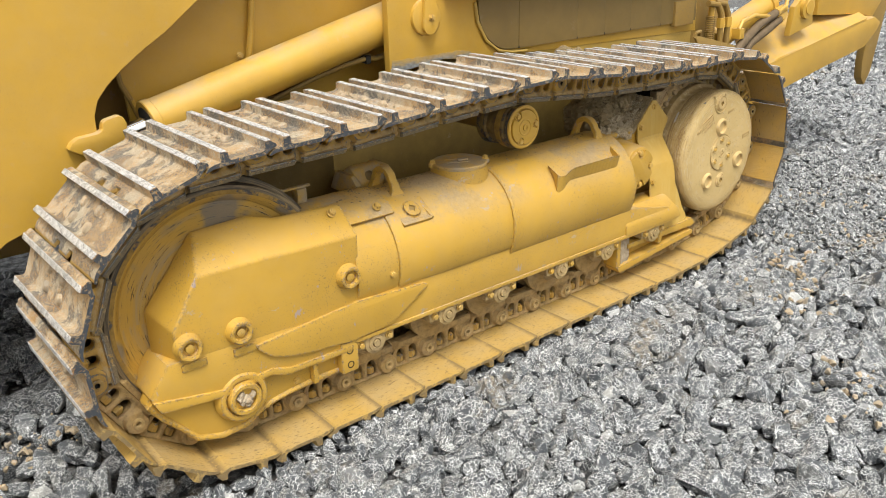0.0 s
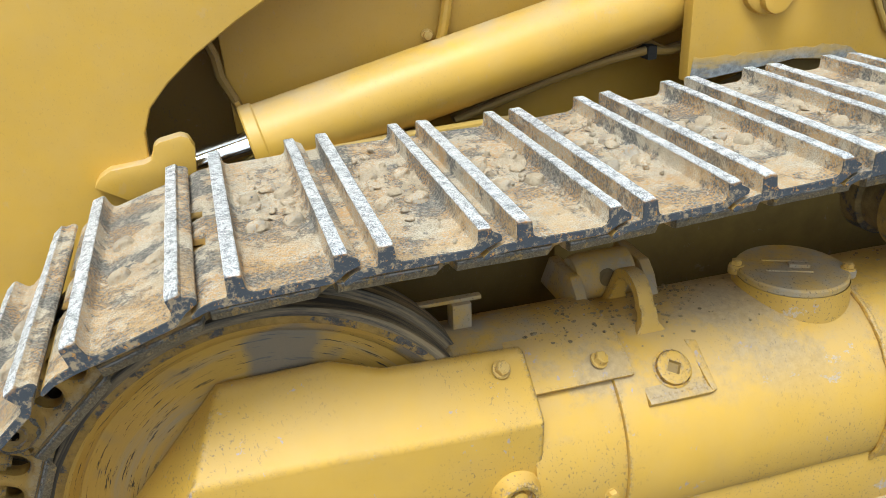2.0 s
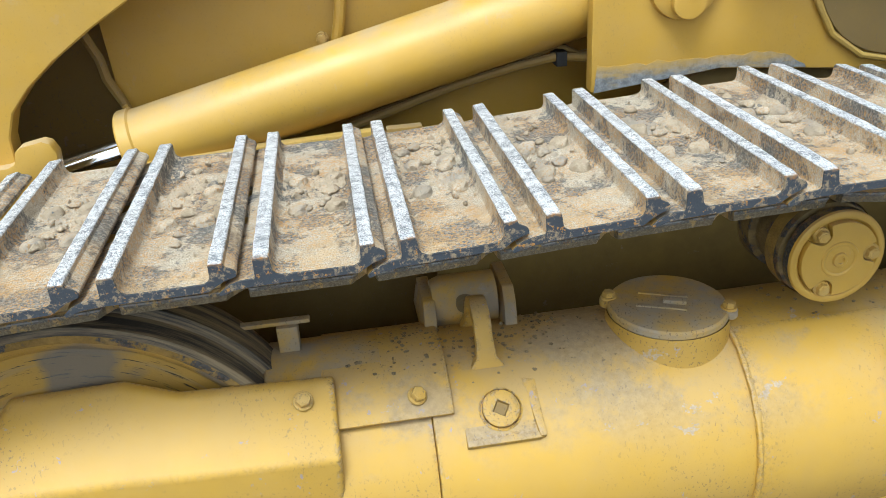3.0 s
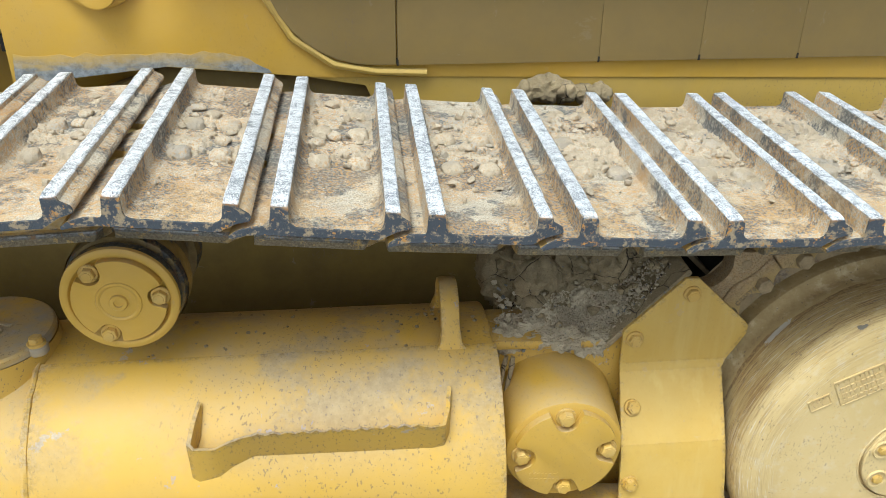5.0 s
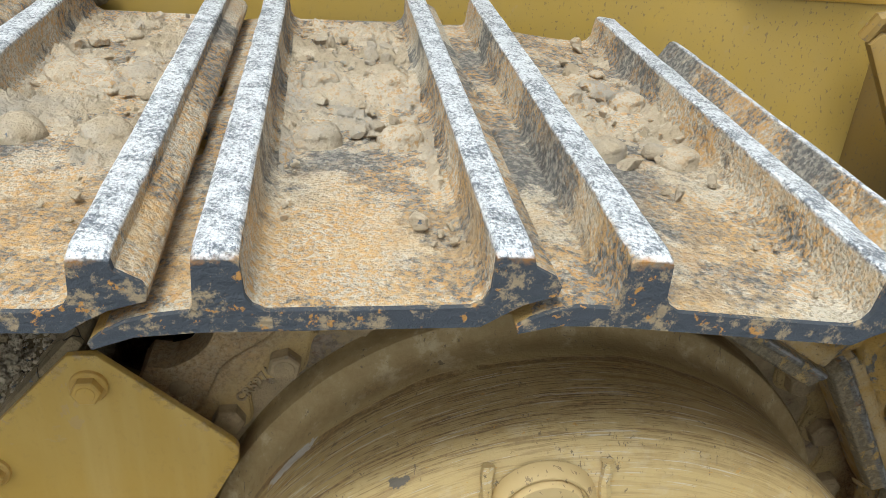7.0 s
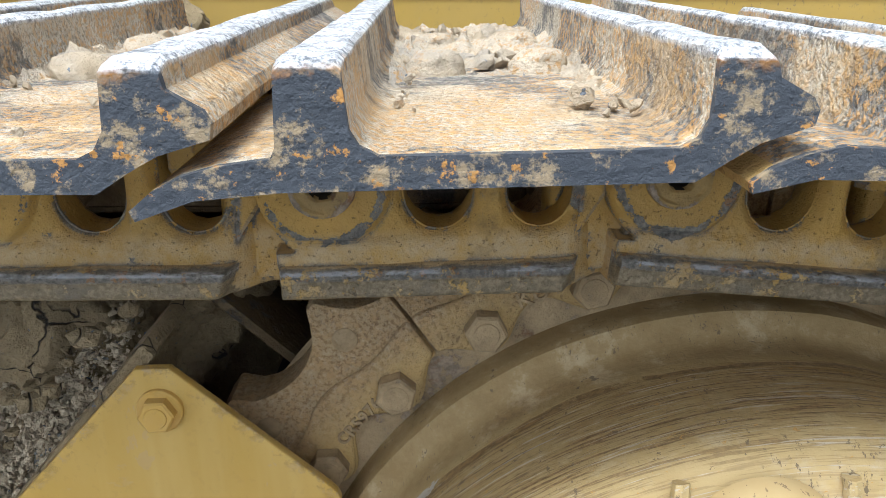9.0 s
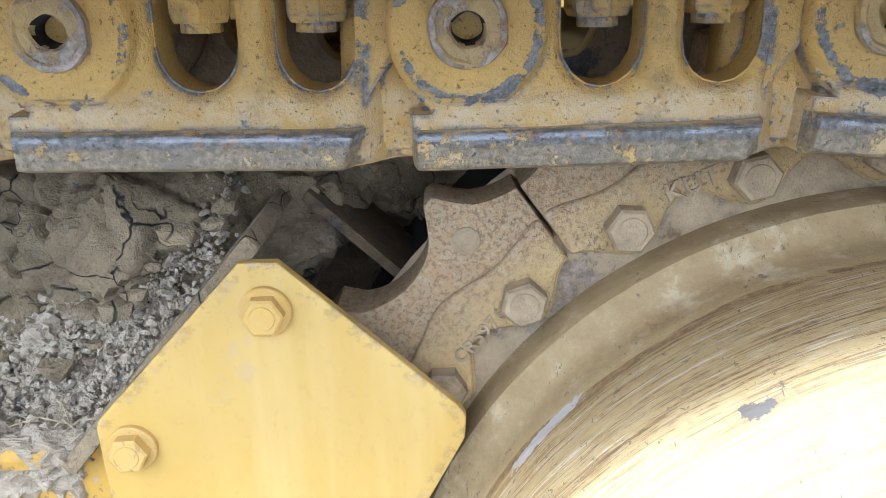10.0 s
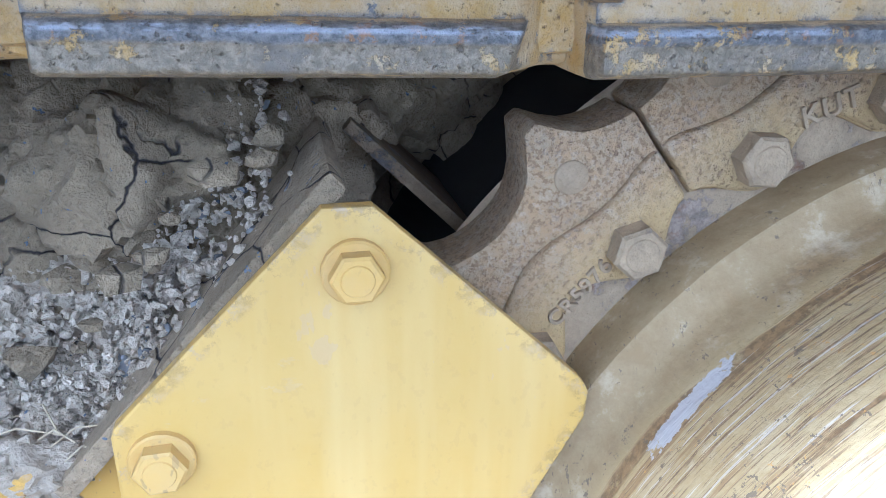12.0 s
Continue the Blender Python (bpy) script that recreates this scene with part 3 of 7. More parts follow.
MAT = {
    "frame": paint("frame_paint", dust=0.14, top_dust=0.45, chips=0.8, streak=0.12, edge=0.5, scoured=0.5),
    "guard": paint("guard_paint", dust=0.10, top_dust=0.22, chips=0.8, edge=0.9),
    "plate": paint("cover_plate_paint", base=(0.56, 0.355, 0.072), dust=0.25, top_dust=0.2, chips=0.15, streak=0.6, dusty=(0.60, 0.445, 0.18), specks=0.06, edge=0.5),
    "body": paint("body_paint", dust=0.12, top_dust=0.6, chips=0.1, rough=0.38, specks=0.15),
    "panel": paint("body_panel_paint", base=(0.44, 0.285, 0.055), dust=0.35, top_dust=0.7, chips=0.1, rough=0.5, dusty=(0.35, 0.25, 0.095)),
    # dull yellow, its base darkened further for shade behind the track
    "dull": paint("dull_shaded_paint", base=(0.29, 0.175, 0.035), dust=0.4, top_dust=0.9, chips=0.2, rough=0.6, dusty=(0.22, 0.16, 0.08)),
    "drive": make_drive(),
    "cast": paint("dusty_casting_paint", base=(0.54, 0.38, 0.16), dust=0.5, top_dust=0.5, chips=0.6, rough=0.6, dusty=(0.58, 0.45, 0.25)),
    "bolt": paint("painted_bolt", dust=0.4, top_dust=0.4, chips=0.8, dusty=(0.42, 0.36, 0.24), shuffled=True),
    "shoe": make_shoe_steel(),
    "link": make_chain_link(),
    "segment": make_segment(),
    "lowshoe": make_low_shoe(),
    "roller": make_link_steel("worn_roller_steel", (0.22, 0.15, 0.055), (0.045, 0.043, 0.040), 0.09),
    "pin": make_link_steel("pin_steel", (0.42, 0.29, 0.11), (0.20, 0.165, 0.13), 0.075),
    # dusty steel set darker than the caps for shade between bottom parts
    "lowlink": make_link_steel("dusty_shaded_chain_steel", (0.42, 0.285, 0.12), (0.15, 0.11, 0.065), -0.01),
    "cap": make_link_steel("dusty_cap_steel", (0.50, 0.36, 0.165), (0.22, 0.16, 0.09), -0.03),
    "sprocket": make_link_steel("sprocket_steel", (0.44, 0.325, 0.18), (0.185, 0.145, 0.105), 0.005),
    "idler": make_idler(),
    "tread": make_link_steel("worn_tread_steel", (0.36, 0.22, 0.05), (0.055, 0.052, 0.05), 0.08),
    "dirt": make_dirt("dried_mud", (0.345, 0.262, 0.150), (0.215, 0.163, 0.090)),
    # dark brown stands for shade on the far links, grime elsewhere
    "shade_grime": make_link_steel("shade_grime_steel", (0.15, 0.10, 0.045), (0.06, 0.052, 0.042), 0.02),
    "soil": make_dirt("pale_soil", (0.52, 0.44, 0.335), (0.36, 0.285, 0.19), 0.0, 0.8),
    "clod": make_dirt("crumbled_mud", (0.56, 0.470, 0.335), (0.40, 0.325, 0.220), 0.0),
    "chip": simple("grey_stone_chip", (0.20, 0.195, 0.18), 0.85, 0.0, 90, 0.6, 0.4),
    "gravel": make_gravel(),
    "ground": make_ground(),
    "dark": simple("dark_rubber", (0.018, 0.017, 0.016), 0.7),
    # near-black stands for the shade in holes and behind covers
    "hole": simple("shaded_recess", (0.016, 0.013, 0.009), 0.9),
    "chrome": simple("chromed_rod", (0.75, 0.76, 0.78), 0.12, 1.0, 60, 0.05, 0.02),
    "hose": simple("dusty_hose", (0.13, 0.09, 0.05), 0.75),
    "bare": make_rubbed(),
    "dusty": paint("mud_dusted_paint", dust=1.5, top_dust=0.95, chips=0.3, rough=0.7, dusty=(0.32, 0.265, 0.19)),
    "dirty": paint("oily_dirty_paint", base=(0.22, 0.14, 0.035), dust=1.2, top_dust=0.9, chips=0.3, rough=0.7, dusty=(0.17, 0.135, 0.085)),
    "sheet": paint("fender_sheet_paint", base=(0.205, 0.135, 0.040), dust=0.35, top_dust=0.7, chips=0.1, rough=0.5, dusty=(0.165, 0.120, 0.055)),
    # yellow darkened in the base colour for the shade behind the track
    "wall_shade": paint("shaded_wall_paint", base=(0.20, 0.130, 0.028), dust=0.7, top_dust=0.9, chips=0.2, rough=0.6, dusty=(0.13, 0.090, 0.030)),
    "straw": simple("dry_straw", (0.42, 0.34, 0.20), 0.9),
}


# ---- mesh helpers ----
def link_mesh(name, mesh, parent=None, label="", m=None):
    ob = new(name, mesh)
    if parent is not None:
        ob.parent = parent
    if m is not None:
        ob.matrix_basis = m
    if label:
        tagged(ob, label)
    return ob


def to_mesh(bm, name, mat, angle=35):
    me = bpy.data.meshes.new(name)
    bmesh.ops.recalc_face_normals(bm, faces=bm.faces[:])
    bm.to_mesh(me)
    bm.free()
    for s in (mat if isinstance(mat, (list, tuple)) else [mat]):
        me.materials.append(s)
    me.polygons.foreach_set("use_smooth", [True] * len(me.polygons))
    me.set_sharp_from_angle(angle=radians(angle))
    return me


def part(name, bm, mat, parent, label="", angle=35, m=None):
    return link_mesh(name, to_mesh(bm, name, mat, angle), parent, label, m)


def bevel_sharp(bm, width, segments=2, angle=30):
    if width > 0:
        es = [e for e in bm.edges if len(e.link_faces) == 2 and e.calc_face_angle(0) > radians(angle)]
        bmesh.ops.bevel(bm, geom=es, offset=width, offset_type="OFFSET", segments=segments, profile=0.6, affect="EDGES", clamp_overlap=True)


def loft(bm, loops, closed=True, caps=True):
    """Skin a list of equal loops of points."""
    rows = [[bm.verts.new(p) for p in l] for l in loops]
    n = len(rows[0])
    for a, b in zip(rows, rows[1:]):
        for i in range(n if closed else n - 1):
            j = (i + 1) % n
            bm.faces.new((a[i], a[j], b[j], b[i]))
    if caps:
        bm.faces.new(rows[0][::-1])
        bm.faces.new(rows[-1])
    return rows


def prism(outline, y0, y1, bevel=0.004, segments=2, bm=None):
    """A plate: an outline of (x, z) drawn out from y0 to y1."""
    b = bmesh.new()
    loft(b, [[(x, y0, z) for x, z in outline], [(x, y1, z) for x, z in outline]])
    bmesh.ops.recalc_face_normals(b, faces=b.faces[:])
    bevel_sharp(b, bevel, segments)
    return join(bm, b)


def join(bm, b):
    if bm is None:
        return b
    me = bpy.data.meshes.new("tmp")
    b.to_mesh(me)
    b.free()
    bm.from_mesh(me)
    bpy.data.meshes.remove(me)
    return bm


def box(x0, x1, y0, y1, z0, z1, bevel=0.004, bm=None, segments=2):
    return prism([(x0, z0), (x1, z0), (x1, z1), (x0, z1)], y0, y1, bevel, segments, bm)


def turned(profile, cx, cz, n=48, bm=None, a0=0.0, a1=360.0, closed=True):
    """A lathe shape about an axis along y: profile of (y, radius)."""
    b = bmesh.new()
    loops = []
    k = n if a1 - a0 >= 360 else n + 1
    for y, r in profile:
        loops.append([(cx + r * math.cos(radians(a0 + (a1 - a0) * i / n)), y, cz + r * math.sin(radians(a0 + (a1 - a0) * i / n))) for i in range(k)])
    loft(b, loops, closed=k == n, caps=False)
    bmesh.ops.remove_doubles(b, verts=b.verts[:], dist=1e-6)
    return join(bm, b)


def tube(points, radius, n=10, bm=None, caps=True):
    """A round bar through points."""
    b = bmesh.new()
    pts = [Vector(p) for p in points]
    loops, side = [], None
    for i, p in enumerate(pts):
        d = (pts[min(i + 1, len(pts) - 1)] - pts[max(i - 1, 0)]).normalized()
        if side is None:
            side = d.cross(Vector((0, 0, 1)) if abs(d.z) < 0.9 else Vector((1, 0, 0))).normalized()
        side = (side - d * side.dot(d)).normalized()
        up = d.cross(side)
        r = radius[i] if isinstance(radius, (list, tuple)) else radius
        loops.append([p + side * r * math.cos(2 * math.pi * k / n) + up * r * math.sin(2 * math.pi * k / n) for k in range(n)])
    loft(b, loops, caps=caps)
    return join(bm, b)


def arc(cx, cz, r, a0, a1, n):
    return [(cx + r * math.cos(radians(a0 + (a1 - a0) * i / n)), cz + r * math.sin(radians(a0 + (a1 - a0) * i / n))) for i in range(n + 1)]


def scalloped(cx, cz, r, bites):
    """A disc's outline with round bites (distance from the middle, angle, radius) taken out of its edge."""
    out = []
    for k in range(180):
        t = radians(2.0 * k)
        p = Vector((math.cos(t), math.sin(t))) * r
        for far, a, q in bites:
            c = Vector((math.cos(radians(a)), math.sin(radians(a)))) * far
            ray = p.normalized()
            along_ray = ray.dot(c)
            gap = q * q - (c.length_squared - along_ray * along_ray)
            if along_ray > 0 and gap > 0:
                p = ray * min(p.length, along_ray - math.sqrt(gap))
        out.append((cx + p.x, cz + p.y))
    return out


def holed(outline, holes, y0, y1, bevel=0.0):
    """A plate with holes through it, (x, z) outlines, drawn out from y0 to y1."""
    b = bmesh.new()
    edges = []
    for loop in [outline] + holes:
        vs = [b.verts.new((x, y0, z)) for x, z in loop]
        edges += [b.edges.new((vs[i], vs[(i + 1) % len(vs)])) for i in range(len(vs))]
    bmesh.ops.triangle_fill(b, use_beauty=True, use_dissolve=False, edges=edges)
    got = bmesh.ops.extrude_face_region(b, geom=b.faces[:])
    bmesh.ops.translate(b, vec=(0, y1 - y0, 0), verts=[v for v in got["geom"] if isinstance(v, bmesh.types.BMVert)])
    bmesh.ops.recalc_face_normals(b, faces=b.faces[:])
    if bevel:
        es = [e for e in b.edges if len(e.link_faces) == 2 and e.calc_face_angle(0) > radians(60)]
        bmesh.ops.bevel(b, geom=es, offset=bevel, offset_type="OFFSET", segments=2, profile=0.6, affect="EDGES", clamp_overlap=True)
    return b


def roughen(bm, amount, scale, seed=0.0, keep=None):
    for v in bm.verts:
        if keep is None or keep(v.co):
            v.co += noise.noise_vector(v.co * scale + Vector((seed, seed * 1.7, -seed))) * amount


def hex_bolt(r, h, washer, n=6):
    """Hexagon head with its washer, lying on the plane y = 0 and standing out towards -y."""
    b = bmesh.new()
    if washer:
        turned([(0.0, washer), (-0.0035, washer), (-0.0045, washer - 0.001), (-0.0045, 0.0)], 0, 0, 20, b)
    w = 0.0045 if washer else 0.0
    c = bmesh.new()
    ring = [[(rr * math.cos(math.pi * i / 3 + 0.3), y, rr * math.sin(math.pi * i / 3 + 0.3)) for i in range(6)]
            for y, rr in ((0.0, r), (-w - h * 0.85, r), (-w - h, r * 0.88))]
    loft(c, ring, caps=False)
    c.verts.ensure_lookup_table()
    c.faces.new([c.verts[i] for i in range(12, 18)])
    join(b, c)
    turned([(-w - h, r * 0.62), (-w - h - 0.0008, r * 0.58), (-w - h - 0.0008, 0)], 0, 0, 16, b)
    return b


BOLT = to_mesh(hex_bolt(0.0132, 0.0115, 0.0168), "bolt", MAT["bolt"], 25)
BOLT_PLATE = to_mesh(hex_bolt(0.0122, 0.0080, 0.0152), "bolt", MAT["bolt"], 25)
BOLT_SMALL = to_mesh(hex_bolt(0.0115, 0.0095, 0.0148), "bolt", MAT["bolt"], 25)
BOLT_FLAT = to_mesh(hex_bolt(0.0100, 0.005, 0.0130), "bolt", MAT["bolt"], 25)
BOLT_DRIVE = to_mesh(hex_bolt(0.0152, 0.0135, 0.0), "bolt", MAT["sprocket"], 25)


def bolt(parent, x, y, z, mesh=None, turn=0.0, rx=0.0, rz=0.0):
    """A bolt head on a face at y that looks towards -y, tipped by rx degrees."""
    return link_mesh("bolt", mesh or BOLT, parent, "", pose(x, y, z, rx, turn, rz))


# ---- the ground ----
def build_ground():
    b = bmesh.new()
    s = [b.verts.new(p) for p in ((-400, -400, -0.120), (400, -400, -0.120), (400, 400, -0.120), (-400, 400, -0.120))]
    b.faces.new(s)
    ob = link_mesh("ground", to_mesh(b, "ground", MAT["ground"]))
    tagged(ob, "wide yard of grey crushed stone", "ground", kind="structure")


build_ground()

loader = tagged(new("crawler_loader"), "yellow crawler loader with dusty steel tracks standing on gravel", "construction machine")

# ---- the track chain ----
IDLER, IDLER_R = (-0.125, 0.510), 0.458
SPROCKET, SPROCKET_R = (2.500, 0.522), 0.427
TOP = [(-0.129, 0.971), (0.063, 0.977), (0.263, 0.980), (0.464, 0.982), (0.664, 0.995), (0.866, 1.007), (1.073, 1.015), (1.240, 1.021),
       (1.474, 0.996), (1.665, 0.978), (1.862, 0.965), (2.067, 0.953), (2.264, 0.949), (2.480, 0.949)]
LOW = 0.050


def chain_path():
    """The closed line through the pins: over the top, down round the sprocket, back along the ground, up round the idler."""
    pts = [(x, z) for x, z in TOP]
    pts += arc(SPROCKET[0], SPROCKET[1], SPROCKET_R, 88, -82, 40)
    pts += [(2.30, LOW + 0.012), (2.05, LOW), (0.15, LOW)]
    pts += arc(IDLER[0], IDLER[1], IDLER_R, 275, 93, 40)
    return pts


def along(pts, start, count):
    """Evenly spaced places on the closed line, the first one nearest to start."""
    fine = []
    for (x0, z0), (x1, z1) in zip(pts, pts[1:] + pts[:1]):
        n = max(1, int(math.hypot(x1 - x0, z1 - z0) / 0.002))
        fine += [(x0 + (x1 - x0) * i / n, z0 + (z1 - z0) * i / n) for i in range(n)]
    length = [0.0]
    for a, b in zip(fine, fine[1:] + fine[:1]):
        length.append(length[-1] + math.hypot(b[0] - a[0], b[1] - a[1]))
    total = length[-1]
    first = min(range(len(fine)), key=lambda i: math.hypot(fine[i][0] - start[0], fine[i][1] - start[1]))
    out = []
    for k in range(count):
        want = (length[first] + k * total / count) % total
        i = int(np.searchsorted(length, want)) % len(fine)
        out.append(fine[i])
    return out, total


_, LOOP = along(chain_path(), (2.235, 0.948), 10)
COUNT = round(LOOP / 0.2012)
PINS, _ = along(chain_path(), (2.235, 0.948), COUNT)
PITCH = LOOP / COUNT

# one shoe in section: along the chain from its pin, and out from the link face
SHOE = [(-0.0395, -0.0050), (-0.0380, -0.0086), (-0.0300, -0.0060), (-0.0180, -0.0020), (0.0113, 0.0), (0.0800, 0.0), (0.1485, 0.0), (0.1590, 0.0068), (0.1696, 0.0127),
        (0.1870, 0.0180), (0.1877, 0.0232), (0.1854, 0.0274), (0.1738, 0.0340), (0.1725, 0.0415), (0.1705, 0.0432), (0.1550, 0.0437), (0.1535, 0.0422),
        (0.1527, 0.0210), (0.1495, 0.0148), (0.1432, 0.0116), (0.0980, 0.0112), (0.0440, 0.0116), (0.0377, 0.0148), (0.0345, 0.0200), (0.0324, 0.0415),
        (0.0303, 0.0433), (0.0130, 0.0430), (0.0108, 0.0412), (0.0103, 0.0148), (0.0082, 0.0110), (-0.0098, 0.0098), (-0.0224, 0.0060), (-0.0330, 0.0006)]
FLAP = {0, 1, 2, 3, 30, 31, 32}
WIDTH = 0.556


def shoe_mesh(seed):
    rnd = random.Random(seed)
    b = bmesh.new()
    ys = [0.0, 0.003, 0.012, 0.03]
    y = 0.055
    notches = ((0.196, 0.242), (0.314, 0.360))
    while y < WIDTH - 0.04:
        ys.append(y)
        y += rnd.uniform(0.016, 0.030)
    ys += [WIDTH - 0.03, WIDTH - 0.012, WIDTH - 0.003, WIDTH]
    for lo, hi in notches:
        ys = [v for v in ys if not lo - 0.006 < v < hi + 0.006] + [lo, lo + 0.001, hi - 0.001, hi]
    loops = []
    for y in sorted(ys):
        cut = any(lo + 0.0005 < y < hi - 0.0005 for lo, hi in notches)
        end = max(0.0, 1 - min(y, WIDTH - y) / 0.012)
        loop = []
        for i, (u, v) in enumerate(SHOE):
            if cut and i in FLAP:
                u = max(u, -0.0135 + 0.0012 * i / 30)
            if v > 0.04:
                v += -0.0030 * end ** 2 + 0.0016 * noise.noise(Vector((u * 40, y * 30, seed * 3.1)))
            elif i > 17:
                v += 0.0009 * noise.noise(Vector((u * 60, y * 45, seed * 5.3)))
            u += 0.0007 * noise.noise(Vector((v * 90, y * 60, seed * 2.3)))
            loop.append((u, y + (0.003 * noise.noise(Vector((u * 50, v * 60, seed))) if y > 0.5 else 0.0), v))
        loops.append(loop)
    loft(b, loops)
    return to_mesh(b, "track_shoe", MAT["shoe"], 32)


def shoe_bolt_mesh():
    """A bolt head buried in dried soil: a low lump with a flattened top."""
    b = bmesh.new()
    bmesh.ops.create_icosphere(b, subdivisions=3, radius=0.0175)
    roughen(b, 0.0045, 75)
    roughen(b, 0.0015, 260, 3.0)
    for v in b.verts:
        v.co.z = min(v.co.z * 0.85, 0.0105 + 0.15 * v.co.z)
    return to_mesh(b, "bolt_head", MAT["soil"], 60)


def link_outline():
    """The near face of a link: boss round the pin, two windows, rail at the foot. (u, v) from the pin, v towards the shoe."""
    out = [(-0.022, -0.061), (0.136, -0.061), (0.146, -0.050), (0.141, -0.044), (0.151, -0.028), (0.163, -0.012), (0.166, 0.012), (0.160, 0.045), (0.040, 0.045)]
    out += arc(0, 0, 0.0395, 78, 236, 12)
    out += [(-0.024, -0.043), (-0.027, -0.050)]
    return out


def window(u0, u1, foot, head=0.030):
    r = (u1 - u0) / 2
    return [(u1, head - 0.006), (u1 - 0.006, head), (u0 + 0.006, head), (u0, head - 0.006)] + arc((u0 + u1) / 2, foot + r, r, 180, 360, 8)[0:]


def ease(x, lo, hi):
    t = np.clip((x - lo) / (hi - lo), 0.0, 1.0)
    return t * t * (3 - 2 * t)


DEEP = 1.13
WINDOWS = ((0.0455, 0.0862), (0.1055, 0.1440))


def link_face(cell, proud=0.006):
    """The cast outer face of a link as a fine relief: boss, pad, soft-edged windows, web, rail and the sweep to the tail."""
    us, vs = np.arange(-0.044, 0.1705, cell), np.arange(-0.0625, 0.0452, cell)
    u, v = np.meshgrid(us, vs)
    u, v = u.copy(), v.copy()
    y = np.full(u.shape, 0.1905)
    r = np.hypot(u, v)
    pad = ease(v, -0.028, -0.034) * ease(u, 0.060, 0.034)
    y -= 0.0025 * pad
    boss = np.maximum(np.hypot(u, np.where(v < 0, v * DEEP, v)), -v * 1.30)
    y -= proud * ease(boss, 0.0405, 0.0365)
    # web swells towards its foot
    y += 0.0030 * ease(np.abs(u - 0.095), 0.004, 0.012) * ease(v, -0.038, -0.024)
    def to_edge(u, v):
        """Distance to the nearest opening: the two windows and the pin's seat."""
        near = np.hypot(u, v * DEEP) - 0.0180
        for u0, u1 in WINDOWS:
            rad = (u1 - u0) / 2
            qx = np.abs(u - (u0 + u1) / 2)
            near = np.minimum(near, np.where(v < -0.0275 + rad, np.hypot(qx, v + 0.0275 - rad) - rad, np.maximum(qx - rad, v - 0.030)))
        return near
    hole = to_edge(u, v)
    # rim points slide onto the edge of their opening
    tiny = 1e-5
    gu, gv = (to_edge(u + tiny, v) - hole) / tiny, (to_edge(u, v + tiny) - hole) / tiny
    rim = (hole > -0.95 * cell) & (hole < 0.40 * cell)
    u, v = np.where(rim, u - hole * gu, u), np.where(rim, v - hole * gv, v)
    gap = hole > -0.95 * cell
    hole = to_edge(u, v)
    seat = np.hypot(u, v * DEEP) < 0.024
    r = np.hypot(u, v)
    y += np.where(seat, 0.0, 0.0045 * ease(hole, 0.008, 0.0) ** 2 + 0.006 * ease(hole, 0.0012, -0.0022))
    # sweep inward behind the next link's boss
    y += 0.020 * ease(u, 0.141, 0.166) + 0.004 * ease(u, 0.125, 0.150) * ease(v, -0.01, -0.04)
    # rail with a crisp upper lip and a soft lower edge
    rail_end = ease(u, 0.1450 + 0.4 * (v + 0.055), 0.1375 + 0.4 * (v + 0.055)) * ease(u, -0.0300, -0.0255)
    rail = ease(v, -0.0430, -0.0448) * rail_end
    y = y * (1 - rail) + (0.1815 + 0.0016 * ease(v, -0.049, -0.0515)) * rail
    y += 0.010 * ease(v, -0.0585, -0.0625) ** 2
    y += np.where(v < -0.043, 0.02 * ease(u, -0.0265, -0.0315), 0.0)
    out = np.maximum(np.where((u < 0) & (v > -0.036), r - 0.0392, -1.0), np.where((v <= -0.036) & (u < 0), -0.029 - u, -1.0))
    y += 0.03 * ease(out, 0.0, 0.0025)
    n = np.vectorize(lambda a, b: noise.noise(Vector((a * 34, b * 34, 2.0))) + 0.5 * noise.noise(Vector((a * 110, b * 110, 5.0))))(u, v)
    y += 0.0007 * n
    b = bmesh.new()
    grid = [[b.verts.new((float(u[j, i]), float(y[j, i]), float(v[j, i]))) for i in range(len(us))] for j in range(len(vs))]
    for j in range(len(vs) - 1):
        for i in range(len(us) - 1):
            if gap[j:j + 2, i:i + 2].all() and out[j:j + 2, i:i + 2].min() < 0.003:
                b.faces.new((grid[j][i], grid[j][i + 1], grid[j + 1][i + 1], grid[j + 1][i]))
    bmesh.ops.delete(b, geom=[q for q in b.verts if not q.link_faces], context="VERTS")
    return b


def link_mesh_near(mirror, cell=0.0030):
    b = holed(link_outline(), [window(u0, u1, -0.0275) for u0, u1 in WINDOWS], 0.1985, 0.226, 0.0)
    if cell:
        join(b, link_face(cell, 0.006 if cell < 0.002 else 0.020))
    else:
        prism([(-0.027, -0.0615), (0.137, -0.0615), (0.146, -0.052), (0.138, -0.0445), (-0.021, -0.0445)], 0.183, 0.228, 0.004, 2, b)
    prism([(-0.022, -0.0605), (0.136, -0.0605), (0.140, -0.052), (0.132, -0.0455), (-0.021, -0.0455)], 0.190, 0.228, 0.002, 1, b)
    # tail that runs inward to the next boss
    tail = [(0.132, -0.042), (0.165, -0.055), (0.205, -0.052)] + arc(PITCH, 0, 0.040, -50, 110, 10) + [(0.160, 0.043), (0.135, 0.043)]
    prism(tail, 0.224, 0.250, 0.003, 1, b)
    prism([(0.144, -0.058), (0.186, -0.056), (0.178, -0.030), (0.166, 0.042), (0.146, 0.043)], 0.2075, 0.250, 0.006, 2, b)
    for v in b.verts:
        if v.co.z < 0:
            v.co.z *= DEEP
        if mirror:
            v.co.y = 2 * 0.275 - v.co.y
    return to_mesh(b, "track_link", MAT["lowlink"], 50)


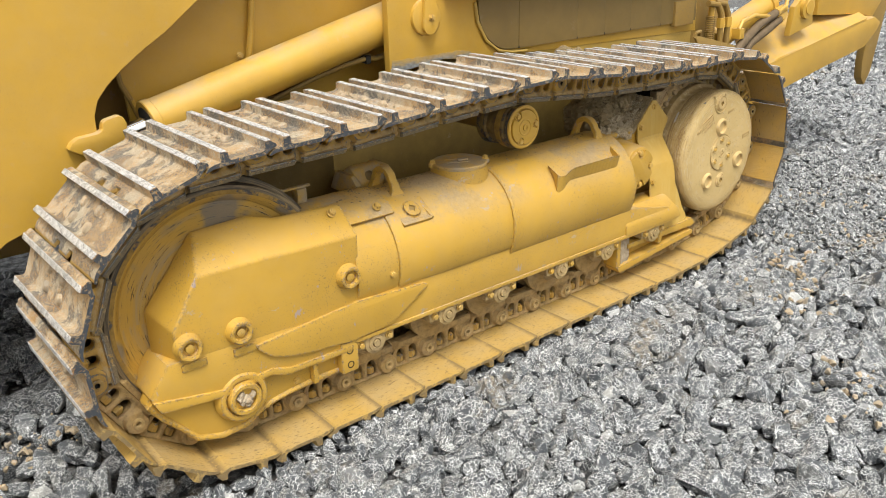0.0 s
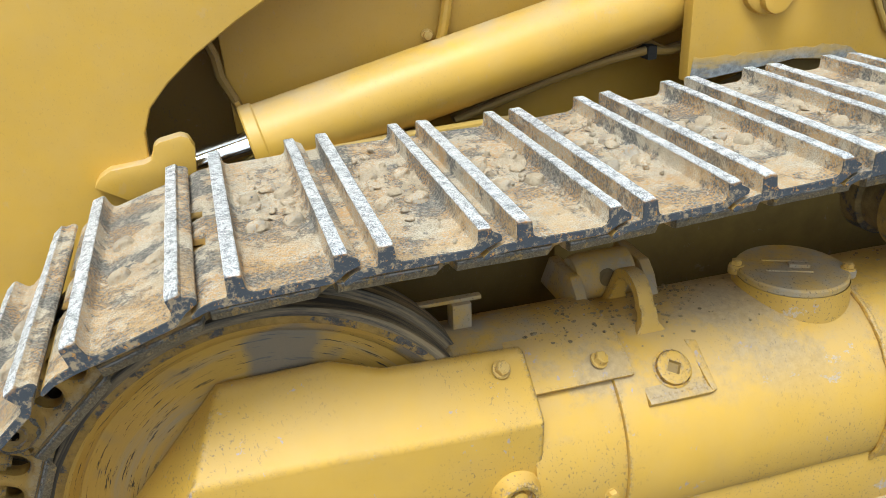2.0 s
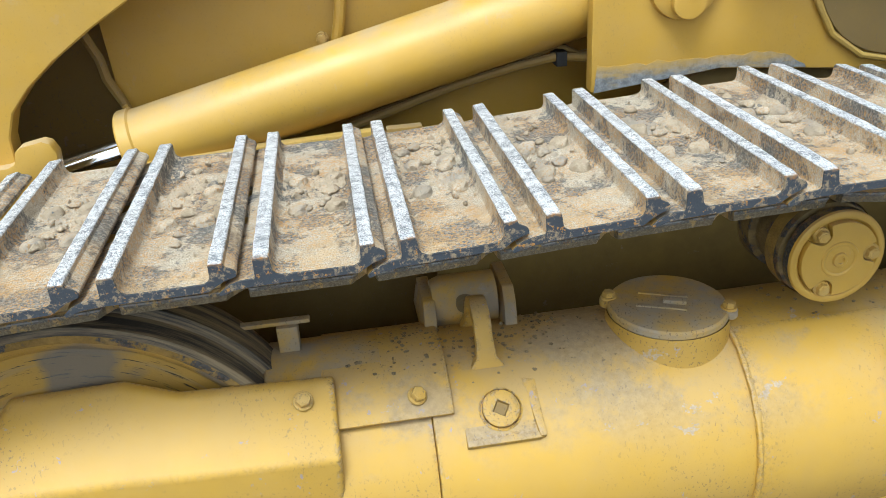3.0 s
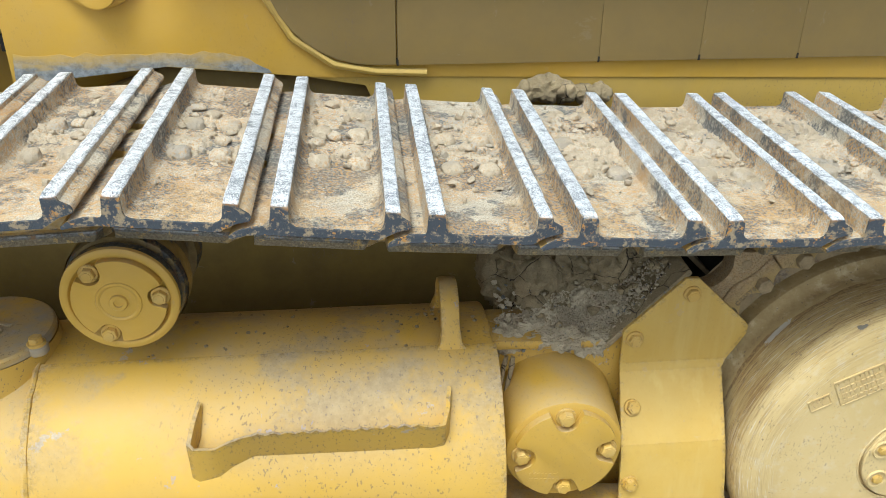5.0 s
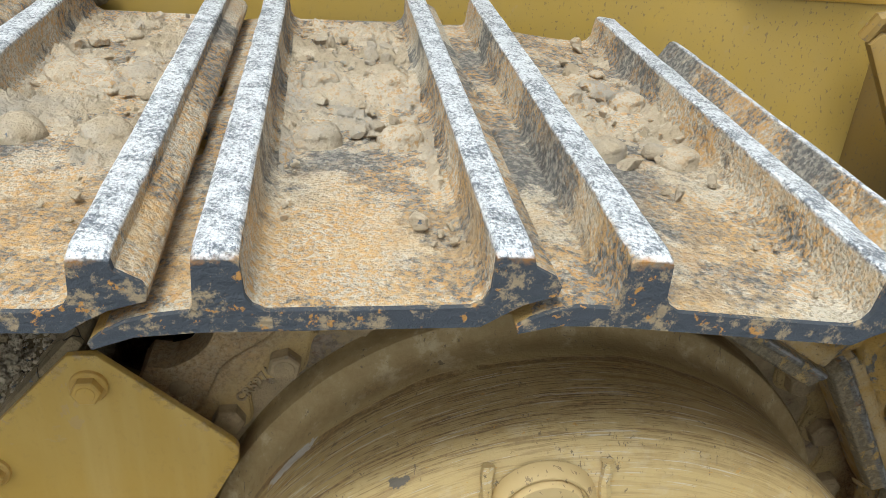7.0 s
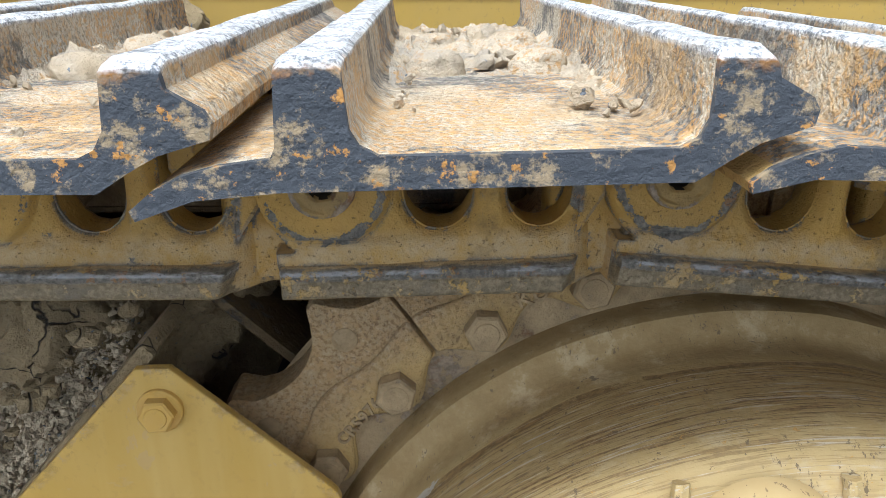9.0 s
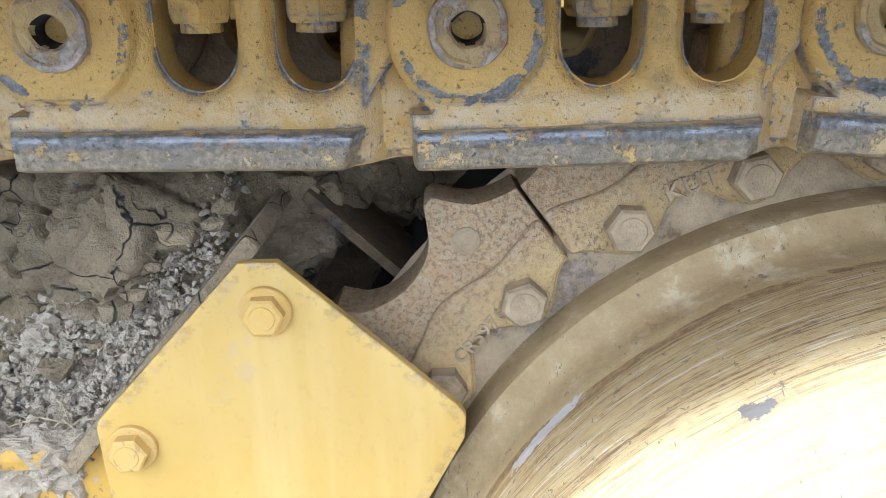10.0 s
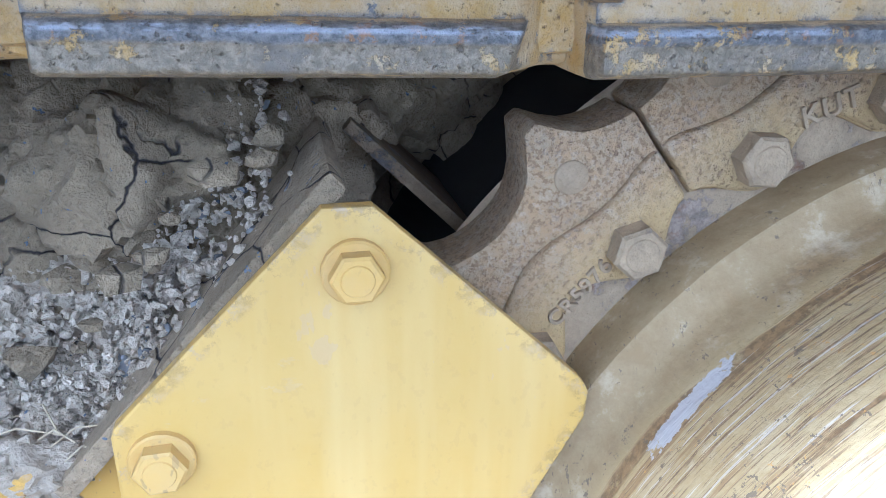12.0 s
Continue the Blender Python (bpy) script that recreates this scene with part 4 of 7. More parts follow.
def pin_mesh():
    b = turned([(0.370, 0.0), (0.370, 0.0205), (0.318, 0.0205), (0.317, 0.0300), (0.233, 0.0300), (0.232, 0.0200), (0.1850, 0.0198), (0.1828, 0.0190), (0.1826, 0.0165), (0.1838, 0.0150), (0.1834, 0.0098), (0.1846, 0.0082), (0.188, 0.0074), (0.2, 0.0070), (0.2, 0.0)], 0, 0, 28)
    roughen(b, 0.0014, 110)
    me = to_mesh(b, "track_pin", [MAT["pin"], MAT["hole"]], 35)
    for p in me.polygons:
        r = math.hypot(p.center.x, p.center.z)
        # the pin's hole is coloured near-black for its shade
        if p.center.y < 0.204 and r < 0.0080:
            p.material_index = 1
    return me


def nut_mesh():
    b = hex_bolt(0.0168, 0.024, 0.0)
    bmesh.ops.rotate(b, cent=(0, 0, 0), matrix=Matrix.Rotation(radians(90), 3, "X"), verts=b.verts[:])
    tube([(0, 0, -0.020), (0, 0, -0.029)], 0.0105, 10, b)
    return to_mesh(b, "nut", MAT["link"], 25)


SHOES = [shoe_mesh(s) for s in range(4)]
SHOE_BOLT, NUT, PIN = shoe_bolt_mesh(), nut_mesh(), pin_mesh()
def repainted(mesh, mat):
    me = mesh.copy()
    me.materials.clear()
    me.materials.append(mat)
    return me


LOW_SHOES = [repainted(me, MAT["lowshoe"]) for me in SHOES]
PIN_LOW = PIN.copy()
PIN_LOW.materials.clear()
PIN_LOW.materials.append(MAT["cap"])
PIN_LOW.materials.append(MAT["hole"])
LINK_LOW, LINK_FAR, LINK_FINE = link_mesh_near(False), repainted(link_mesh_near(True, 0.0), MAT["shade_grime"]), repainted(link_mesh_near(False, 0.0013), MAT["link"])
LINK_MID = repainted(LINK_LOW, MAT["link"])


def build_track():
    for k in range(COUNT):
        (x0, z0), (x1, z1) = PINS[k], PINS[(k + 1) % COUNT]
        turn = -math.degrees(math.atan2(z1 - z0, x1 - x0))
        low = z0 + z1 < 0.6
        at_pin = pose(x0, 0, z0, 0, turn, 0)
        face = at_pin @ pose(0, 0, 0.045)
        shoe = link_mesh("track_shoe", (LOW_SHOES if low else SHOES)[(k * 7) % 4], loader, "bottom shoe pressed into the gravel" if low else "", face)
        if not low:
            for u, y in ((0.066, 0.214), (0.124, 0.214), (0.066, 0.338), (0.124, 0.338)):
                link_mesh("bolt_head", SHOE_BOLT, shoe, "", pose(u, y, 0.0112, 0, 0, 13 * k))
        for far in (False, True):
            chain = link_mesh("track_link", LINK_FAR if far else LINK_LOW if low else LINK_FINE if x0 > 1.35 and z0 > 0.8 else LINK_MID, loader, "", at_pin)
            if not far:
                for u in (0.0655, 0.1235):
                    link_mesh("nut", NUT, chain, "", pose(u, 0.212, 0.026))
        link_mesh("track_pin", PIN_LOW if low else PIN, loader, "", at_pin if x0 > 1.35 and z0 > 0.8 else at_pin @ pose(0, -0.0165, 0))


build_track()


# ---- idler wheel ----
def build_idler():
    x, z = IDLER
    r = IDLER_R - 0.0695
    prof = [(0.175, 0.0), (0.175, 0.10), (0.205, 0.13), (0.222, r - 0.085), (0.215, r - 0.055), (0.192, r - 0.035), (0.186, r - 0.012), (0.190, r - 0.002), (0.196, r), (0.238, r + 0.001),
            (0.242, r + 0.018), (0.308, r + 0.018), (0.312, r + 0.001), (0.354, r), (0.362, r - 0.012), (0.350, r - 0.05), (0.330, 0.1), (0.330, 0.0)]
    b = turned(prof, x, z, 96)
    roughen(b, 0.0012, 14)
    wheel = part("idler_wheel", b, MAT["idler"], loader, "scraped yellow front idler with a rubbed dark rim")
    b = turned([(0.1875, r - 0.014), (0.1862, r - 0.016), (0.1862, r - 0.026), (0.1875, r - 0.029)], x, z, 96)
    part("wear_ring", b, MAT["tread"], wheel)


build_idler()


# ---- sprocket and final drive ----
DOT = to_mesh(turned([(0.275, 0.0098), (0.2722, 0.0090), (0.2714, 0.0076), (0.2714, 0.0)], 0, 0, 18), "cast_dot", MAT["sprocket"])


def build_sprocket():
    x, z = SPROCKET
    rim = part("sprocket", turned([(0.3120, 0.405), (0.3120, 0.29), (0.2765, 0.29), (0.2765, 0.360), (0.3000, 0.3605)], x, z, 96), MAT["sprocket"], loader, "toothed drive sprocket with bolted segments")
    seg = bmesh.new()
    gap, tooth = 0.16, 360 / 27
    outer = []
    for i in range(-20, 21):
        a = 1.5 * tooth * i / 20 * (1 - gap / (1.5 * tooth))
        ph = abs(((a / tooth) % 1.0) - 0.5) * 2
        r = 0.4010 + 0.029 * min(1.0, (1 - math.sqrt(max(0.0, 1 - min(1.0, ph * 1.18) ** 2.0))) * 1.05)
        outer.append((r, a))
    inner = [(0.321 + 0.022 * (0.5 - 0.5 * math.cos(2 * math.pi * a / tooth)), a) for r, a in outer[::-1]]
    ring = [(r * math.cos(radians(a)), r * math.sin(radians(a))) for r, a in outer + inner]
    loft(seg, [[(u, 0.273, v) for u, v in ring], [(u, 0.314, v) for u, v in ring]])
    bmesh.ops.recalc_face_normals(seg, faces=seg.faces[:])
    bevel_sharp(seg, 0.002, 2, 50)
    # thicker scalloped foot round the bolts
    foot = [(0.374 - 0.004 * math.cos(2 * math.pi * a / tooth), a * 0.998) for r, a in outer] + [(r + 0.002, a * 0.998) for r, a in inner]
    b2 = bmesh.new()
    pts = [(r * math.cos(radians(a)), r * math.sin(radians(a))) for r, a in foot]
    loft(b2, [[(u, 0.268, v) for u, v in pts], [(u, 0.276, v) for u, v in pts]])
    bmesh.ops.recalc_face_normals(b2, faces=b2.faces[:])
    bevel_sharp(b2, 0.0045, 3, 50)
    join(seg, b2)
    roughen(seg, 0.0012, 30)
    me = to_mesh(seg, "sprocket_segment", MAT["segment"], 40)
    for k in range(9):
        a = 132.4 - 2 * tooth + k * 40
        piece = link_mesh("sprocket_segment", me, rim, "", pose(x, 0, z, 0, -a, 0))
        for q in (-tooth, 0.0, tooth):
            link_mesh("cast_dot", DOT, piece, "", pose(0.395 * math.cos(radians(q)), 0, 0.395 * math.sin(radians(q))))
    for k in range(27):
        a = radians(132.4 + tooth * k)
        bolt(rim, x + 0.343 * math.cos(a), 0.2680, z + 0.343 * math.sin(a), BOLT_DRIVE, turn=17 * k)
    # near-black casing added to block light and darken the gap behind the sprocket
    shade_case = turned([(0.345, 0.0), (0.345, 0.36), (0.355, 0.385), (0.40, 0.395), (0.66, 0.395)], x, z, 64)
    part("drive_case", shade_case, MAT["hole"], loader, "near-black casing added behind the sprocket for the shaded gap")
    return rim


sprocket = build_sprocket()


def lettering(text, size, parent, m, mat, depth=0.0012, name="lettering"):
    cu = bpy.data.curves.new("lettering", "FONT")
    cu.body, cu.size, cu.extrude, cu.align_x, cu.align_y = text, size, depth, "CENTER", "CENTER"
    cu.bevel_depth, cu.space_character = 0.0003, 1.12
    ob = new("tmp_text", cu)
    me = bpy.data.meshes.new_from_object(ob.evaluated_get(bpy.context.evaluated_depsgraph_get()))
    bpy.data.objects.remove(ob)
    bpy.data.curves.remove(cu)
    me.materials.clear()
    me.materials.append(mat)
    return link_mesh(name, me, parent, "", m)


def radial(cx, cz, r, a, y, spin=0.0):
    """A pose on a wheel's face: local x runs clockwise round the wheel, local y outward, local z towards -y."""
    t = radians(a)
    out = Vector((math.cos(t), 0, math.sin(t)))
    side = Vector((math.sin(t), 0, -math.cos(t)))
    m = Matrix((side, out, Vector((0, -1, 0)))).transposed().to_4x4()
    m.translation = Vector((cx, y, cz)) + out * r
    return m @ pose(0, 0, 0, 0, 0, spin)


def square_socket(d, px, pz, r, side, y, deep_y):
    """A flat ring round a square hole, with the hole's walls and floor."""
    ring = [d.verts.new((px + u, y, pz + v)) for u, v in arc(0, 0, r, 0, 360, 32)[:-1]]
    sq = [d.verts.new((px + side * u, y, pz + side * v)) for u, v in ((1, 1), (-1, 1), (-1, -1), (1, -1))]
    deep = [d.verts.new((px + side * 0.82 * u, deep_y, pz + side * 0.82 * v)) for u, v in ((1, 1), (-1, 1), (-1, -1), (1, -1))]
    for k in range(4):
        c = 4 + 8 * k
        for j in range(c - 4, c + 4):
            d.faces.new((ring[j % 32], ring[(j + 1) % 32], sq[k]))
        d.faces.new((ring[(c + 4) % 32], sq[(k + 1) % 4], sq[k]))
        # walls and floor take a darker second material for the hole's shade
        d.faces.new((sq[k], sq[(k + 1) % 4], deep[(k + 1) % 4], deep[k])).material_index = 1
    d.faces.new(deep).material_index = 1


def build_drive():
    x, z = SPROCKET
    prof = [(0.300, 0.318), (0.262, 0.318), (0.250, 0.3185), (0.245, 0.317), (0.2425, 0.313), (0.239, 0.3045), (0.232, 0.2995), (0.215, 0.2985), (0.165, 0.3030), (0.140, 0.3055), (0.122, 0.3065), (0.110, 0.3055), (0.101, 0.3015), (0.0935, 0.293),
            (0.0885, 0.281), (0.0848, 0.262), (0.0825, 0.235), (0.081, 0.14), (0.081, 0.0945), (0.0795, 0.0935), (0.0795, 0.0915), (0.0870, 0.0908), (0.0870, 0.0)]
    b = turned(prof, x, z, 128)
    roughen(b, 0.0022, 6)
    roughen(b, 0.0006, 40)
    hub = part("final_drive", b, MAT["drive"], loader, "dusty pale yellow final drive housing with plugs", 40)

    def plug(px, pz, r, name="drain_plug", collar=1.0):
        c = turned([(0.088, r + 0.022 * collar), (0.080, r + 0.017 * collar), (0.0765, r + 0.010 * collar), (0.0765, r + 0.003), (0.0800, r + 0.0015), (0.0800, r), (0.0745, r - 0.001), (0.0735, r - 0.002), (0.0735, 0.014)], px, pz, 32)
        p = part(name, c, MAT["cast"], hub)
        d = bmesh.new()
        square_socket(d, 0, 0, 0.0146, 0.0098, 0.0735, 0.0800)
        part("socket", d, [MAT["cast"], MAT["dull"]], p, "", 35, pose(px, 0, pz, 0, -38, 0))

    plug(2.462, 0.776, 0.031, "drain_plug", 0.45)
    plug(2.515, 0.378, 0.027, "drain_plug", 0.6)
    # edge of the pocket cut into the shoulder round the upper plug
    c = tube([(2.462 - 0.044 * math.cos(radians(q)), 0.0815, 0.770 - 0.042 * math.sin(radians(q))) if 0 <= q <= 180 else (2.462 + (0.044 if q > 180 else -0.044), 0.0815 + 0.0030 * max(0.0, abs(q - 90) - 90) / 30, 0.770 + 0.050 * (abs(q - 90) - 90) / 90) for q in range(-80, 261, 10)], 0.0048, 8)
    roughen(c, 0.0025, 70)
    part("pocket_edge", c, MAT["drive"], hub)
    c = turned([(0.0880, 0.0880), (0.0775, 0.0875), (0.0757, 0.0855), (0.0755, 0.0)], x, z, 56)
    part("hub_cover", c, MAT["drive"], hub, "round hub cover with six bolts")
    plug(x, z, 0.0245, "centre_plug", 0.3)
    for k in range(6):
        a = radians(95 - 60 * k)
        px, pz = x + 0.066 * math.cos(a), z + 0.066 * math.sin(a)
        part("bolt_well", turned([(0.0756, 0.0190), (0.0722, 0.0178), (0.0726, 0.0150), (0.0757, 0.0128)], px, pz, 20), MAT["drive"], hub)
        link_mesh("bolt", BOLT_HUB, hub, "", pose(px, 0.0757, pz, 0, 25 * k, 0))
    for px, pz, r in ((2.483, 0.655, 0.029), (2.660, 0.456, 0.029), (2.400, 0.394, 0.028)):
        c = turned([(0.092, r + 0.018), (0.0805, r + 0.014), (0.0715, r + 0.0095), (0.0682, r + 0.006), (0.0684, r + 0.002), (0.0705, r - 0.001), (0.0800, r - 0.004), (0.0815, 0.0)], px, pz, 36)
        roughen(c, 0.001, 60)
        part("casting_boss", c, MAT["cast"], hub)
    # raised cast label plates: lettering too worn to read, and a maker's mark as a plain block
    for cx, cz, w, h, rot, rows in ((2.371, 0.689, 0.084, 0.052, 26, 4), (2.306, 0.655, 0.036, 0.022, 27, 1), (2.558, 0.722, 0.046, 0.015, 9, 1), (2.715, 0.575, 0.058, 0.022, 9, 2)):
        m = pose(cx, 0.0815, cz, 90, 0, 0) @ pose(0, 0, 0, 0, 0, rot)
        f = bmesh.new()
        for s in (-1, 1):
            for a0, a1, b0, b1 in ((-w / 2, w / 2, s * h / 2 - 0.001, s * h / 2 + 0.001), (s * w / 2 - 0.001, s * w / 2 + 0.001, -h / 2, h / 2)):
                loft(f, [[(a0, b0, q), (a1, b0, q), (a1, b1, q), (a0, b1, q)] for q in (-0.002, 0.0014)])
        rnd = random.Random(cx)
        for r in range(rows):
            yy = h / 2 - (r + 0.5) * h / rows
            xx = -w / 2 + 0.006
            while xx < w / 2 - 0.008:
                d = rnd.uniform(0.003, 0.0075)
                hh = h / rows * 0.30
                loft(f, [[(xx, yy - hh, q), (xx + d, yy - hh, q), (xx + d, yy + hh, q), (xx, yy + hh, q)] for q in (-0.002, 0.0010)])
                xx += d + 0.003
        part("cast_label", f, MAT["cast"], hub, "", 35, m)


# cast marks beside the segment bolts
lettering("CR5976", 0.0125, sprocket, radial(SPROCKET[0], SPROCKET[1], 0.3455, 138.6, 0.2678), MAT["sprocket"])
lettering("KUT", 0.0165, sprocket, radial(SPROCKET[0], SPROCKET[1], 0.3495, 111.6, 0.2678), MAT["sprocket"])

BOLT_HUB = to_mesh(hex_bolt(0.0095, 0.006, 0.0), "bolt", MAT["bolt"], 25)
build_drive()


# ---- track frame ----
AX_Y, AX_Z, TUBE_R = 0.270, 0.500, 0.225


def half_tube(x0, x1, r, a0, a1, n, mat, name, parent, label="", bevel=0.004, thick=0.02):
    """A bent shell along x: part of a tube about the frame's axis, angles from -y over the top."""
    b = bmesh.new()
    outer = [(AX_Y - r * math.cos(radians(a0 + (a1 - a0) * i / n)), AX_Z + r * math.sin(radians(a0 + (a1 - a0) * i / n))) for i in range(n + 1)]
    inner = [(AX_Y - (r - thick) * math.cos(radians(a1 + (a0 - a1) * i / n)), AX_Z + (r - thick) * math.sin(radians(a1 + (a0 - a1) * i / n))) for i in range(n + 1)]
    xs = [x0 + (x1 - x0) * i / 12 for i in range(13)]
    loft(b, [[(x, y, z) for y, z in outer + inner] for x in xs])
    bmesh.ops.recalc_face_normals(b, faces=b.faces[:])
    bevel_sharp(b, bevel, 2, 50)
    roughen(b, 0.0012, 7)
    return part(name, b, mat, parent, label)


def build_frame():
    frame_part = half_tube(0.475, 1.778, TUBE_R, -22, 190, 40, MAT["frame"], "track_frame", loader, "long rounded yellow track frame housing", 0.006, 0.03)
    # wrapped wear shell over the rear half, with its weld seam
    half_tube(1.040, 1.782, TUBE_R + 0.006, -28, 74, 26, MAT["frame"], "wrapper_plate", frame_part, "", 0.004, 0.005)
    b = tube([(1.036, AX_Y - (TUBE_R + 0.003) * math.cos(radians(a)), AX_Z + (TUBE_R + 0.003) * math.sin(radians(a))) for a in range(-28, 80, 3)], 0.006, 8)
    roughen(b, 0.003, 90)
    part("weld_seam", b, MAT["frame"], frame_part)
    # end disc
    b = bmesh.new()
    ring = [(AX_Y - TUBE_R * math.cos(radians(a)), AX_Z + TUBE_R * math.sin(radians(a))) for a in range(-22, 191, 6)]
    loft(b, [[(x, y, z) for y, z in ring] for x in (1.750, 1.772)])
    part("end_plate", b, MAT["frame"], frame_part)
    # straight lower beam
    b = prism([(-0.385, 0.425), (-0.452, 0.335), (-0.428, 0.282), (-0.215, 0.258), (-0.055, 0.272), (0.000, 0.250), (0.255, 0.246), (0.268, 0.270), (2.150, 0.272), (2.165, 0.325), (1.80, 0.395), (1.06, 0.430), (0.62, 0.440)], 0.066, 0.300, 0.008)
    roughen(b, 0.001, 8)
    part("lower_beam", b, MAT["frame"], frame_part, "straight lower beam above the rollers")
    b = prism([(-0.100, 0.392), (-0.092, 0.372), (-0.050, 0.336), (-0.004, 0.316), (0.100, 0.296), (0.267, 0.280), (0.430, 0.290), (0.482, 0.318), (0.606, 0.392), (0.590, 0.404), (0.304, 0.424)], 0.054, 0.070, 0.004)
    part("doubler_plate", b, MAT["guard"], frame_part)
    b = box(0.27, 2.15, 0.060, 0.30, 0.262, 0.279, 0.004)
    part("lower_flange", b, MAT["frame"], frame_part)
    # recessed pad with the square-drive plug
    n, n2 = pose(0.592, 0.1295, 0.6645, -55, 0, 0), pose(0.592, 0.1265, 0.6690, -50, 0, 0)
    b = box(-0.066, 0.066, -0.005, 0.04, -0.054, 0.052, 0.003)
    prism([(0.058, -0.056), (0.070, -0.056), (0.070, 0.046), (0.046, 0.052)], -0.0105, 0.03, 0.004, 2, b)
    box(-0.066, 0.062, -0.008, 0.02, -0.058, -0.046, 0.003, b)
    part("plug_pad", b, MAT["frame"], frame_part, "", 35, n)
    b = turned([(-0.004, 0.038), (-0.006, 0.0345), (-0.003, 0.034), (-0.003, 0.0325), (-0.012, 0.0318), (-0.013, 0.030), (-0.013, 0.0185)], 0, 0, 36)
    plug = part("filler_plug", b, MAT["guard"], frame_part, "round plug with a square socket", 35, n2)
    d = bmesh.new()
    square_socket(d, 0, 0, 0.0188, 0.0115, -0.013, -0.0070)
    part("socket", d, [MAT["guard"], MAT["dull"]], plug, "", 35, pose(0, 0, 0, 0, 30, 0))
    # lifting eyes
    for ex, tilt in ((0.585, 0), (1.705, 0)):
        b = bmesh.new()
        hoop = [(0.196, 0.672), (0.204, 0.712), (0.209, 0.724), (0.214, 0.745)] + [(0.275 - 0.052 * math.cos(radians(a)), 0.742 + 0.052 * math.sin(radians(a))) for a in range(12, 170, 14)] + [(0.335, 0.735), (0.345, 0.695)]
        loops = []
        for y, z in hoop:
            d = Vector((0, y - 0.275, z - 0.70)).normalized()
            w = 0.016 if z > 0.73 else 0.019 if z > 0.718 else 0.030
            p = Vector((ex, y, z))
            loops.append([p + Vector((-w, 0, 0)) + d * 0.011, p + Vector((w, 0, 0)) + d * 0.011, p + Vector((w, 0, 0)) - d * 0.011, p + Vector((-w, 0, 0)) - d * 0.011])
        loft(b, loops)
        bmesh.ops.recalc_face_normals(b, faces=b.faces[:])
        bevel_sharp(b, 0.004, 2, 50)
        part("lifting_eye", b, MAT["frame"], frame_part)
    # inspection cap on its saddle
    cx, cy, cz = 0.940, 0.262, 0.738
    b = turned([(0.055, 0.118), (-0.004, 0.112)], 0, 0, 40)
    part("cap_saddle", b, MAT["frame"], frame_part, "", 35, pose(cx, cy, cz, -90, 0, 0) @ pose(0, 0, 0))
    b = turned([(0.000, 0.106), (-0.004, 0.110), (-0.014, 0.110), (-0.018, 0.106), (-0.019, 0.0)], 0, 0, 48)
    box(-0.055, 0.035, -0.0215, -0.018, -0.028, -0.020, 0.001, b)
    box(-0.055, 0.035, -0.0215, -0.018, 0.020, 0.028, 0.001, b)
    box(-0.008, 0.034, -0.026, -0.018, -0.008, 0.008, 0.002, b)
    for s in (-1, 1):
        prism(arc(s * 0.108, 0.0, 0.017, 0, 360, 16)[:-1], -0.016, 0.0, 0.002, 1, b)
    cap = part("inspection_cap", b, MAT["dusty"], frame_part, "dusty round cap with two lug bolts", 35, pose(cx, cy, cz, -90, 0, -25) @ pose(0, 0, 0))
    for s in (-1, 1):
        link_mesh("bolt", BOLT_SMALL, cap, "", pose(s * 0.108, -0.016, 0.0))
    # ragged step bracket: a bent strip welded on the shell, its upper edge cut into teeth
    jag = random.Random(6)
    line = [(1.297, 0.124, 0.694, 0.085, 0.640), (1.291, 0.088, 0.682, 0.070, 0.610), (1.288, 0.054, 0.668, 0.060, 0.594), (1.298, 0.047, 0.661, 0.057, 0.589),
            (1.330, 0.048, 0.659, 0.059, 0.596), (1.350, 0.052, 0.667, 0.065, 0.609), (1.375, 0.055, 0.674, 0.071, 0.618)]
    for i in range(49):
        x = 1.385 + 0.265 * i / 48
        tooth = (0.0, 0.0022, 0.0042, 0.0020)[i % 4] * jag.uniform(0.6, 1.3)
        line.append((x, 0.055, 0.6755 + tooth, 0.0725, 0.6215 - 0.006 * i / 48))
    line += [(1.662, 0.055, 0.672, 0.072, 0.615), (1.682, 0.058, 0.674, 0.074, 0.617), (1.691, 0.085, 0.682, 0.085, 0.632), (1.697, 0.122, 0.700, 0.112, 0.668)]
    b = bmesh.new()
    rows = []
    for i, (x, y, z, yl, zl) in enumerate(line):
        (xa, ya), (xb, yb) = line[max(0, i - 1)][:2], line[min(len(line) - 1, i + 1)][:2]
        n = Vector((-(yb - ya), xb - xa)).normalized() * 0.0065
        rows.append([(x, y, z), (x, yl, zl), (x + n.x, yl + n.y + 0.01, zl), (x + n.x, y + n.y, z - 0.001)])
    loft(b, rows)
    part("step_bracket", b, MAT["frame"], frame_part, "ragged-edged welded step bracket", 40)
    return frame_part


frame_part = build_frame()


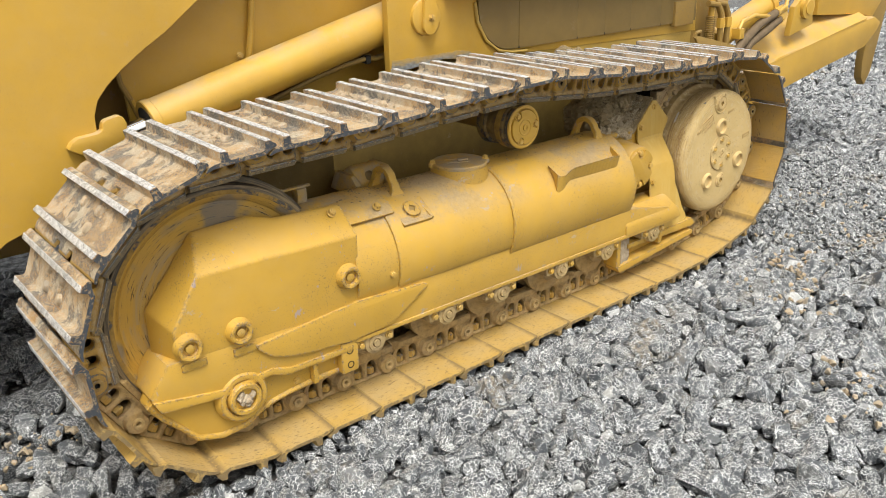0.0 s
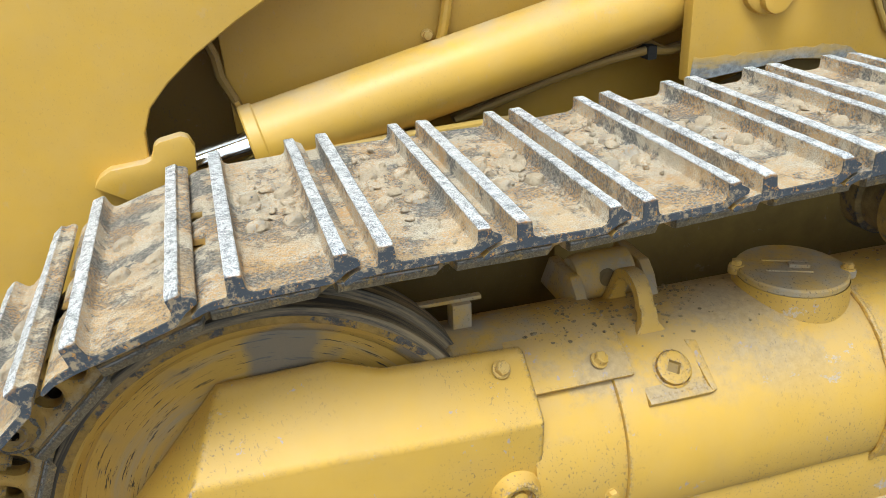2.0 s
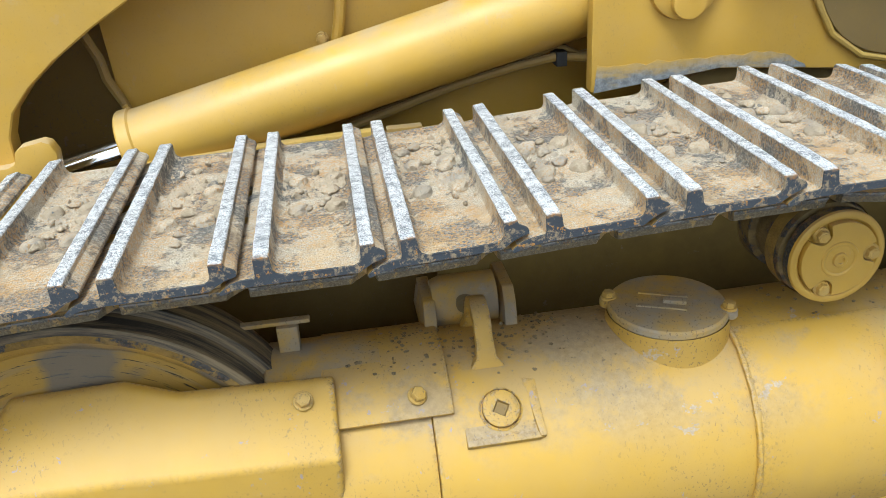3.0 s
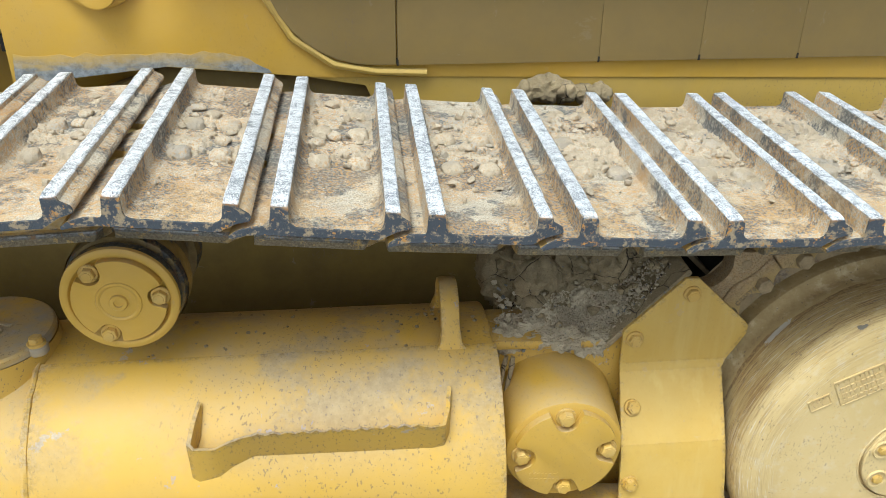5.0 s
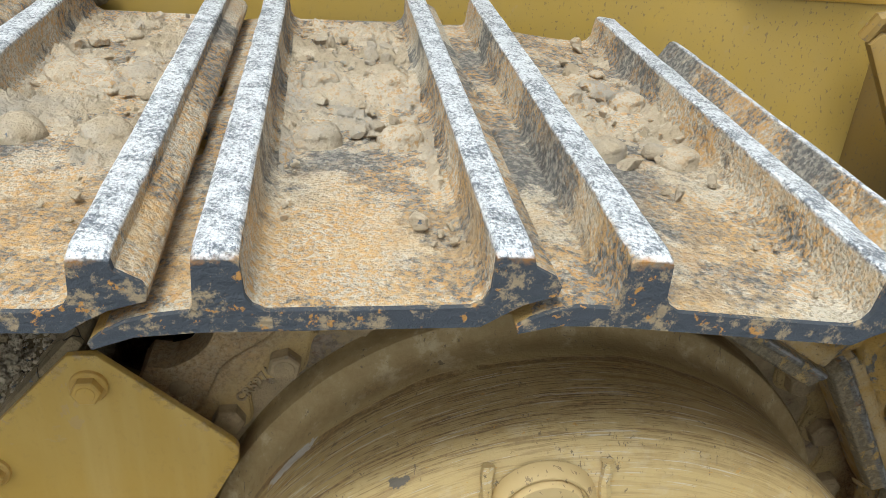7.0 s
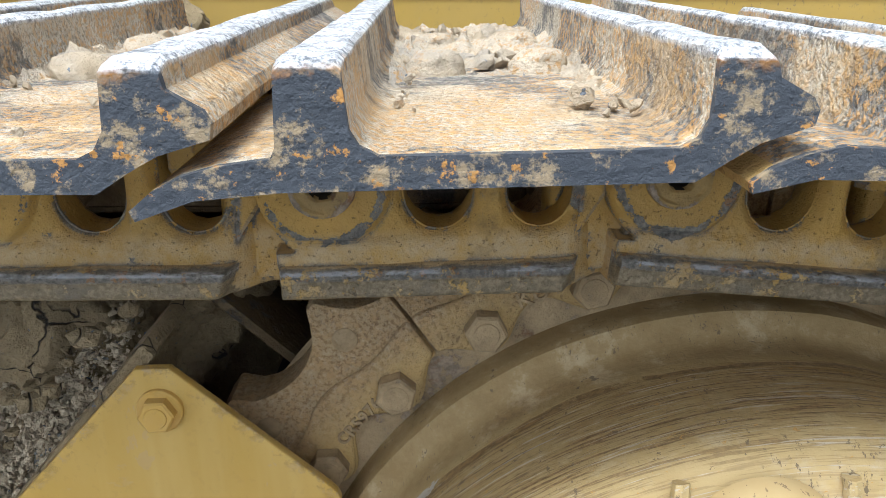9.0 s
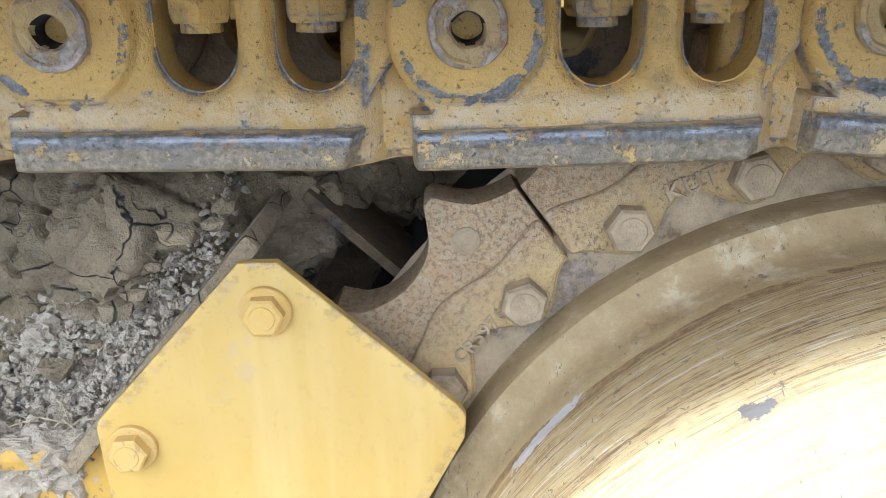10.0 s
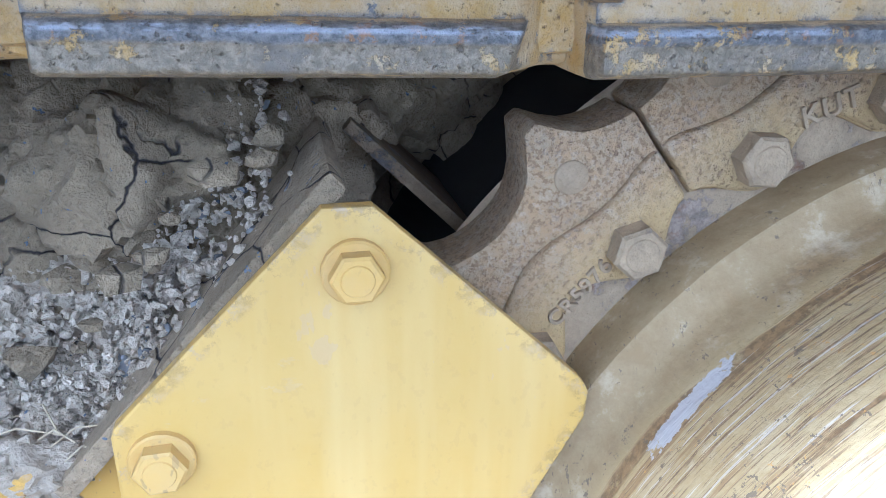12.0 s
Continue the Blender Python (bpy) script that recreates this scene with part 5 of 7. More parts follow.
def build_idler_guard():
    b = bmesh.new()
    face = [(-0.262, 0.066, 0.676), (-0.352, 0.066, 0.520), (-0.346, 0.066, 0.415), (0.308, 0.066, 0.392), (0.318, 0.066, 0.660), (0.066, 0.066, 0.668), (-0.020, 0.066, 0.674)]
    fold = [(-0.206, 0.190, 0.768), (-0.382, 0.185, 0.560), (-0.385, 0.185, 0.400), (0.306, 0.185, 0.380), (0.318, 0.166, 0.744), (0.066, 0.164, 0.755), (-0.020, 0.180, 0.778)]
    loft(b, [[(x, y + 0.022, z) for x, y, z in fold], fold, face])
    bmesh.ops.recalc_face_normals(b, faces=b.faces[:])
    bevel_sharp(b, 0.009, 3, 20)
    roughen(b, 0.0016, 6)
    guard = part("idler_guard", b, MAT["guard"], loader, "bevelled yellow idler guard plate with three round bosses", 40)
    side = half_tube(0.300, 0.474, TUBE_R - 0.006, -22, 52, 18, MAT["frame"], "side_cover", loader, "small bolted cover behind the idler guard", 0.003, 0.012)
    half_tube(0.296, 0.512, TUBE_R + 0.012, 50, 125, 16, MAT["frame"], "top_cover", side, "", 0.003, 0.01)
    bolt(side, 0.453, 0.146, 0.706, None, 20, -58)
    bolt(side, 0.444, 0.0545, 0.482, BOLT_SMALL, 5, 0)
    bolt(guard, 0.265, 0.141, 0.731, None, 10, -48)
    for x, z in ((0.264, 0.526), (-0.149, 0.462), (-0.317, 0.466)):
        b = turned([(0.068, 0.046), (0.056, 0.044), (0.050, 0.040), (0.038, 0.038), (0.036, 0.034), (0.038, 0.026), (0.052, 0.024), (0.054, 0.0)], x, z, 32)
        roughen(b, 0.0018, 45)
        boss = part("guard_boss", b, MAT["guard"], guard, "worn round boss with a sunken screw")
        link_mesh("screw", to_mesh(turned([(0.053, 0.015), (0.044, 0.014), (0.043, 0.012), (0.043, 0.0)], 0, 0, 16), "screw", MAT["bolt"]), boss, "", pose(x, 0, z))
    # nose bracket under the guard
    out = [(-0.392, 0.405), (-0.462, 0.300), (-0.440, 0.255), (-0.375, 0.190), (-0.330, 0.120), (-0.230, 0.090), (-0.130, 0.098), (-0.050, 0.150), (0.120, 0.160), (0.280, 0.160), (0.300, 0.262), (0.02, 0.295), (-0.10, 0.380)]
    b = prism(out, 0.094, 0.150, 0.008)
    roughen(b, 0.0015, 9)
    rim = [(-0.452, 0.290), (-0.415, 0.232), (-0.360, 0.172), (-0.318, 0.118), (-0.235, 0.091), (-0.150, 0.096), (-0.075, 0.136), (0.02, 0.152), (0.12, 0.158), (0.285, 0.160)]
    nose = part("nose_bracket", b, MAT["guard"], loader, "cast bracket that carries the idler guard", 40)
    b = prism([(-0.448, 0.322), (-0.428, 0.276), (-0.215, 0.252), (-0.055, 0.266), (0.000, 0.244), (0.262, 0.240), (0.270, 0.262), (0.02, 0.268), (-0.05, 0.290), (-0.21, 0.276)], 0.058, 0.100, 0.006)
    roughen(b, 0.0012, 30)
    part("lower_lip", b, MAT["guard"], nose)
    part("rest_pad", box(-0.345, -0.262, 0.060, 0.08, 0.385, 0.412, 0.005), MAT["guard"], nose)
    part("rest_pad", box(-0.175, -0.095, 0.060, 0.08, 0.375, 0.405, 0.005), MAT["guard"], nose)
    b = tube([(x, 0.096, z + 0.008) for x, z in rim], 0.011, 10)
    roughen(b, 0.002, 30)
    part("lower_rim", b, MAT["guard"], nose)
    b = turned([(0.085, 0.092), (0.066, 0.086), (0.058, 0.080), (0.056, 0.072), (0.058, 0.064), (0.072, 0.061), (0.072, 0.058), (0.046, 0.056), (0.042, 0.052), (0.042, 0.041), (0.048, 0.037), (0.056, 0.036), (0.056, 0.0)], -0.160, 0.225, 40)
    roughen(b, 0.0012, 40)
    eye = part("pivot_boss", b, MAT["guard"], nose, "round pivot boss with a muddy core")
    core = bmesh.new()
    rnd = random.Random(21)
    for k in range(14):
        a, q = rnd.uniform(0, 6.3), 0.027 * rnd.random() ** 0.5 if k else 0.0
        s = rnd.uniform(0.010, 0.016)
        c = bmesh.new()
        bmesh.ops.create_icosphere(c, subdivisions=2, radius=s)
        roughen(c, s * 0.5, 70, k)
        bmesh.ops.translate(c, vec=(-0.160 + q * math.cos(a), 0.053, 0.225 + q * math.sin(a)), verts=c.verts[:])
        join(core, c)
    part("core", core, MAT["soil"], eye)
    part("rib", box(0.103, 0.122, 0.066, 0.098, 0.165, 0.280, 0.004), MAT["guard"], nose)
    end = part("end_plate", box(0.215, 0.285, 0.060, 0.098, 0.160, 0.280, 0.006), MAT["guard"], nose)
    for z in (0.190, 0.245):
        part("hole", turned([(0.0590, 0.0140), (0.0585, 0.0110), (0.0620, 0.0095), (0.0620, 0.0)], 0.250, z, 20), MAT["hole"], end)
    for x, z in ((0.050, 0.190), (-0.07, 0.145)):
        bolt(nose, x, 0.094, z, BOLT_FLAT, 11)


build_idler_guard()


def build_recoil():
    rod = part("recoil_rod", tube([(0.02, 0.275, 0.56), (0.190, 0.275, 0.56), (0.195, 0.275, 0.56), (0.202, 0.275, 0.56), (0.40, 0.275, 0.56)], [0.085, 0.085, 0.172, 0.180, 0.180], 48), MAT["dusty"], loader, "dusty recoil rod between idler and frame")
    part("stop_bar", box(0.150, 0.285, 0.296, 0.312, 0.788, 0.796, 0.002), MAT["dusty"], rod)
    part("stop_block", box(0.225, 0.262, 0.285, 0.325, 0.735, 0.789, 0.003), MAT["dusty"], rod)
    # added wall in the darkened yellow, stands for the shaded gap
    part("yoke_wall", box(-0.02, 0.55, 0.560, 0.600, 0.10, 0.90, 0.004), MAT["wall_shade"], loader, "dark wall added to close the shaded gap behind the recoil rod")
    for x, top in ((0.488, 0.762), (0.640, 0.775)):
        b = bmesh.new()
        out = [(0.285, 0.690), (0.335, top - 0.02), (0.365, top), (0.470, top), (0.500, 0.690)]
        loft(b, [[(x + s + (z - 0.69) * 0.10, y, z) for y, z in out] for s in (0.0, 0.024)])
        bmesh.ops.recalc_face_normals(b, faces=b.faces[:])
        bevel_sharp(b, 0.004)
        part("lug", b, MAT["dusty"], loader, "dusty upright support lug on the frame")
    b = tube([(0.515, 0.405, 0.735), (0.535, 0.405, 0.735), (0.64, 0.405, 0.735)], [0.045, 0.052, 0.052], 28)
    block = part("valve_block", b, MAT["dusty"], loader, "muddy round valve block between the lugs")
    part("valve_cap", turned([(0.352, 0.0), (0.352, 0.016), (0.362, 0.020)], 0.575, 0.750, 20), MAT["dirty"], block)


build_recoil()


# ---- rollers ----
def build_rollers():
    prof = [(0.135, 0.0), (0.135, 0.052), (0.150, 0.060), (0.165, 0.085), (0.168, 0.112), (0.184, 0.113), (0.188, 0.095), (0.235, 0.093), (0.240, 0.112), (0.310, 0.112),
            (0.315, 0.093), (0.362, 0.095), (0.366, 0.113), (0.382, 0.112), (0.385, 0.0)]
    me = to_mesh(turned(prof, 0, 0, 48), "bottom_roller", MAT["lowlink"], 35)
    cap = turned([(0.150, 0.047), (0.080, 0.046), (0.074, 0.043), (0.072, 0.032), (0.066, 0.030), (0.066, 0.018), (0.072, 0.015), (0.062, 0.013), (0.062, 0.0)], 0, 0, 32)
    for s in (-1, 1):
        prism([(s * 0.028, -0.018), (s * 0.085, -0.014), (s * 0.088, 0.028), (s * 0.030, 0.030)], 0.080, 0.150, 0.006, 2, cap)
    cap_me = to_mesh(cap, "end_cap", MAT["cap"], 35)
    for x in (0.368, 0.708, 0.995, 1.345, 1.650, 1.985):
        r = link_mesh("bottom_roller", me, loader, "", pose(x, 0, 0.213))
        c = link_mesh("end_cap", cap_me, r, "", pose(0.0, -0.002, 0.018))
        for s in (-1, 1):
            link_mesh("bolt", BOLT_SMALL, r, "", pose(s * 0.062, 0.078, 0.026, 0, 30 * s, 0))
    # roller guard at the rear
    b = prism([(1.745, 0.275), (1.745, 0.115), (1.775, 0.080), (2.330, 0.130), (2.345, 0.180), (2.250, 0.215), (2.14, 0.275)], 0.150, 0.172, 0.005)
    guard = part("rear_roller_guard", b, MAT["guard"], loader, "rear roller guard with muddy pockets")
    for x in (1.76, 2.07):
        part("rib", box(x - 0.013, x + 0.013, 0.094, 0.16, 0.105 if x < 1.9 else 0.15, 0.275, 0.005), MAT["guard"], guard)
    part("foot", prism([(1.745, 0.112), (1.775, 0.078), (2.335, 0.132), (2.330, 0.156)], 0.092, 0.165, 0.004), MAT["guard"], guard)
    part("ledge", prism([(1.83, 0.205), (2.33, 0.215), (2.36, 0.185), (2.33, 0.172), (1.83, 0.182)], 0.098, 0.165, 0.004), MAT["guard"], guard)
    pocket = box(1.785, 1.85, 0.105, 0.155, 0.110, 0.240, 0.012)
    bmesh.ops.subdivide_edges(pocket, edges=pocket.edges[:], cuts=4, use_grid_fill=True)
    roughen(pocket, 0.009, 45)
    part("mud_fill", pocket, MAT["soil"], guard, "dry mud packed in the guard pocket")
    x, z = 1.199, 0.862
    b = turned([(0.174, 0.0), (0.174, 0.070), (0.170, 0.084), (0.176, 0.087), (0.186, 0.087), (0.188, 0.080), (0.196, 0.079), (0.198, 0.089),
                (0.208, 0.092), (0.236, 0.092), (0.240, 0.080), (0.300, 0.078), (0.304, 0.090), (0.345, 0.092), (0.350, 0.085), (0.352, 0.0)], x, z, 64)
    roller = part("carrier_roller", b, MAT["roller"], loader, "yellow carrier roller under the upper run")
    part("face", turned([(0.1690, 0.0), (0.1690, 0.068), (0.1670, 0.0715), (0.1612, 0.0745), (0.1600, 0.0770), (0.1603, 0.0835), (0.1625, 0.0868), (0.1680, 0.0880)], x, z, 64), MAT["body"], roller, "yellow end face of the roller")
    bolts = [(x + 0.0605 * math.cos(radians(q)), z + 0.0605 * math.sin(radians(q))) for q in (128, 5, 248)]
    out = scalloped(x, z, 0.0695, [(0.0605, q, 0.0175) for q in (128, 5, 248)])
    plate = prism(out, 0.1555, 0.1695, 0.0016, 2)
    turned([(0.1560, 0.0345), (0.1535, 0.0330), (0.1530, 0.0300), (0.1545, 0.0270), (0.1552, 0.0268)], x, z, 40, plate)
    part("cover_plate", plate, MAT["body"], roller, "scalloped yellow cover plate")
    part("shaft", turned([(0.34, 0.045), (0.60, 0.045)], x, z, 24), MAT["dull"], roller)
    part("worn_tread", turned([(0.206, 0.0935), (0.237, 0.0935)], x, z, 64), MAT["tread"], roller)
    part("centre_plug", turned([(0.1555, 0.0135), (0.1515, 0.0130), (0.1505, 0.0120), (0.1505, 0.0070), (0.1535, 0.0062), (0.1535, 0.0)], x, z, 28), MAT["body"], roller)
    for px, pz in bolts:
        bolt(roller, px, 0.1640, pz, BOLT_SMALL, 900 * px)


build_rollers()


# ---- rear pivot cap and bolted guard plate ----
def build_rear_guard():
    cx, cz = 1.890, 0.558
    b = turned([(0.30, 0.119), (0.235, 0.114), (0.165, 0.107), (0.122, 0.102), (0.115, 0.099), (0.113, 0.095), (0.113, 0.0)], cx, cz, 48)
    cap = part("pivot_cap", b, MAT["body"], loader, "round yellow pivot cap held by four bolts")
    part("cover_plate", prism(scalloped(cx, cz, 0.0895, [(0.074, a, 0.0225) for a in (92, 2, 182, 272)]), 0.099, 0.116, 0.002), MAT["body"], cap)
    for a in (92, 2, 182, 272):
        bolt(cap, cx + 0.074 * math.cos(radians(a)), 0.1135, cz + 0.074 * math.sin(radians(a)), None, a)
    f = bmesh.new()
    rnd = random.Random(4)
    for r in range(2):
        xx = cx - 0.06
        while xx < cx - 0.012:
            d = rnd.uniform(0.003, 0.007)
            box(xx, xx + d, 0.0985, 0.101, 0.512 - r * 0.012 - (xx - cx) * 0.1, 0.519 - r * 0.012 - (xx - cx) * 0.1, 0.0, f)
            xx += d + 0.003
    part("cast_mark", f, MAT["body"], cap)
    # bracket wall behind it
    b = prism([(1.768, 0.694), (1.965, 0.684), (2.010, 0.716), (2.090, 0.790), (2.16, 0.70), (2.16, 0.30), (1.768, 0.30)], 0.238, 0.270, 0.006)
    wall = part("pivot_bracket", b, MAT["frame"], loader, "yellow bracket plate behind the pivot cap")
    b = prism([(1.768, 0.692), (1.965, 0.686), (1.975, 0.704), (1.775, 0.712)], 0.222, 0.33, 0.008)
    part("ledge", b, MAT["frame"], wall)
    b = bmesh.new()
    loft(b, [[(1.975, y, 0.690), (1.983, y, 0.682), (2.116, y, 0.829), (2.108, y, 0.838)] for y in (0.224, 0.30, 0.420)])
    bmesh.ops.recalc_face_normals(b, faces=b.faces[:])
    bevel_sharp(b, 0.003)
    part("sloped_flange", b, MAT["dirt"], wall, "thin sloped flange caked with mud")
    b = prism([(2.122, 0.828), (2.127, 0.834), (2.205, 0.758), (2.200, 0.752)], 0.330, 0.42, 0.001)
    part("inner_stiffener", b, MAT["shade_grime"], wall)
    # lower rear casting of the frame
    b = bmesh.new()
    loops = []
    for x, lean in ((1.760, 0.0), (1.86, 0.0), (1.98, 0.0), (2.098, 0.075)):
        loops.append([(x + lean, 0.058, 0.272), (x + lean * 0.75, 0.058, 0.312), (x + lean * 0.55, 0.064, 0.332), (x + lean * 0.08, 0.104, 0.385), (x, 0.116, 0.391), (x, 0.200, 0.393), (x + lean, 0.200, 0.272)])
    loft(b, loops)
    bmesh.ops.recalc_face_normals(b, faces=b.faces[:])
    bevel_sharp(b, 0.007, 2, 25)
    roughen(b, 0.0012, 9)
    part("rear_casting", b, MAT["frame"], loader, "sloping rear end of the track frame")
    # folded plate with a peak
    sec = [(0.850, 0.218), (0.654, 0.218), (0.640, 0.213), (0.626, 0.204), (0.548, 0.151), (0.534, 0.142), (0.518, 0.136), (0.460, 0.125), (0.205, 0.104)]

    def width_at(z):
        lefts = ((0.850, 2.108), (0.823, 2.1035), (0.723, 2.006), (0.640, 2.007), (0.530, 2.000), (0.205, 2.005))
        rights = ((0.850, 2.120), (0.823, 2.1255), (0.727, 2.227), (0.718, 2.231), (0.706, 2.229), (0.640, 2.193), (0.530, 2.190), (0.420, 2.198), (0.380, 2.218), (0.300, 2.250), (0.228, 2.290), (0.205, 2.262))
        return tuple(float(np.interp(-z, [-q[0] for q in t], [q[1] for q in t])) for t in (lefts, rights))
    zs = sorted({0.823, 0.820, 0.80, 0.76, 0.730, 0.725, 0.720, 0.706, 0.68, 0.655, 0.648, 0.640, 0.633, 0.626, 0.612, 0.58, 0.555, 0.548, 0.541, 0.534, 0.526, 0.518, 0.49, 0.460, 0.42, 0.40, 0.38, 0.34, 0.30, 0.25, 0.228, 0.205}, reverse=True)
    b = bmesh.new()
    rows = []
    for z in zs:
        y = float(np.interp(-z, [-q[0] for q in sec], [q[1] for q in sec]))
        l, r = width_at(z)
        rows.append([(l, y, z), (l + (r - l) / 3, y, z), (l + (r - l) * 2 / 3, y, z), (r, y, z), (r, y + 0.008, z), (l, y + 0.008, z)])
    loft(b, rows)
    bmesh.ops.recalc_face_normals(b, faces=b.faces[:])
    bevel_sharp(b, 0.0015, 2, 60)
    plate = part("folded_guard_plate", b, MAT["plate"], loader, "pale yellow folded guard plate bolted beside the sprocket", 12)
    for x, z, y in ((2.117, 0.794, 0.218), (2.027, 0.707, 0.218)):
        bolt(plate, x, y, z, BOLT_PLATE, 21 * z)
    for x, z, y, lean in ((2.024, 0.588, 0.1782, -34), (2.018, 0.462, 0.1254, -8)):
        bolt(plate, x, y, z, BOLT_PLATE, 21 * z, lean)


build_rear_guard()


# ---- the machine's body ----
def build_body():
    # side of the bucket and arm at the front
    edge = [(0.75, 1.76), (0.30, 1.500), (0.130, 1.395), (0.005, 1.305), (-0.075, 1.258), (-0.158, 1.202), (-0.215, 1.155), (-0.256, 1.110), (-0.275, 1.060), (-0.276, 1.010), (-0.262, 0.960), (-0.24, 0.90), (-0.30, 0.80), (-0.62, 0.70), (-0.78, 0.59)]
    b = prism([(-1.6, 0.02), (-3.4, 0.05), (-3.4, 2.4), (1.2, 2.4)] + edge, 0.700, 0.755, 0.003, 1)
    roughen(b, 0.0015, 2)
    arm = part("lift_arm", b, MAT["body"], loader, "broad smooth yellow lift arm and bucket side")
    b = prism([(-0.386, 0.972), (-0.372, 0.992), (-0.350, 1.004), (-0.285, 1.010), (-0.270, 1.016), (-0.262, 1.042), (-0.250, 1.050), (-0.208, 1.058), (-0.194, 1.052), (-0.184, 1.030), (-0.188, 0.98), (-0.30, 0.92)], 0.668, 0.706, 0.006)
    part("pivot_lug", b, MAT["body"], arm)
    # unseen bucket body, a plain box added to shade the gravel
    b = box(-3.4, -0.95, 0.757, 2.5, 0.78, 2.4, 0.02)
    part("bucket", b, MAT["dull"], loader, "unseen bucket body behind its side plate, added to shade the gravel")
    # inner panel and its rails
    b = prism([(-0.080, 0.70), (-0.105, 1.24), (-0.20, 1.9), (1.35, 1.9), (1.35, 0.70)], 0.900, 0.92, 0.004)
    panel = part("inner_panel", b, MAT["body"], loader, "flat yellow inner side panel")
    part("panel_edge", tube([(-0.185, 0.888, 1.330), (-0.118, 0.888, 1.165), (-0.112, 0.888, 1.120), (-0.085, 0.888, 1.060), (-0.05, 0.888, 0.95)], 0.011, 8), MAT["dull"], panel)
    part("edge_strip", prism([(-0.090, 1.060), (-0.080, 1.064), (-0.045, 0.960), (-0.055, 0.956)], 0.870, 0.900, 0.002), MAT["body"], panel)
    part("rail", tube([(0.385, 0.880, 1.115), (0.405, 0.880, 1.20), (0.47, 0.880, 1.60)], 0.0135, 10), MAT["body"], panel)
    bolt(panel, 0.365, 0.896, 1.166, BOLT_SMALL, 8)
    # wall in darkened yellow stands for the shaded gap behind the arm
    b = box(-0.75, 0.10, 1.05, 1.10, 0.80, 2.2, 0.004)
    part("shaded_wall", b, MAT["dull"], loader, "inner wall behind the arm with shade in its dark paint")
    # hydraulic cylinder
    a, c = Vector((-0.070, 0.790, 0.984)), Vector((1.15, 0.790, 1.279))
    d = (c - a).normalized()
    b = tube([a, a + d * 0.004, a + d * 0.028, a + d * 0.032, c], [0.085, 0.088, 0.088, 0.083, 0.083], 48)
    cyl = part("lift_cylinder", b, MAT["body"], loader, "thick yellow hydraulic cylinder")
    part("rod", tube([(-0.32, 0.79, 0.925), (-0.05, 0.79, 0.988)], 0.034, 24), MAT["chrome"], cyl, "bright chromed rod")
    # near-black disc stands for the shaded recess in the end collar
    part("gland", tube([a - d * 0.0015, a + d * 0.004], [0.066, 0.066], 32), MAT["hole"], cyl)
    for k, off in enumerate((0.0, 0.022)):
        part("pipe", tube([(0.40, 0.81 + off, 0.98), (0.64, 0.80 + off, 1.055), (0.78, 0.79 + off, 1.088), (0.875, 0.775 + off, 1.106 + off), (0.93, 0.775 + off, 1.098), (1.10, 0.78 + off, 1.125)], 0.0105, 10), MAT["dull"], cyl)
    part("pipe_clamp", box(0.868, 0.892, 0.760, 0.82, 1.085, 1.118, 0.003), MAT["dark"], cyl)
    # main frame side plate with its pin
    b = prism([(0.915, 1.048), (1.20, 1.075), (1.42, 1.055), (1.50, 1.048), (1.75, 1.045), (3.05, 1.015), (3.05, 1.9), (0.915, 1.9)], 0.662, 0.700, 0.005)
    side = part("side_plate", b, MAT["body"], loader, "upright yellow main frame plate")
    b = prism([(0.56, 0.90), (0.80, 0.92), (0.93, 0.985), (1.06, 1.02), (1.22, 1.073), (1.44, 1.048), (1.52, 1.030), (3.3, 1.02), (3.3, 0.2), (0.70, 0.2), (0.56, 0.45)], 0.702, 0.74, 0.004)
    part("chassis_wall", b, MAT["wall_shade"], loader, "yellow chassis wall behind the track with shade in its colour")
    wall = part("front_chassis_wall", prism([(-0.06, 0.640), (0.452, 0.634), (0.452, 1.0), (-0.06, 0.98)], 0.704, 0.735, 0.004), MAT["panel"], loader, "yellow chassis wall behind the idler")
    part("wall_post", box(0.456, 0.474, 0.690, 0.735, 0.634, 1.0, 0.003), MAT["shade_grime"], wall)
    part("wall_panel", prism([(0.478, 0.634), (0.556, 0.632), (0.556, 1.0), (0.478, 1.0)], 0.706, 0.735, 0.003), MAT["dull"], wall)
    # unseen near-black pan and far wall, added to darken the ground below
    part("belly_pan", box(0.30, 3.2, 1.02, 1.75, 0.44, 0.48, 0.004), MAT["hole"], loader, "unseen near-black pan added under the machine to shade the gravel")
    part("far_chassis_wall", box(-0.2, 3.2, 1.75, 1.80, 0.15, 1.0, 0.004), MAT["hole"], loader, "unseen near-black wall added on the far side to block light")
    part("worn_strip", prism([(0.921, 1.047), (1.205, 1.077), (1.40, 1.060)] + [(1.395 - 0.012 * i, 1.068 + min(0.034, 0.006 * i) + 0.010 * noise.noise(Vector((i * 0.45, 2.0, 0.0)))) for i in range(40)], 0.6612, 0.6635, 0.0), MAT["bare"], side)
    b = turned([(0.663, 0.076), (0.646, 0.074), (0.642, 0.068), (0.642, 0.0)], 1.105, 1.262, 40)
    pin = part("pivot_pin", b, MAT["body"], side, "pivot pin with a bolted retainer")
    b = prism([(1.082, 1.405), (1.072, 1.235)] + arc(1.107, 1.228, 0.036, 190, 350, 10) + [(1.144, 1.235), (1.134, 1.405)], 0.622, 0.642, 0.004)
    part("retainer", b, MAT["body"], pin)
    bolt(pin, 1.110, 0.622, 1.262, BOLT_SMALL, 12)
    # fender side panel with a rounded lower corner, in four sheets
    z0 = 1.076
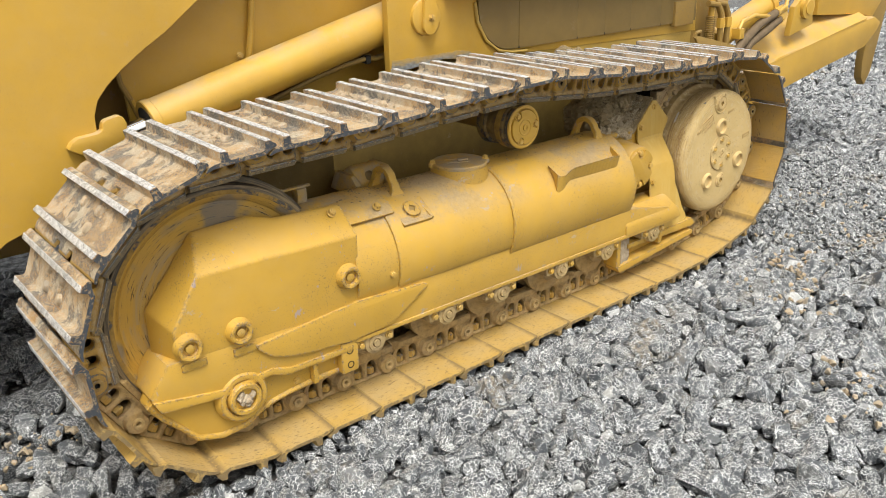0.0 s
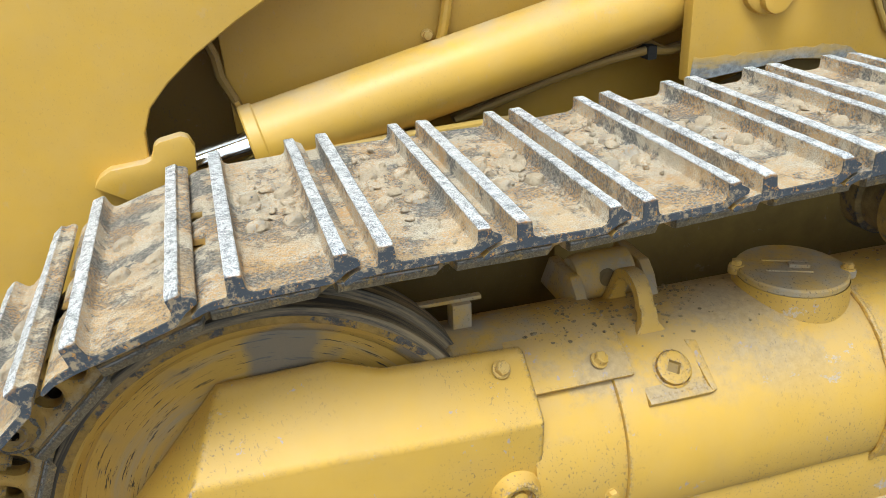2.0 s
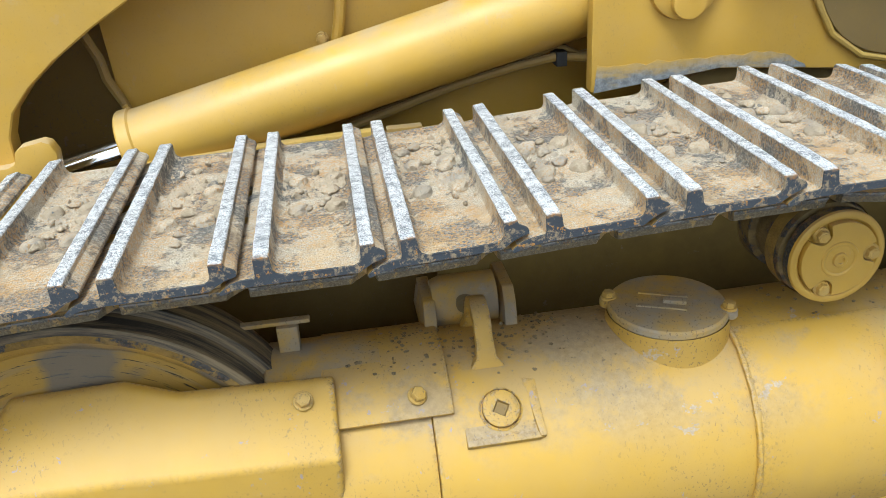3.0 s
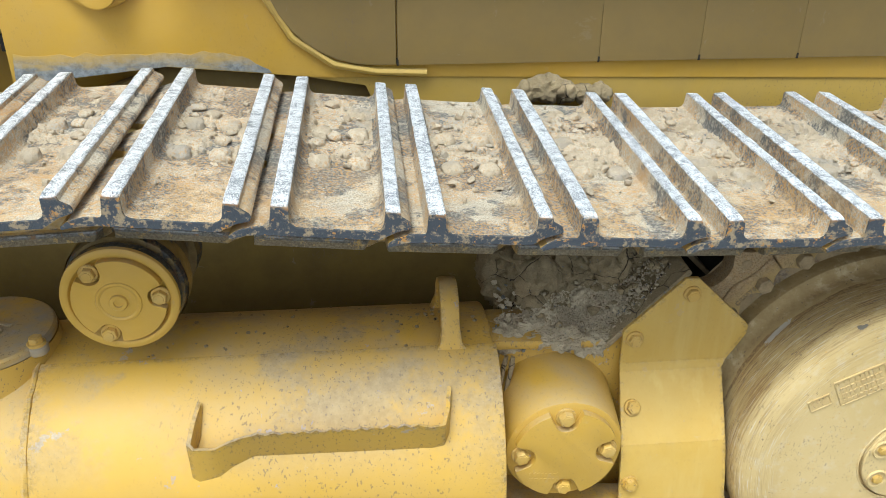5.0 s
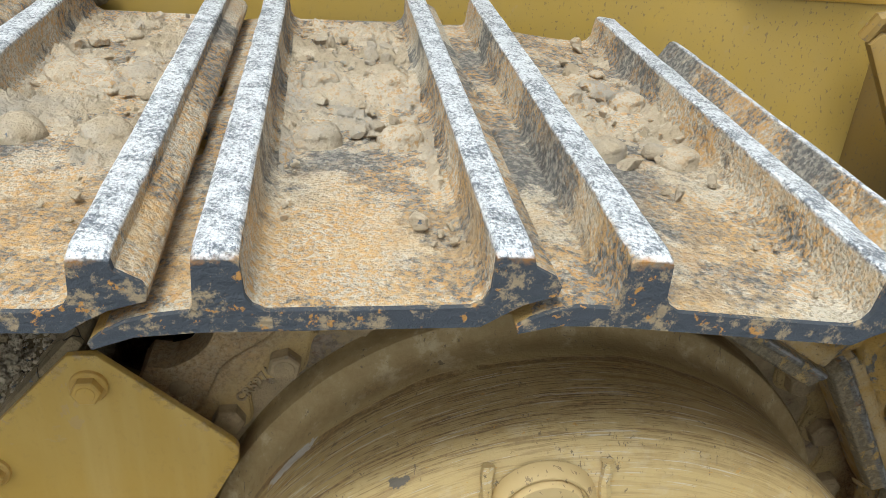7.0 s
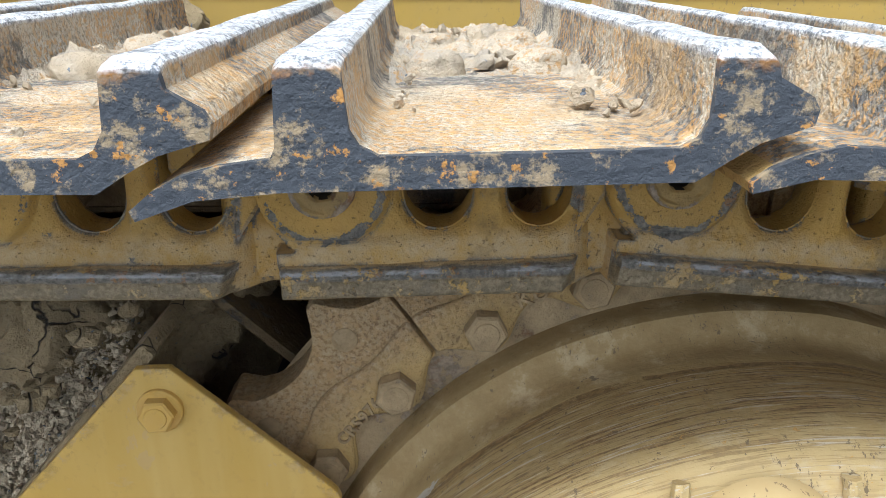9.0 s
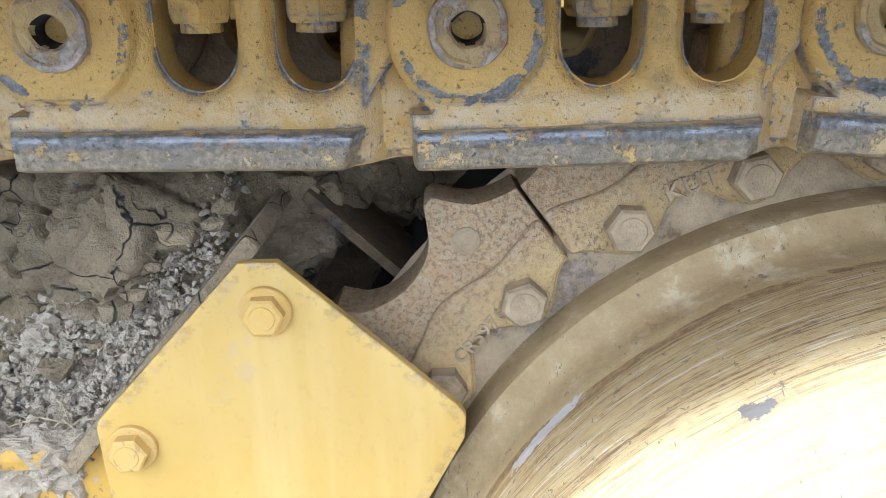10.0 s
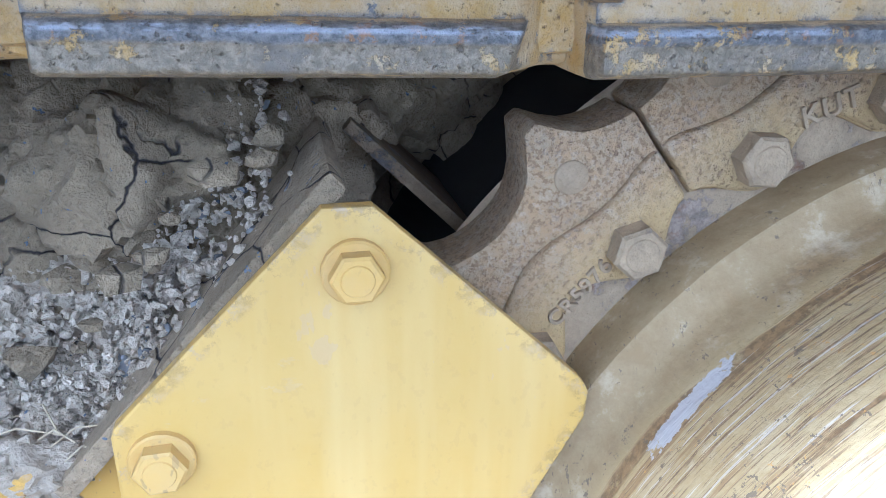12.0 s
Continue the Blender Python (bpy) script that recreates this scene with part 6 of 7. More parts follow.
    corner = [(1.395, 1.9), (1.395, 1.276)] + [(1.595 - 0.20 * math.cos(radians(q)), z0 + 0.20 - 0.20 * math.sin(radians(q))) for q in range(10, 91, 10)]
    xs = [1.643, 2.040, 2.245, 2.450, 2.700, 3.020]
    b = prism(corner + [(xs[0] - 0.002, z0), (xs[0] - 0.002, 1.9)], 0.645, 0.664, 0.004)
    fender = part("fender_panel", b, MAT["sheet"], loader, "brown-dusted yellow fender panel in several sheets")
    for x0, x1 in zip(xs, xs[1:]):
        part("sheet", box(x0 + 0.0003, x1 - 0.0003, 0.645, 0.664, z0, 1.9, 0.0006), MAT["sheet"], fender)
        part("slot", box(x0 - 0.0018, x0 + 0.0018, 0.6435, 0.660, z0 - 0.001, z0 + 0.010, 0.0), MAT["hole"], fender)
    part("lower_lip", tube([(1.380, 0.654, 1.30), (1.395, 0.654, 1.215), (1.445, 0.654, 1.130), (1.52, 0.654, 1.078), (1.60, 0.654, 1.062), (1.70, 0.654, 1.058)], 0.008, 8), MAT["panel"], fender)
    part("sill", prism([(1.47, 1.048), (1.58, 1.030), (1.62, 0.93), (2.55, 0.93), (2.66, 0.60), (3.02, 0.60), (3.02, 1.070), (1.56, 1.070)], 0.667, 0.6995, 0.003), MAT["panel"], fender)
    # unseen hull boxes behind the plates, added to shade the ground beneath
    part("engine_hull", box(0.96, 3.30, 0.95, 2.55, 0.485, 1.88, 0.02), MAT["dull"], loader, "unseen closed box behind the side plates, added to shade the ground")
    part("front_hull", box(-0.74, 0.94, 1.12, 2.55, 0.50, 1.88, 0.02), MAT["dull"], loader, "unseen closed box behind the lift arm, added to shade the ground")
    # upper hood band
    part("hood_band", box(1.20, 2.95, 0.560, 0.66, 1.340, 1.40, 0.010), MAT["body"], loader, "projecting hood edge above the fender")


build_body()


def build_rear():
    wall = part("rear_wall", prism([(2.95, 0.16), (2.95, 1.9), (3.42, 1.9), (3.42, 0.16)], 0.700, 0.75, 0.004), MAT["dull"], loader, "dull yellow rear body wall")
    b = prism([(2.955, 0.985), (2.968, 1.000), (3.35, 0.905), (3.40, 0.85), (3.40, 0.70), (3.160, 0.655), (3.132, 0.690)], 0.585, 0.600, 0.004)
    part("rear_bracket", b, MAT["dull"], wall, "slanted sheet bracket")
    part("hook", tube([(2.955, 0.60, 0.990), (2.962, 0.592, 1.014), (2.998, 0.592, 1.020), (3.010, 0.60, 0.992)], 0.010, 8), MAT["dull"], wall)
    pts = []
    for i in range(120):
        a = i * 0.62
        pts.append((3.140 + 0.026 * math.cos(a), 0.625 + 0.026 * math.sin(a), 0.950 + 0.00115 * i))
    part("spring", tube(pts, 0.0038, 6), MAT["dull"], wall)
    part("guide_rod", tube([(3.140, 0.625, 0.94), (3.140, 0.625, 1.35)], 0.017, 12), MAT["body"], wall)
    # ripper beam, its cylinder and hoses behind the tracks
    b = prism([(3.45, 0.44), (3.45, 0.66), (3.95, 0.765), (5.03, 0.885), (5.20, 0.900), (5.30, 0.855), (5.26, 0.800), (5.10, 0.697), (4.55, 0.625), (4.06, 0.552)], 0.62, 0.90, 0.012)
    beam = part("ripper_beam", b, MAT["body"], loader, "angled yellow ripper beam at the rear")
    b = bmesh.new()
    loft(b, [[(x0, 0.618, z0), (x1, 0.618, z1), (x1 + 0.02, 0.618, z1 + 0.012), (x2, 0.86, z2 + 0.012), (x2, 0.86, z2)] for x0, z0, x1, z1, x2, z2 in
             ((3.55, 0.690, 3.56, 0.692, 3.75, 0.93), (5.03, 0.889, 5.05, 0.893, 5.16, 0.985))])
    part("sloped_top", b, MAT["body"], beam)
    b = prism([(4.50, 0.965), (4.47, 1.45), (5.46, 1.45), (5.45, 1.00), (5.32, 0.870), (5.22, 0.905), (5.06, 0.925)], 0.70, 0.86, 0.008)
    part("cross_head", b, MAT["body"], beam)
    lug = prism([(4.05, 0.88), (4.08, 1.06)] + arc(4.21, 1.055, 0.095, 160, 10, 10) + [(4.33, 0.93)], 0.635, 0.675, 0.006)
    part("pin_lug", lug, MAT["body"], beam)
    part("pin_boss", turned([(0.636, 0.075), (0.615, 0.072), (0.612, 0.045), (0.606, 0.043), (0.606, 0.0)], 4.215, 1.048, 28), MAT["body"], beam)
    a, c = Vector((3.25, 0.70, 0.915)), Vector((3.90, 0.73, 1.085))
    d = (c - a).normalized()
    rip = part("ripper_cylinder", tube([a, a + d * 0.03, a + d * 0.032, c - d * 0.05, c - d * 0.048, c], [0.085, 0.085, 0.072, 0.072, 0.082, 0.082], 32), MAT["body"], loader, "short yellow ripper cylinder")
    part("rod", tube([c, c + d * 0.25], 0.035, 20), MAT["chrome"], rip)
    b = prism([(5.43, 1.00), (5.40, 0.74), (5.372, 0.55), (5.395, 0.42), (5.467, 0.355), (5.53, 0.45), (5.59, 0.68), (5.65, 1.00)], 0.74, 0.80, 0.012)
    roughen(b, 0.004, 12)
    part("ripper_shank", b, MAT["dull"], loader, "worn steel ripper shank with a pointed tip")
    for k in range(2):
        s = 0.05 * k
        pts = [(3.32 + s * 2, 0.60, 0.80), (3.42 + s * 2, 0.59, 0.90), (3.62 + s * 2, 0.60, 1.00 - s * 0.8), (3.80 + s, 0.61, 1.045 - s * 0.8), (3.95, 0.64, 1.06 - s * 0.6)]
        part("hose", tube(pts, [0.026, 0.026, 0.026, 0.026, 0.020], 12), MAT["hose"], rip)
        part("coupling", tube([pts[3], pts[4]], 0.030, 8), MAT["body"], rip)
    part("pipe", tube([(3.40, 0.60, 0.99), (3.43, 0.60, 1.03), (3.55, 0.60, 1.055), (3.75, 0.60, 1.03), (3.90, 0.60, 1.08), (3.95, 0.62, 1.16), (3.86, 0.66, 1.20)], 0.014, 10), MAT["body"], rip)
    part("port_block", box(3.385, 3.43, 0.58, 0.64, 0.935, 0.995, 0.004), MAT["body"], rip)
    port = part("port_plate", box(2.81, 2.98, 0.63, 0.66, 1.06, 1.19, 0.004), MAT["dull"], wall)
    for x in (3.20, 3.27):
        part("pipe", tube([(x - 0.12, 0.61, 1.16), (x - 0.04, 0.60, 1.15), (x, 0.60, 1.09), (x + 0.01, 0.60, 0.80)], 0.017, 10), MAT["dull"], wall)
        part("pipe_nut", tube([(x + 0.002, 0.60, 1.075), (x + 0.006, 0.60, 1.02)], 0.026, 6), MAT["body"], wall)


build_rear()


# ---- loose material ----
def pebble(rnd, size, worn=0.09):
    """An angular broken stone, a hull of random corners with slightly worn edges, as vertices and faces."""
    b = bmesh.new()
    sx, sy, sz = rnd.uniform(1.0, 1.5), rnd.uniform(0.8, 1.1), rnd.uniform(0.62, 0.95)
    for _ in range(rnd.randrange(13, 20)):
        p = Vector((rnd.gauss(0, 1), rnd.gauss(0, 1), rnd.gauss(0, 1))).normalized() * rnd.uniform(0.86, 1.06)
        b.verts.new((p.x * sx * size, p.y * sy * size, p.z * sz * size))
    got = bmesh.ops.convex_hull(b, input=b.verts[:])
    bmesh.ops.delete(b, geom=[e for e in got["geom_interior"] if isinstance(e, bmesh.types.BMVert)], context="VERTS")
    bmesh.ops.dissolve_limit(b, angle_limit=radians(14), verts=b.verts[:], edges=b.edges[:])
    if worn:
        bmesh.ops.bevel(b, geom=b.edges[:], offset=worn * size, offset_type="OFFSET", segments=1, profile=0.5, affect="EDGES", clamp_overlap=True)
    bmesh.ops.recalc_face_normals(b, faces=b.faces[:])
    bmesh.ops.triangulate(b, faces=b.faces[:])
    b.verts.index_update()
    out = np.array([v.co[:] for v in b.verts]), np.array([[v.index for v in f.verts] for f in b.faces])
    b.free()
    return out


def heap(name, spots, mat, shapes, label, category, angle=20):
    """Many stones in one mesh: spots of (x, y, z, size, shape)."""
    rnd = random.Random(11)
    vs, fs, base = [], [], 0
    for x, y, z, s, k in spots:
        v, f = shapes[k]
        m = np.array(Euler((rnd.uniform(0, 6.3), rnd.uniform(0, 6.3), rnd.uniform(0, 6.3))).to_matrix())
        flat = np.array((1.0, 1.0, rnd.uniform(0.75, 1.0)))
        vs.append((v @ m.T) * flat * s + np.array((x, y, z)))
        fs.append(f + base)
        base += len(v)
    v, f = np.concatenate(vs), np.concatenate(fs)
    me = bpy.data.meshes.new(name)
    me.from_pydata(v.tolist(), [], f.tolist())
    me.materials.append(mat)
    me.polygons.foreach_set("use_smooth", [True] * len(me.polygons))
    me.set_sharp_from_angle(angle=radians(angle))
    ob = new(name, me)
    return tagged(ob, label, category, kind="stuff")


def build_gravel():
    rnd = random.Random(3)
    near = [pebble(rnd, 1.0) for _ in range(26)]
    far = [pebble(rnd, 1.0, 0.0) for _ in range(14)]
    spots = []

    def lay(x0, x1, y0, y1, pitch, size, kinds, drop=0.0):
        y = y0
        while y < y1:
            x = x0 + rnd.uniform(0, pitch)
            while x < x1:
                px, py = x + rnd.uniform(-0.5, 0.5) * pitch, y + rnd.uniform(-0.5, 0.5) * pitch
                s = size * rnd.choice((0.55, 0.75, 0.85, 1.0, 1.0, 1.15, 1.35))
                hump = 0.011 * noise.noise(Vector((px * 1.3, py * 1.3, 0))) + 0.010 * noise.noise(Vector((px * 4, py * 4, 3)))
                under = -0.35 < px < 2.7 and 0.05 < py < WIDTH + 0.02
                z = -0.078 + hump + rnd.uniform(-0.012, 0.014) - (0.035 if under else 0) - drop
                spots.append((px, py, z, s, rnd.randrange(kinds)))
                x += pitch
            y += pitch * 0.88
    lay(-1.4, 3.2, -1.35, 0.0, 0.058, 0.040, 26, 0.016)
    lay(-1.4, 3.2, -1.35, 0.0, 0.078, 0.051, 26, -0.002)
    lay(-1.4, 3.0, -0.11, 0.045, 0.042, 0.032, 26, -0.016)
    lay(-2.4, -0.3, 0.0, 2.6, 0.074, 0.052, 26)
    heap("gravel", spots, MAT["gravel"], near, "angular grey crushed stones with white veins", "gravel")
    spots = []
    lay(3.2, 8.0, -1.6, 3.4, 0.070, 0.046, 14)
    lay(2.6, 3.2, 0.0, 0.7, 0.065, 0.044, 14)
    lay(8.0, 13.0, -1.0, 7.0, 0.11, 0.060, 14)
    lay(3.0, 4.9, -0.45, 0.75, 0.030, 0.017, 14, -0.030)
    heap("far_gravel", spots, MAT["gravel"], far, "spread of grey crushed stones behind the machine", "gravel")
    spots = []
    for cx, cy, rad, count in ((2.75, -0.24, 0.16, 120), (2.45, -0.36, 0.18, 110), (3.42, -0.38, 0.20, 110), (3.80, 0.15, 0.22, 120), (1.85, -1.05, 0.20, 90), (-0.70, 0.70, 0.14, 60), (3.1, -0.1, 0.15, 60)):
        for _ in range(count):
            px, py = rnd.gauss(cx, rad * 0.6), rnd.gauss(cy, rad * 0.6)
            if -0.35 < px < 2.75 and py > -0.04:
                continue
            spots.append((px, py, -0.050 + rnd.uniform(-0.018, 0.012), rnd.choice((0.005, 0.007, 0.009, 0.012, 0.018)), rnd.randrange(14)))
    heap("soil_crumbs", spots, MAT["soil"], far, "brown soil crumbs scattered between the stones", "soil")


build_gravel()


def lump(rnd, bm, x, y, z, sx, sy, sz, rough, detail=3, freq=18.0):
    c = bmesh.new()
    bmesh.ops.create_icosphere(c, subdivisions=detail, radius=1.0)
    off = Vector((rnd.uniform(0, 50), rnd.uniform(0, 50), rnd.uniform(0, 50)))
    for v in c.verts:
        p = Vector((v.co.x * sx, v.co.y * sy, v.co.z * sz))
        d = 0.0
        amp, fr = 1.0, freq
        for _ in range(5 if detail > 4 else 3):
            d += amp * noise.noise(p * fr + off)
            amp, fr = amp * 0.64, fr * 2.2
        if detail > 4:
            q = p + noise.noise_vector(p * 14 + off) * 0.018
            near = noise.voronoi(q * 20 + off)[0]
            d -= 0.40 * max(0.0, 1 - (near[1] - near[0]) / 0.08)
            d += 0.45 * noise.cell(noise.voronoi(q * 20 + off)[1][0] * 3.7)
        v.co = p + v.co * d * rough + Vector((x, y, z))
    return join(bm, c)


def build_mud():
    rnd = random.Random(8)
    # caked heap in the pocket between frame, flange and sprocket
    b = bmesh.new()
    lump(rnd, b, 1.930, 0.420, 0.735, 0.140, 0.130, 0.135, 0.026, 6, 9)
    lump(rnd, b, 2.030, 0.400, 0.800, 0.115, 0.115, 0.090, 0.022, 6, 10)
    lump(rnd, b, 1.860, 0.380, 0.775, 0.075, 0.090, 0.085, 0.022, 5, 12)
    lump(rnd, b, 2.03, 0.46, 0.86, 0.20, 0.07, 0.055, 0.016, 5, 12)
    lump(rnd, b, 2.188, 0.455, 0.826, 0.052, 0.040, 0.050, 0.014, 5, 16)
    lump(rnd, b, 2.10, 0.53, 0.70, 0.14, 0.06, 0.12, 0.016, 5, 12)
    lump(rnd, b, 2.17, 0.43, 0.865, 0.085, 0.05, 0.05, 0.016, 5, 14)
    lump(rnd, b, 2.20, 0.50, 0.85, 0.16, 0.05, 0.10, 0.016, 5, 12)
    tagged(link_mesh("mud_heap", to_mesh(b, "mud_heap", MAT["dirt"], 60)), "caked grey-brown mud heap lodged beside the sprocket", "mud", kind="stuff")
    b = bmesh.new()
    for x, y, z, sx, sy, sz in ((1.996, 0.292, 0.722, 0.034, 0.030, 0.034), (1.962, 0.290, 0.708, 0.028, 0.026, 0.026), (2.022, 0.300, 0.748, 0.026, 0.026, 0.026), (1.940, 0.300, 0.742, 0.026, 0.024, 0.026), (2.046, 0.312, 0.774, 0.022, 0.022, 0.020), (1.972, 0.312, 0.764, 0.024, 0.022, 0.020), (1.915, 0.285, 0.706, 0.022, 0.022, 0.016), (1.950, 0.262, 0.694, 0.055, 0.045, 0.030), (1.850, 0.264, 0.700, 0.075, 0.042, 0.026), (1.880, 0.290, 0.722, 0.040, 0.030, 0.024), (1.905, 0.230, 0.706, 0.085, 0.018, 0.016)):
        lump(rnd, b, x, y + 0.006, z - 0.006, sx, sy, sz, min(0.013, 0.6 * sy), 5, 48)
    tagged(link_mesh("mud_mound", to_mesh(b, "mud_mound", MAT["clod"], 60)), "pale crumbling mud piled on the frame", "mud", kind="stuff")
    b = bmesh.new()
    for _ in range(120):
        x = rnd.uniform(1.83, 2.09)
        y = rnd.uniform(0.255, 0.40)
        z = 0.715 + max(0.0, (x - 1.97) * 1.05) + rnd.uniform(-0.01, 0.02) + (y - 0.255) * 0.55
        s = rnd.choice((0.003, 0.004, 0.005, 0.007, 0.010))
        lump(rnd, b, x, y, z, s * 1.2, s, s * 0.8, s * 0.5, 1, 120)
    tagged(link_mesh("mud_crumbs", to_mesh(b, "mud_crumbs", MAT["dirt"], 30)), "loose crumbs of dry mud and small stones", "mud", kind="stuff")
    b = bmesh.new()
    for _ in range(90):
        x, y, z = rnd.uniform(1.79, 1.985), rnd.uniform(0.225, 0.31), rnd.uniform(0.700, 0.716)
        a, l, e = rnd.uniform(0, 6.3), rnd.uniform(0.012, 0.045), rnd.uniform(-0.3, 0.5)
        tube([(x, y, z), (x + l / 2 * math.cos(a), y + l / 2 * math.sin(a) * 0.5, z + 0.006 + l * e * 0.3), (x + l * math.cos(a), y + l * math.sin(a) * 0.5, z + l * e * 0.5)], 0.00045, 4, b)
    tagged(link_mesh("dry_grass", to_mesh(b, "dry_grass", MAT["straw"])), "dry grass stalks stuck in the mud", "grass", kind="stuff")
    stones = [pebble(rnd, 1.0, 0.0) for _ in range(10)]
    spots = []
    for _ in range(5200):
        x, y = rnd.gauss(1.965, 0.055), rnd.uniform(0.240, 0.335)
        x = min(2.08, max(1.86, x))
        z = 0.712 + max(0.0, (x - 1.985) * 1.02) + (y - 0.26) * 0.95 + rnd.uniform(-0.012, 0.010)
        spots.append((x, y, z, rnd.choice((0.0008, 0.0010, 0.0012, 0.0014, 0.0017, 0.0020, 0.0026, 0.0038)), rnd.randrange(10)))
    for _ in range(420):
        x, y = rnd.uniform(1.79, 2.10), rnd.uniform(0.235, 0.42)
        z = 0.702 + max(0.0, (x - 1.985) * 1.06) + (y - 0.26) * 0.75 + rnd.uniform(-0.008, 0.008)
        spots.append((x, y, z, rnd.choice((0.0014, 0.0018, 0.0022, 0.003, 0.004, 0.0052, 0.008)), rnd.randrange(10)))
    heap("mud_clods", spots, MAT["clod"], stones, "broken clods of dry grey mud on the frame", "mud", 35)
    spots = []
    for _ in range(110):
        x, y = rnd.uniform(1.79, 2.09), rnd.uniform(0.228, 0.33)
        z = 0.706 + max(0.0, (x - 1.985) * 1.06) + (y - 0.26) * 0.75 + rnd.uniform(-0.006, 0.008)
        spots.append((x, y, z, rnd.choice((0.0015, 0.002, 0.0028, 0.0036, 0.005)), rnd.randrange(10)))
    heap("stone_chips", spots, MAT["chip"], stones, "small blue-grey stone chips lying in the mud", "gravel", 35)
    for x, y, z, s, label in ((2.108, 0.372, 0.828, 0.022, "frame"), (2.075, 0.345, 0.800, 0.026, "frame"), (2.155, 0.40, 0.83, 0.024, "frame"), (2.045, 0.352, 0.822, 0.030, "frame"),
                              (2.000, 0.335, 0.770, 0.028, "frame"), (1.86, 0.31, 0.745, 0.024, "frame"), (1.900, 0.640, 1.020, 0.022, "fender"), (1.935, 0.640, 1.026, 0.031, "fender"),
                              (1.978, 0.640, 1.018, 0.026, "fender"), (2.012, 0.640, 1.016, 0.024, "fender"), (2.050, 0.640, 1.012, 0.020, "fender")):
        c = bmesh.new()
        lump(rnd, c, 0, 0, 0, s * 1.15, s, s * 0.9, s * 0.42, 4, 32)
        tagged(link_mesh("mud_clod", to_mesh(c, "mud_clod", MAT["dirt"], 40), None, "", pose(x, y, z)),
               "dry grey clod of mud lodged on the " + ("track frame" if label == "frame" else "ledge under the fender"), "mud", "mud clods")
    b = bmesh.new()
    for k in range(3):
        pts = [(1.812 - 0.010 * (i / 9) * (1 + 0.2 * k) - 0.012 * k + 0.004 * noise.noise(Vector((i * 0.7, k * 3.0, 1.0))) - 0.03 * max(0.0, i / 9 - 0.3), 0.205 + 0.004 * k, 0.690 - 0.017 * i) for i in range(10)]
        tube(pts, [0.0045 - 0.0007 * k] * 10, 8, b)
    roughen(b, 0.003, 120)
    tagged(link_mesh("dry_stick", to_mesh(b, "dry_stick", MAT["dirt"], 50)), "dry muddy stick wedged beside the pivot cap", "stick")
    # crumbs along the top of the frame housing
    b = bmesh.new()
    for _ in range(420):
        x = rnd.choice((rnd.uniform(0.34, 0.75), rnd.uniform(0.34, 1.76)))
        a = radians(rnd.gauss(94, 13))
        s = rnd.choice((0.0012, 0.0016, 0.0022, 0.0034))
        lump(rnd, b, x, AX_Y - (TUBE_R + 0.001) * math.cos(a), AX_Z + (TUBE_R + 0.001 + (0.012 if x < 0.51 else 0.0)) * math.sin(a), s * 1.3, s * 1.2, s * 0.7, s * 0.4, 1, 150)
    tagged(link_mesh("mud_crumbs", to_mesh(b, "mud_crumbs", MAT["dirt"], 40)), "crumbs of dry mud on top of the frame housing", "mud", kind="stuff")
    # loose crumbs and the dried soil on the upper shoes
    grit = [pebble(rnd, 1.0, 0.0) for _ in range(12)]
    spots = []
    for k in range(COUNT):
        (x0, z0), (x1, z1) = PINS[k], PINS[(k + 1) % COUNT]
        if z0 < 0.93 or x1 < x0:
            continue
        m = pose(x0, 0, z0, 0, -math.degrees(math.atan2(z1 - z0, x1 - x0)), 0) @ pose(0, 0, 0.045)
        for _ in range(120 if x0 > 1.55 else 55):
            side = rnd.random() < 0.45
            u = (0.046 + 0.014 * rnd.random() ** 2 if rnd.random() < 0.5 else 0.144 - 0.014 * rnd.random() ** 2) if side else rnd.uniform(0.048, 0.142)
            y = rnd.uniform(0.02, 0.53) if side else min(0.53, max(0.03, rnd.gauss(0.33, 0.11)))
            s = rnd.choice((0.0012, 0.0015, 0.002, 0.0025, 0.003) if side else (0.0015, 0.002, 0.0025, 0.003, 0.004, 0.0055, 0.008))
            spots.append(tuple(m @ Vector((u, y, 0.0122 + s * 0.3 + 0.003 * rnd.random()))) + (s, rnd.randrange(12)))
    heap("soil_crumbs", spots, MAT["soil"], grit, "crumbs of dry soil strewn over the track shoes", "soil", 30)
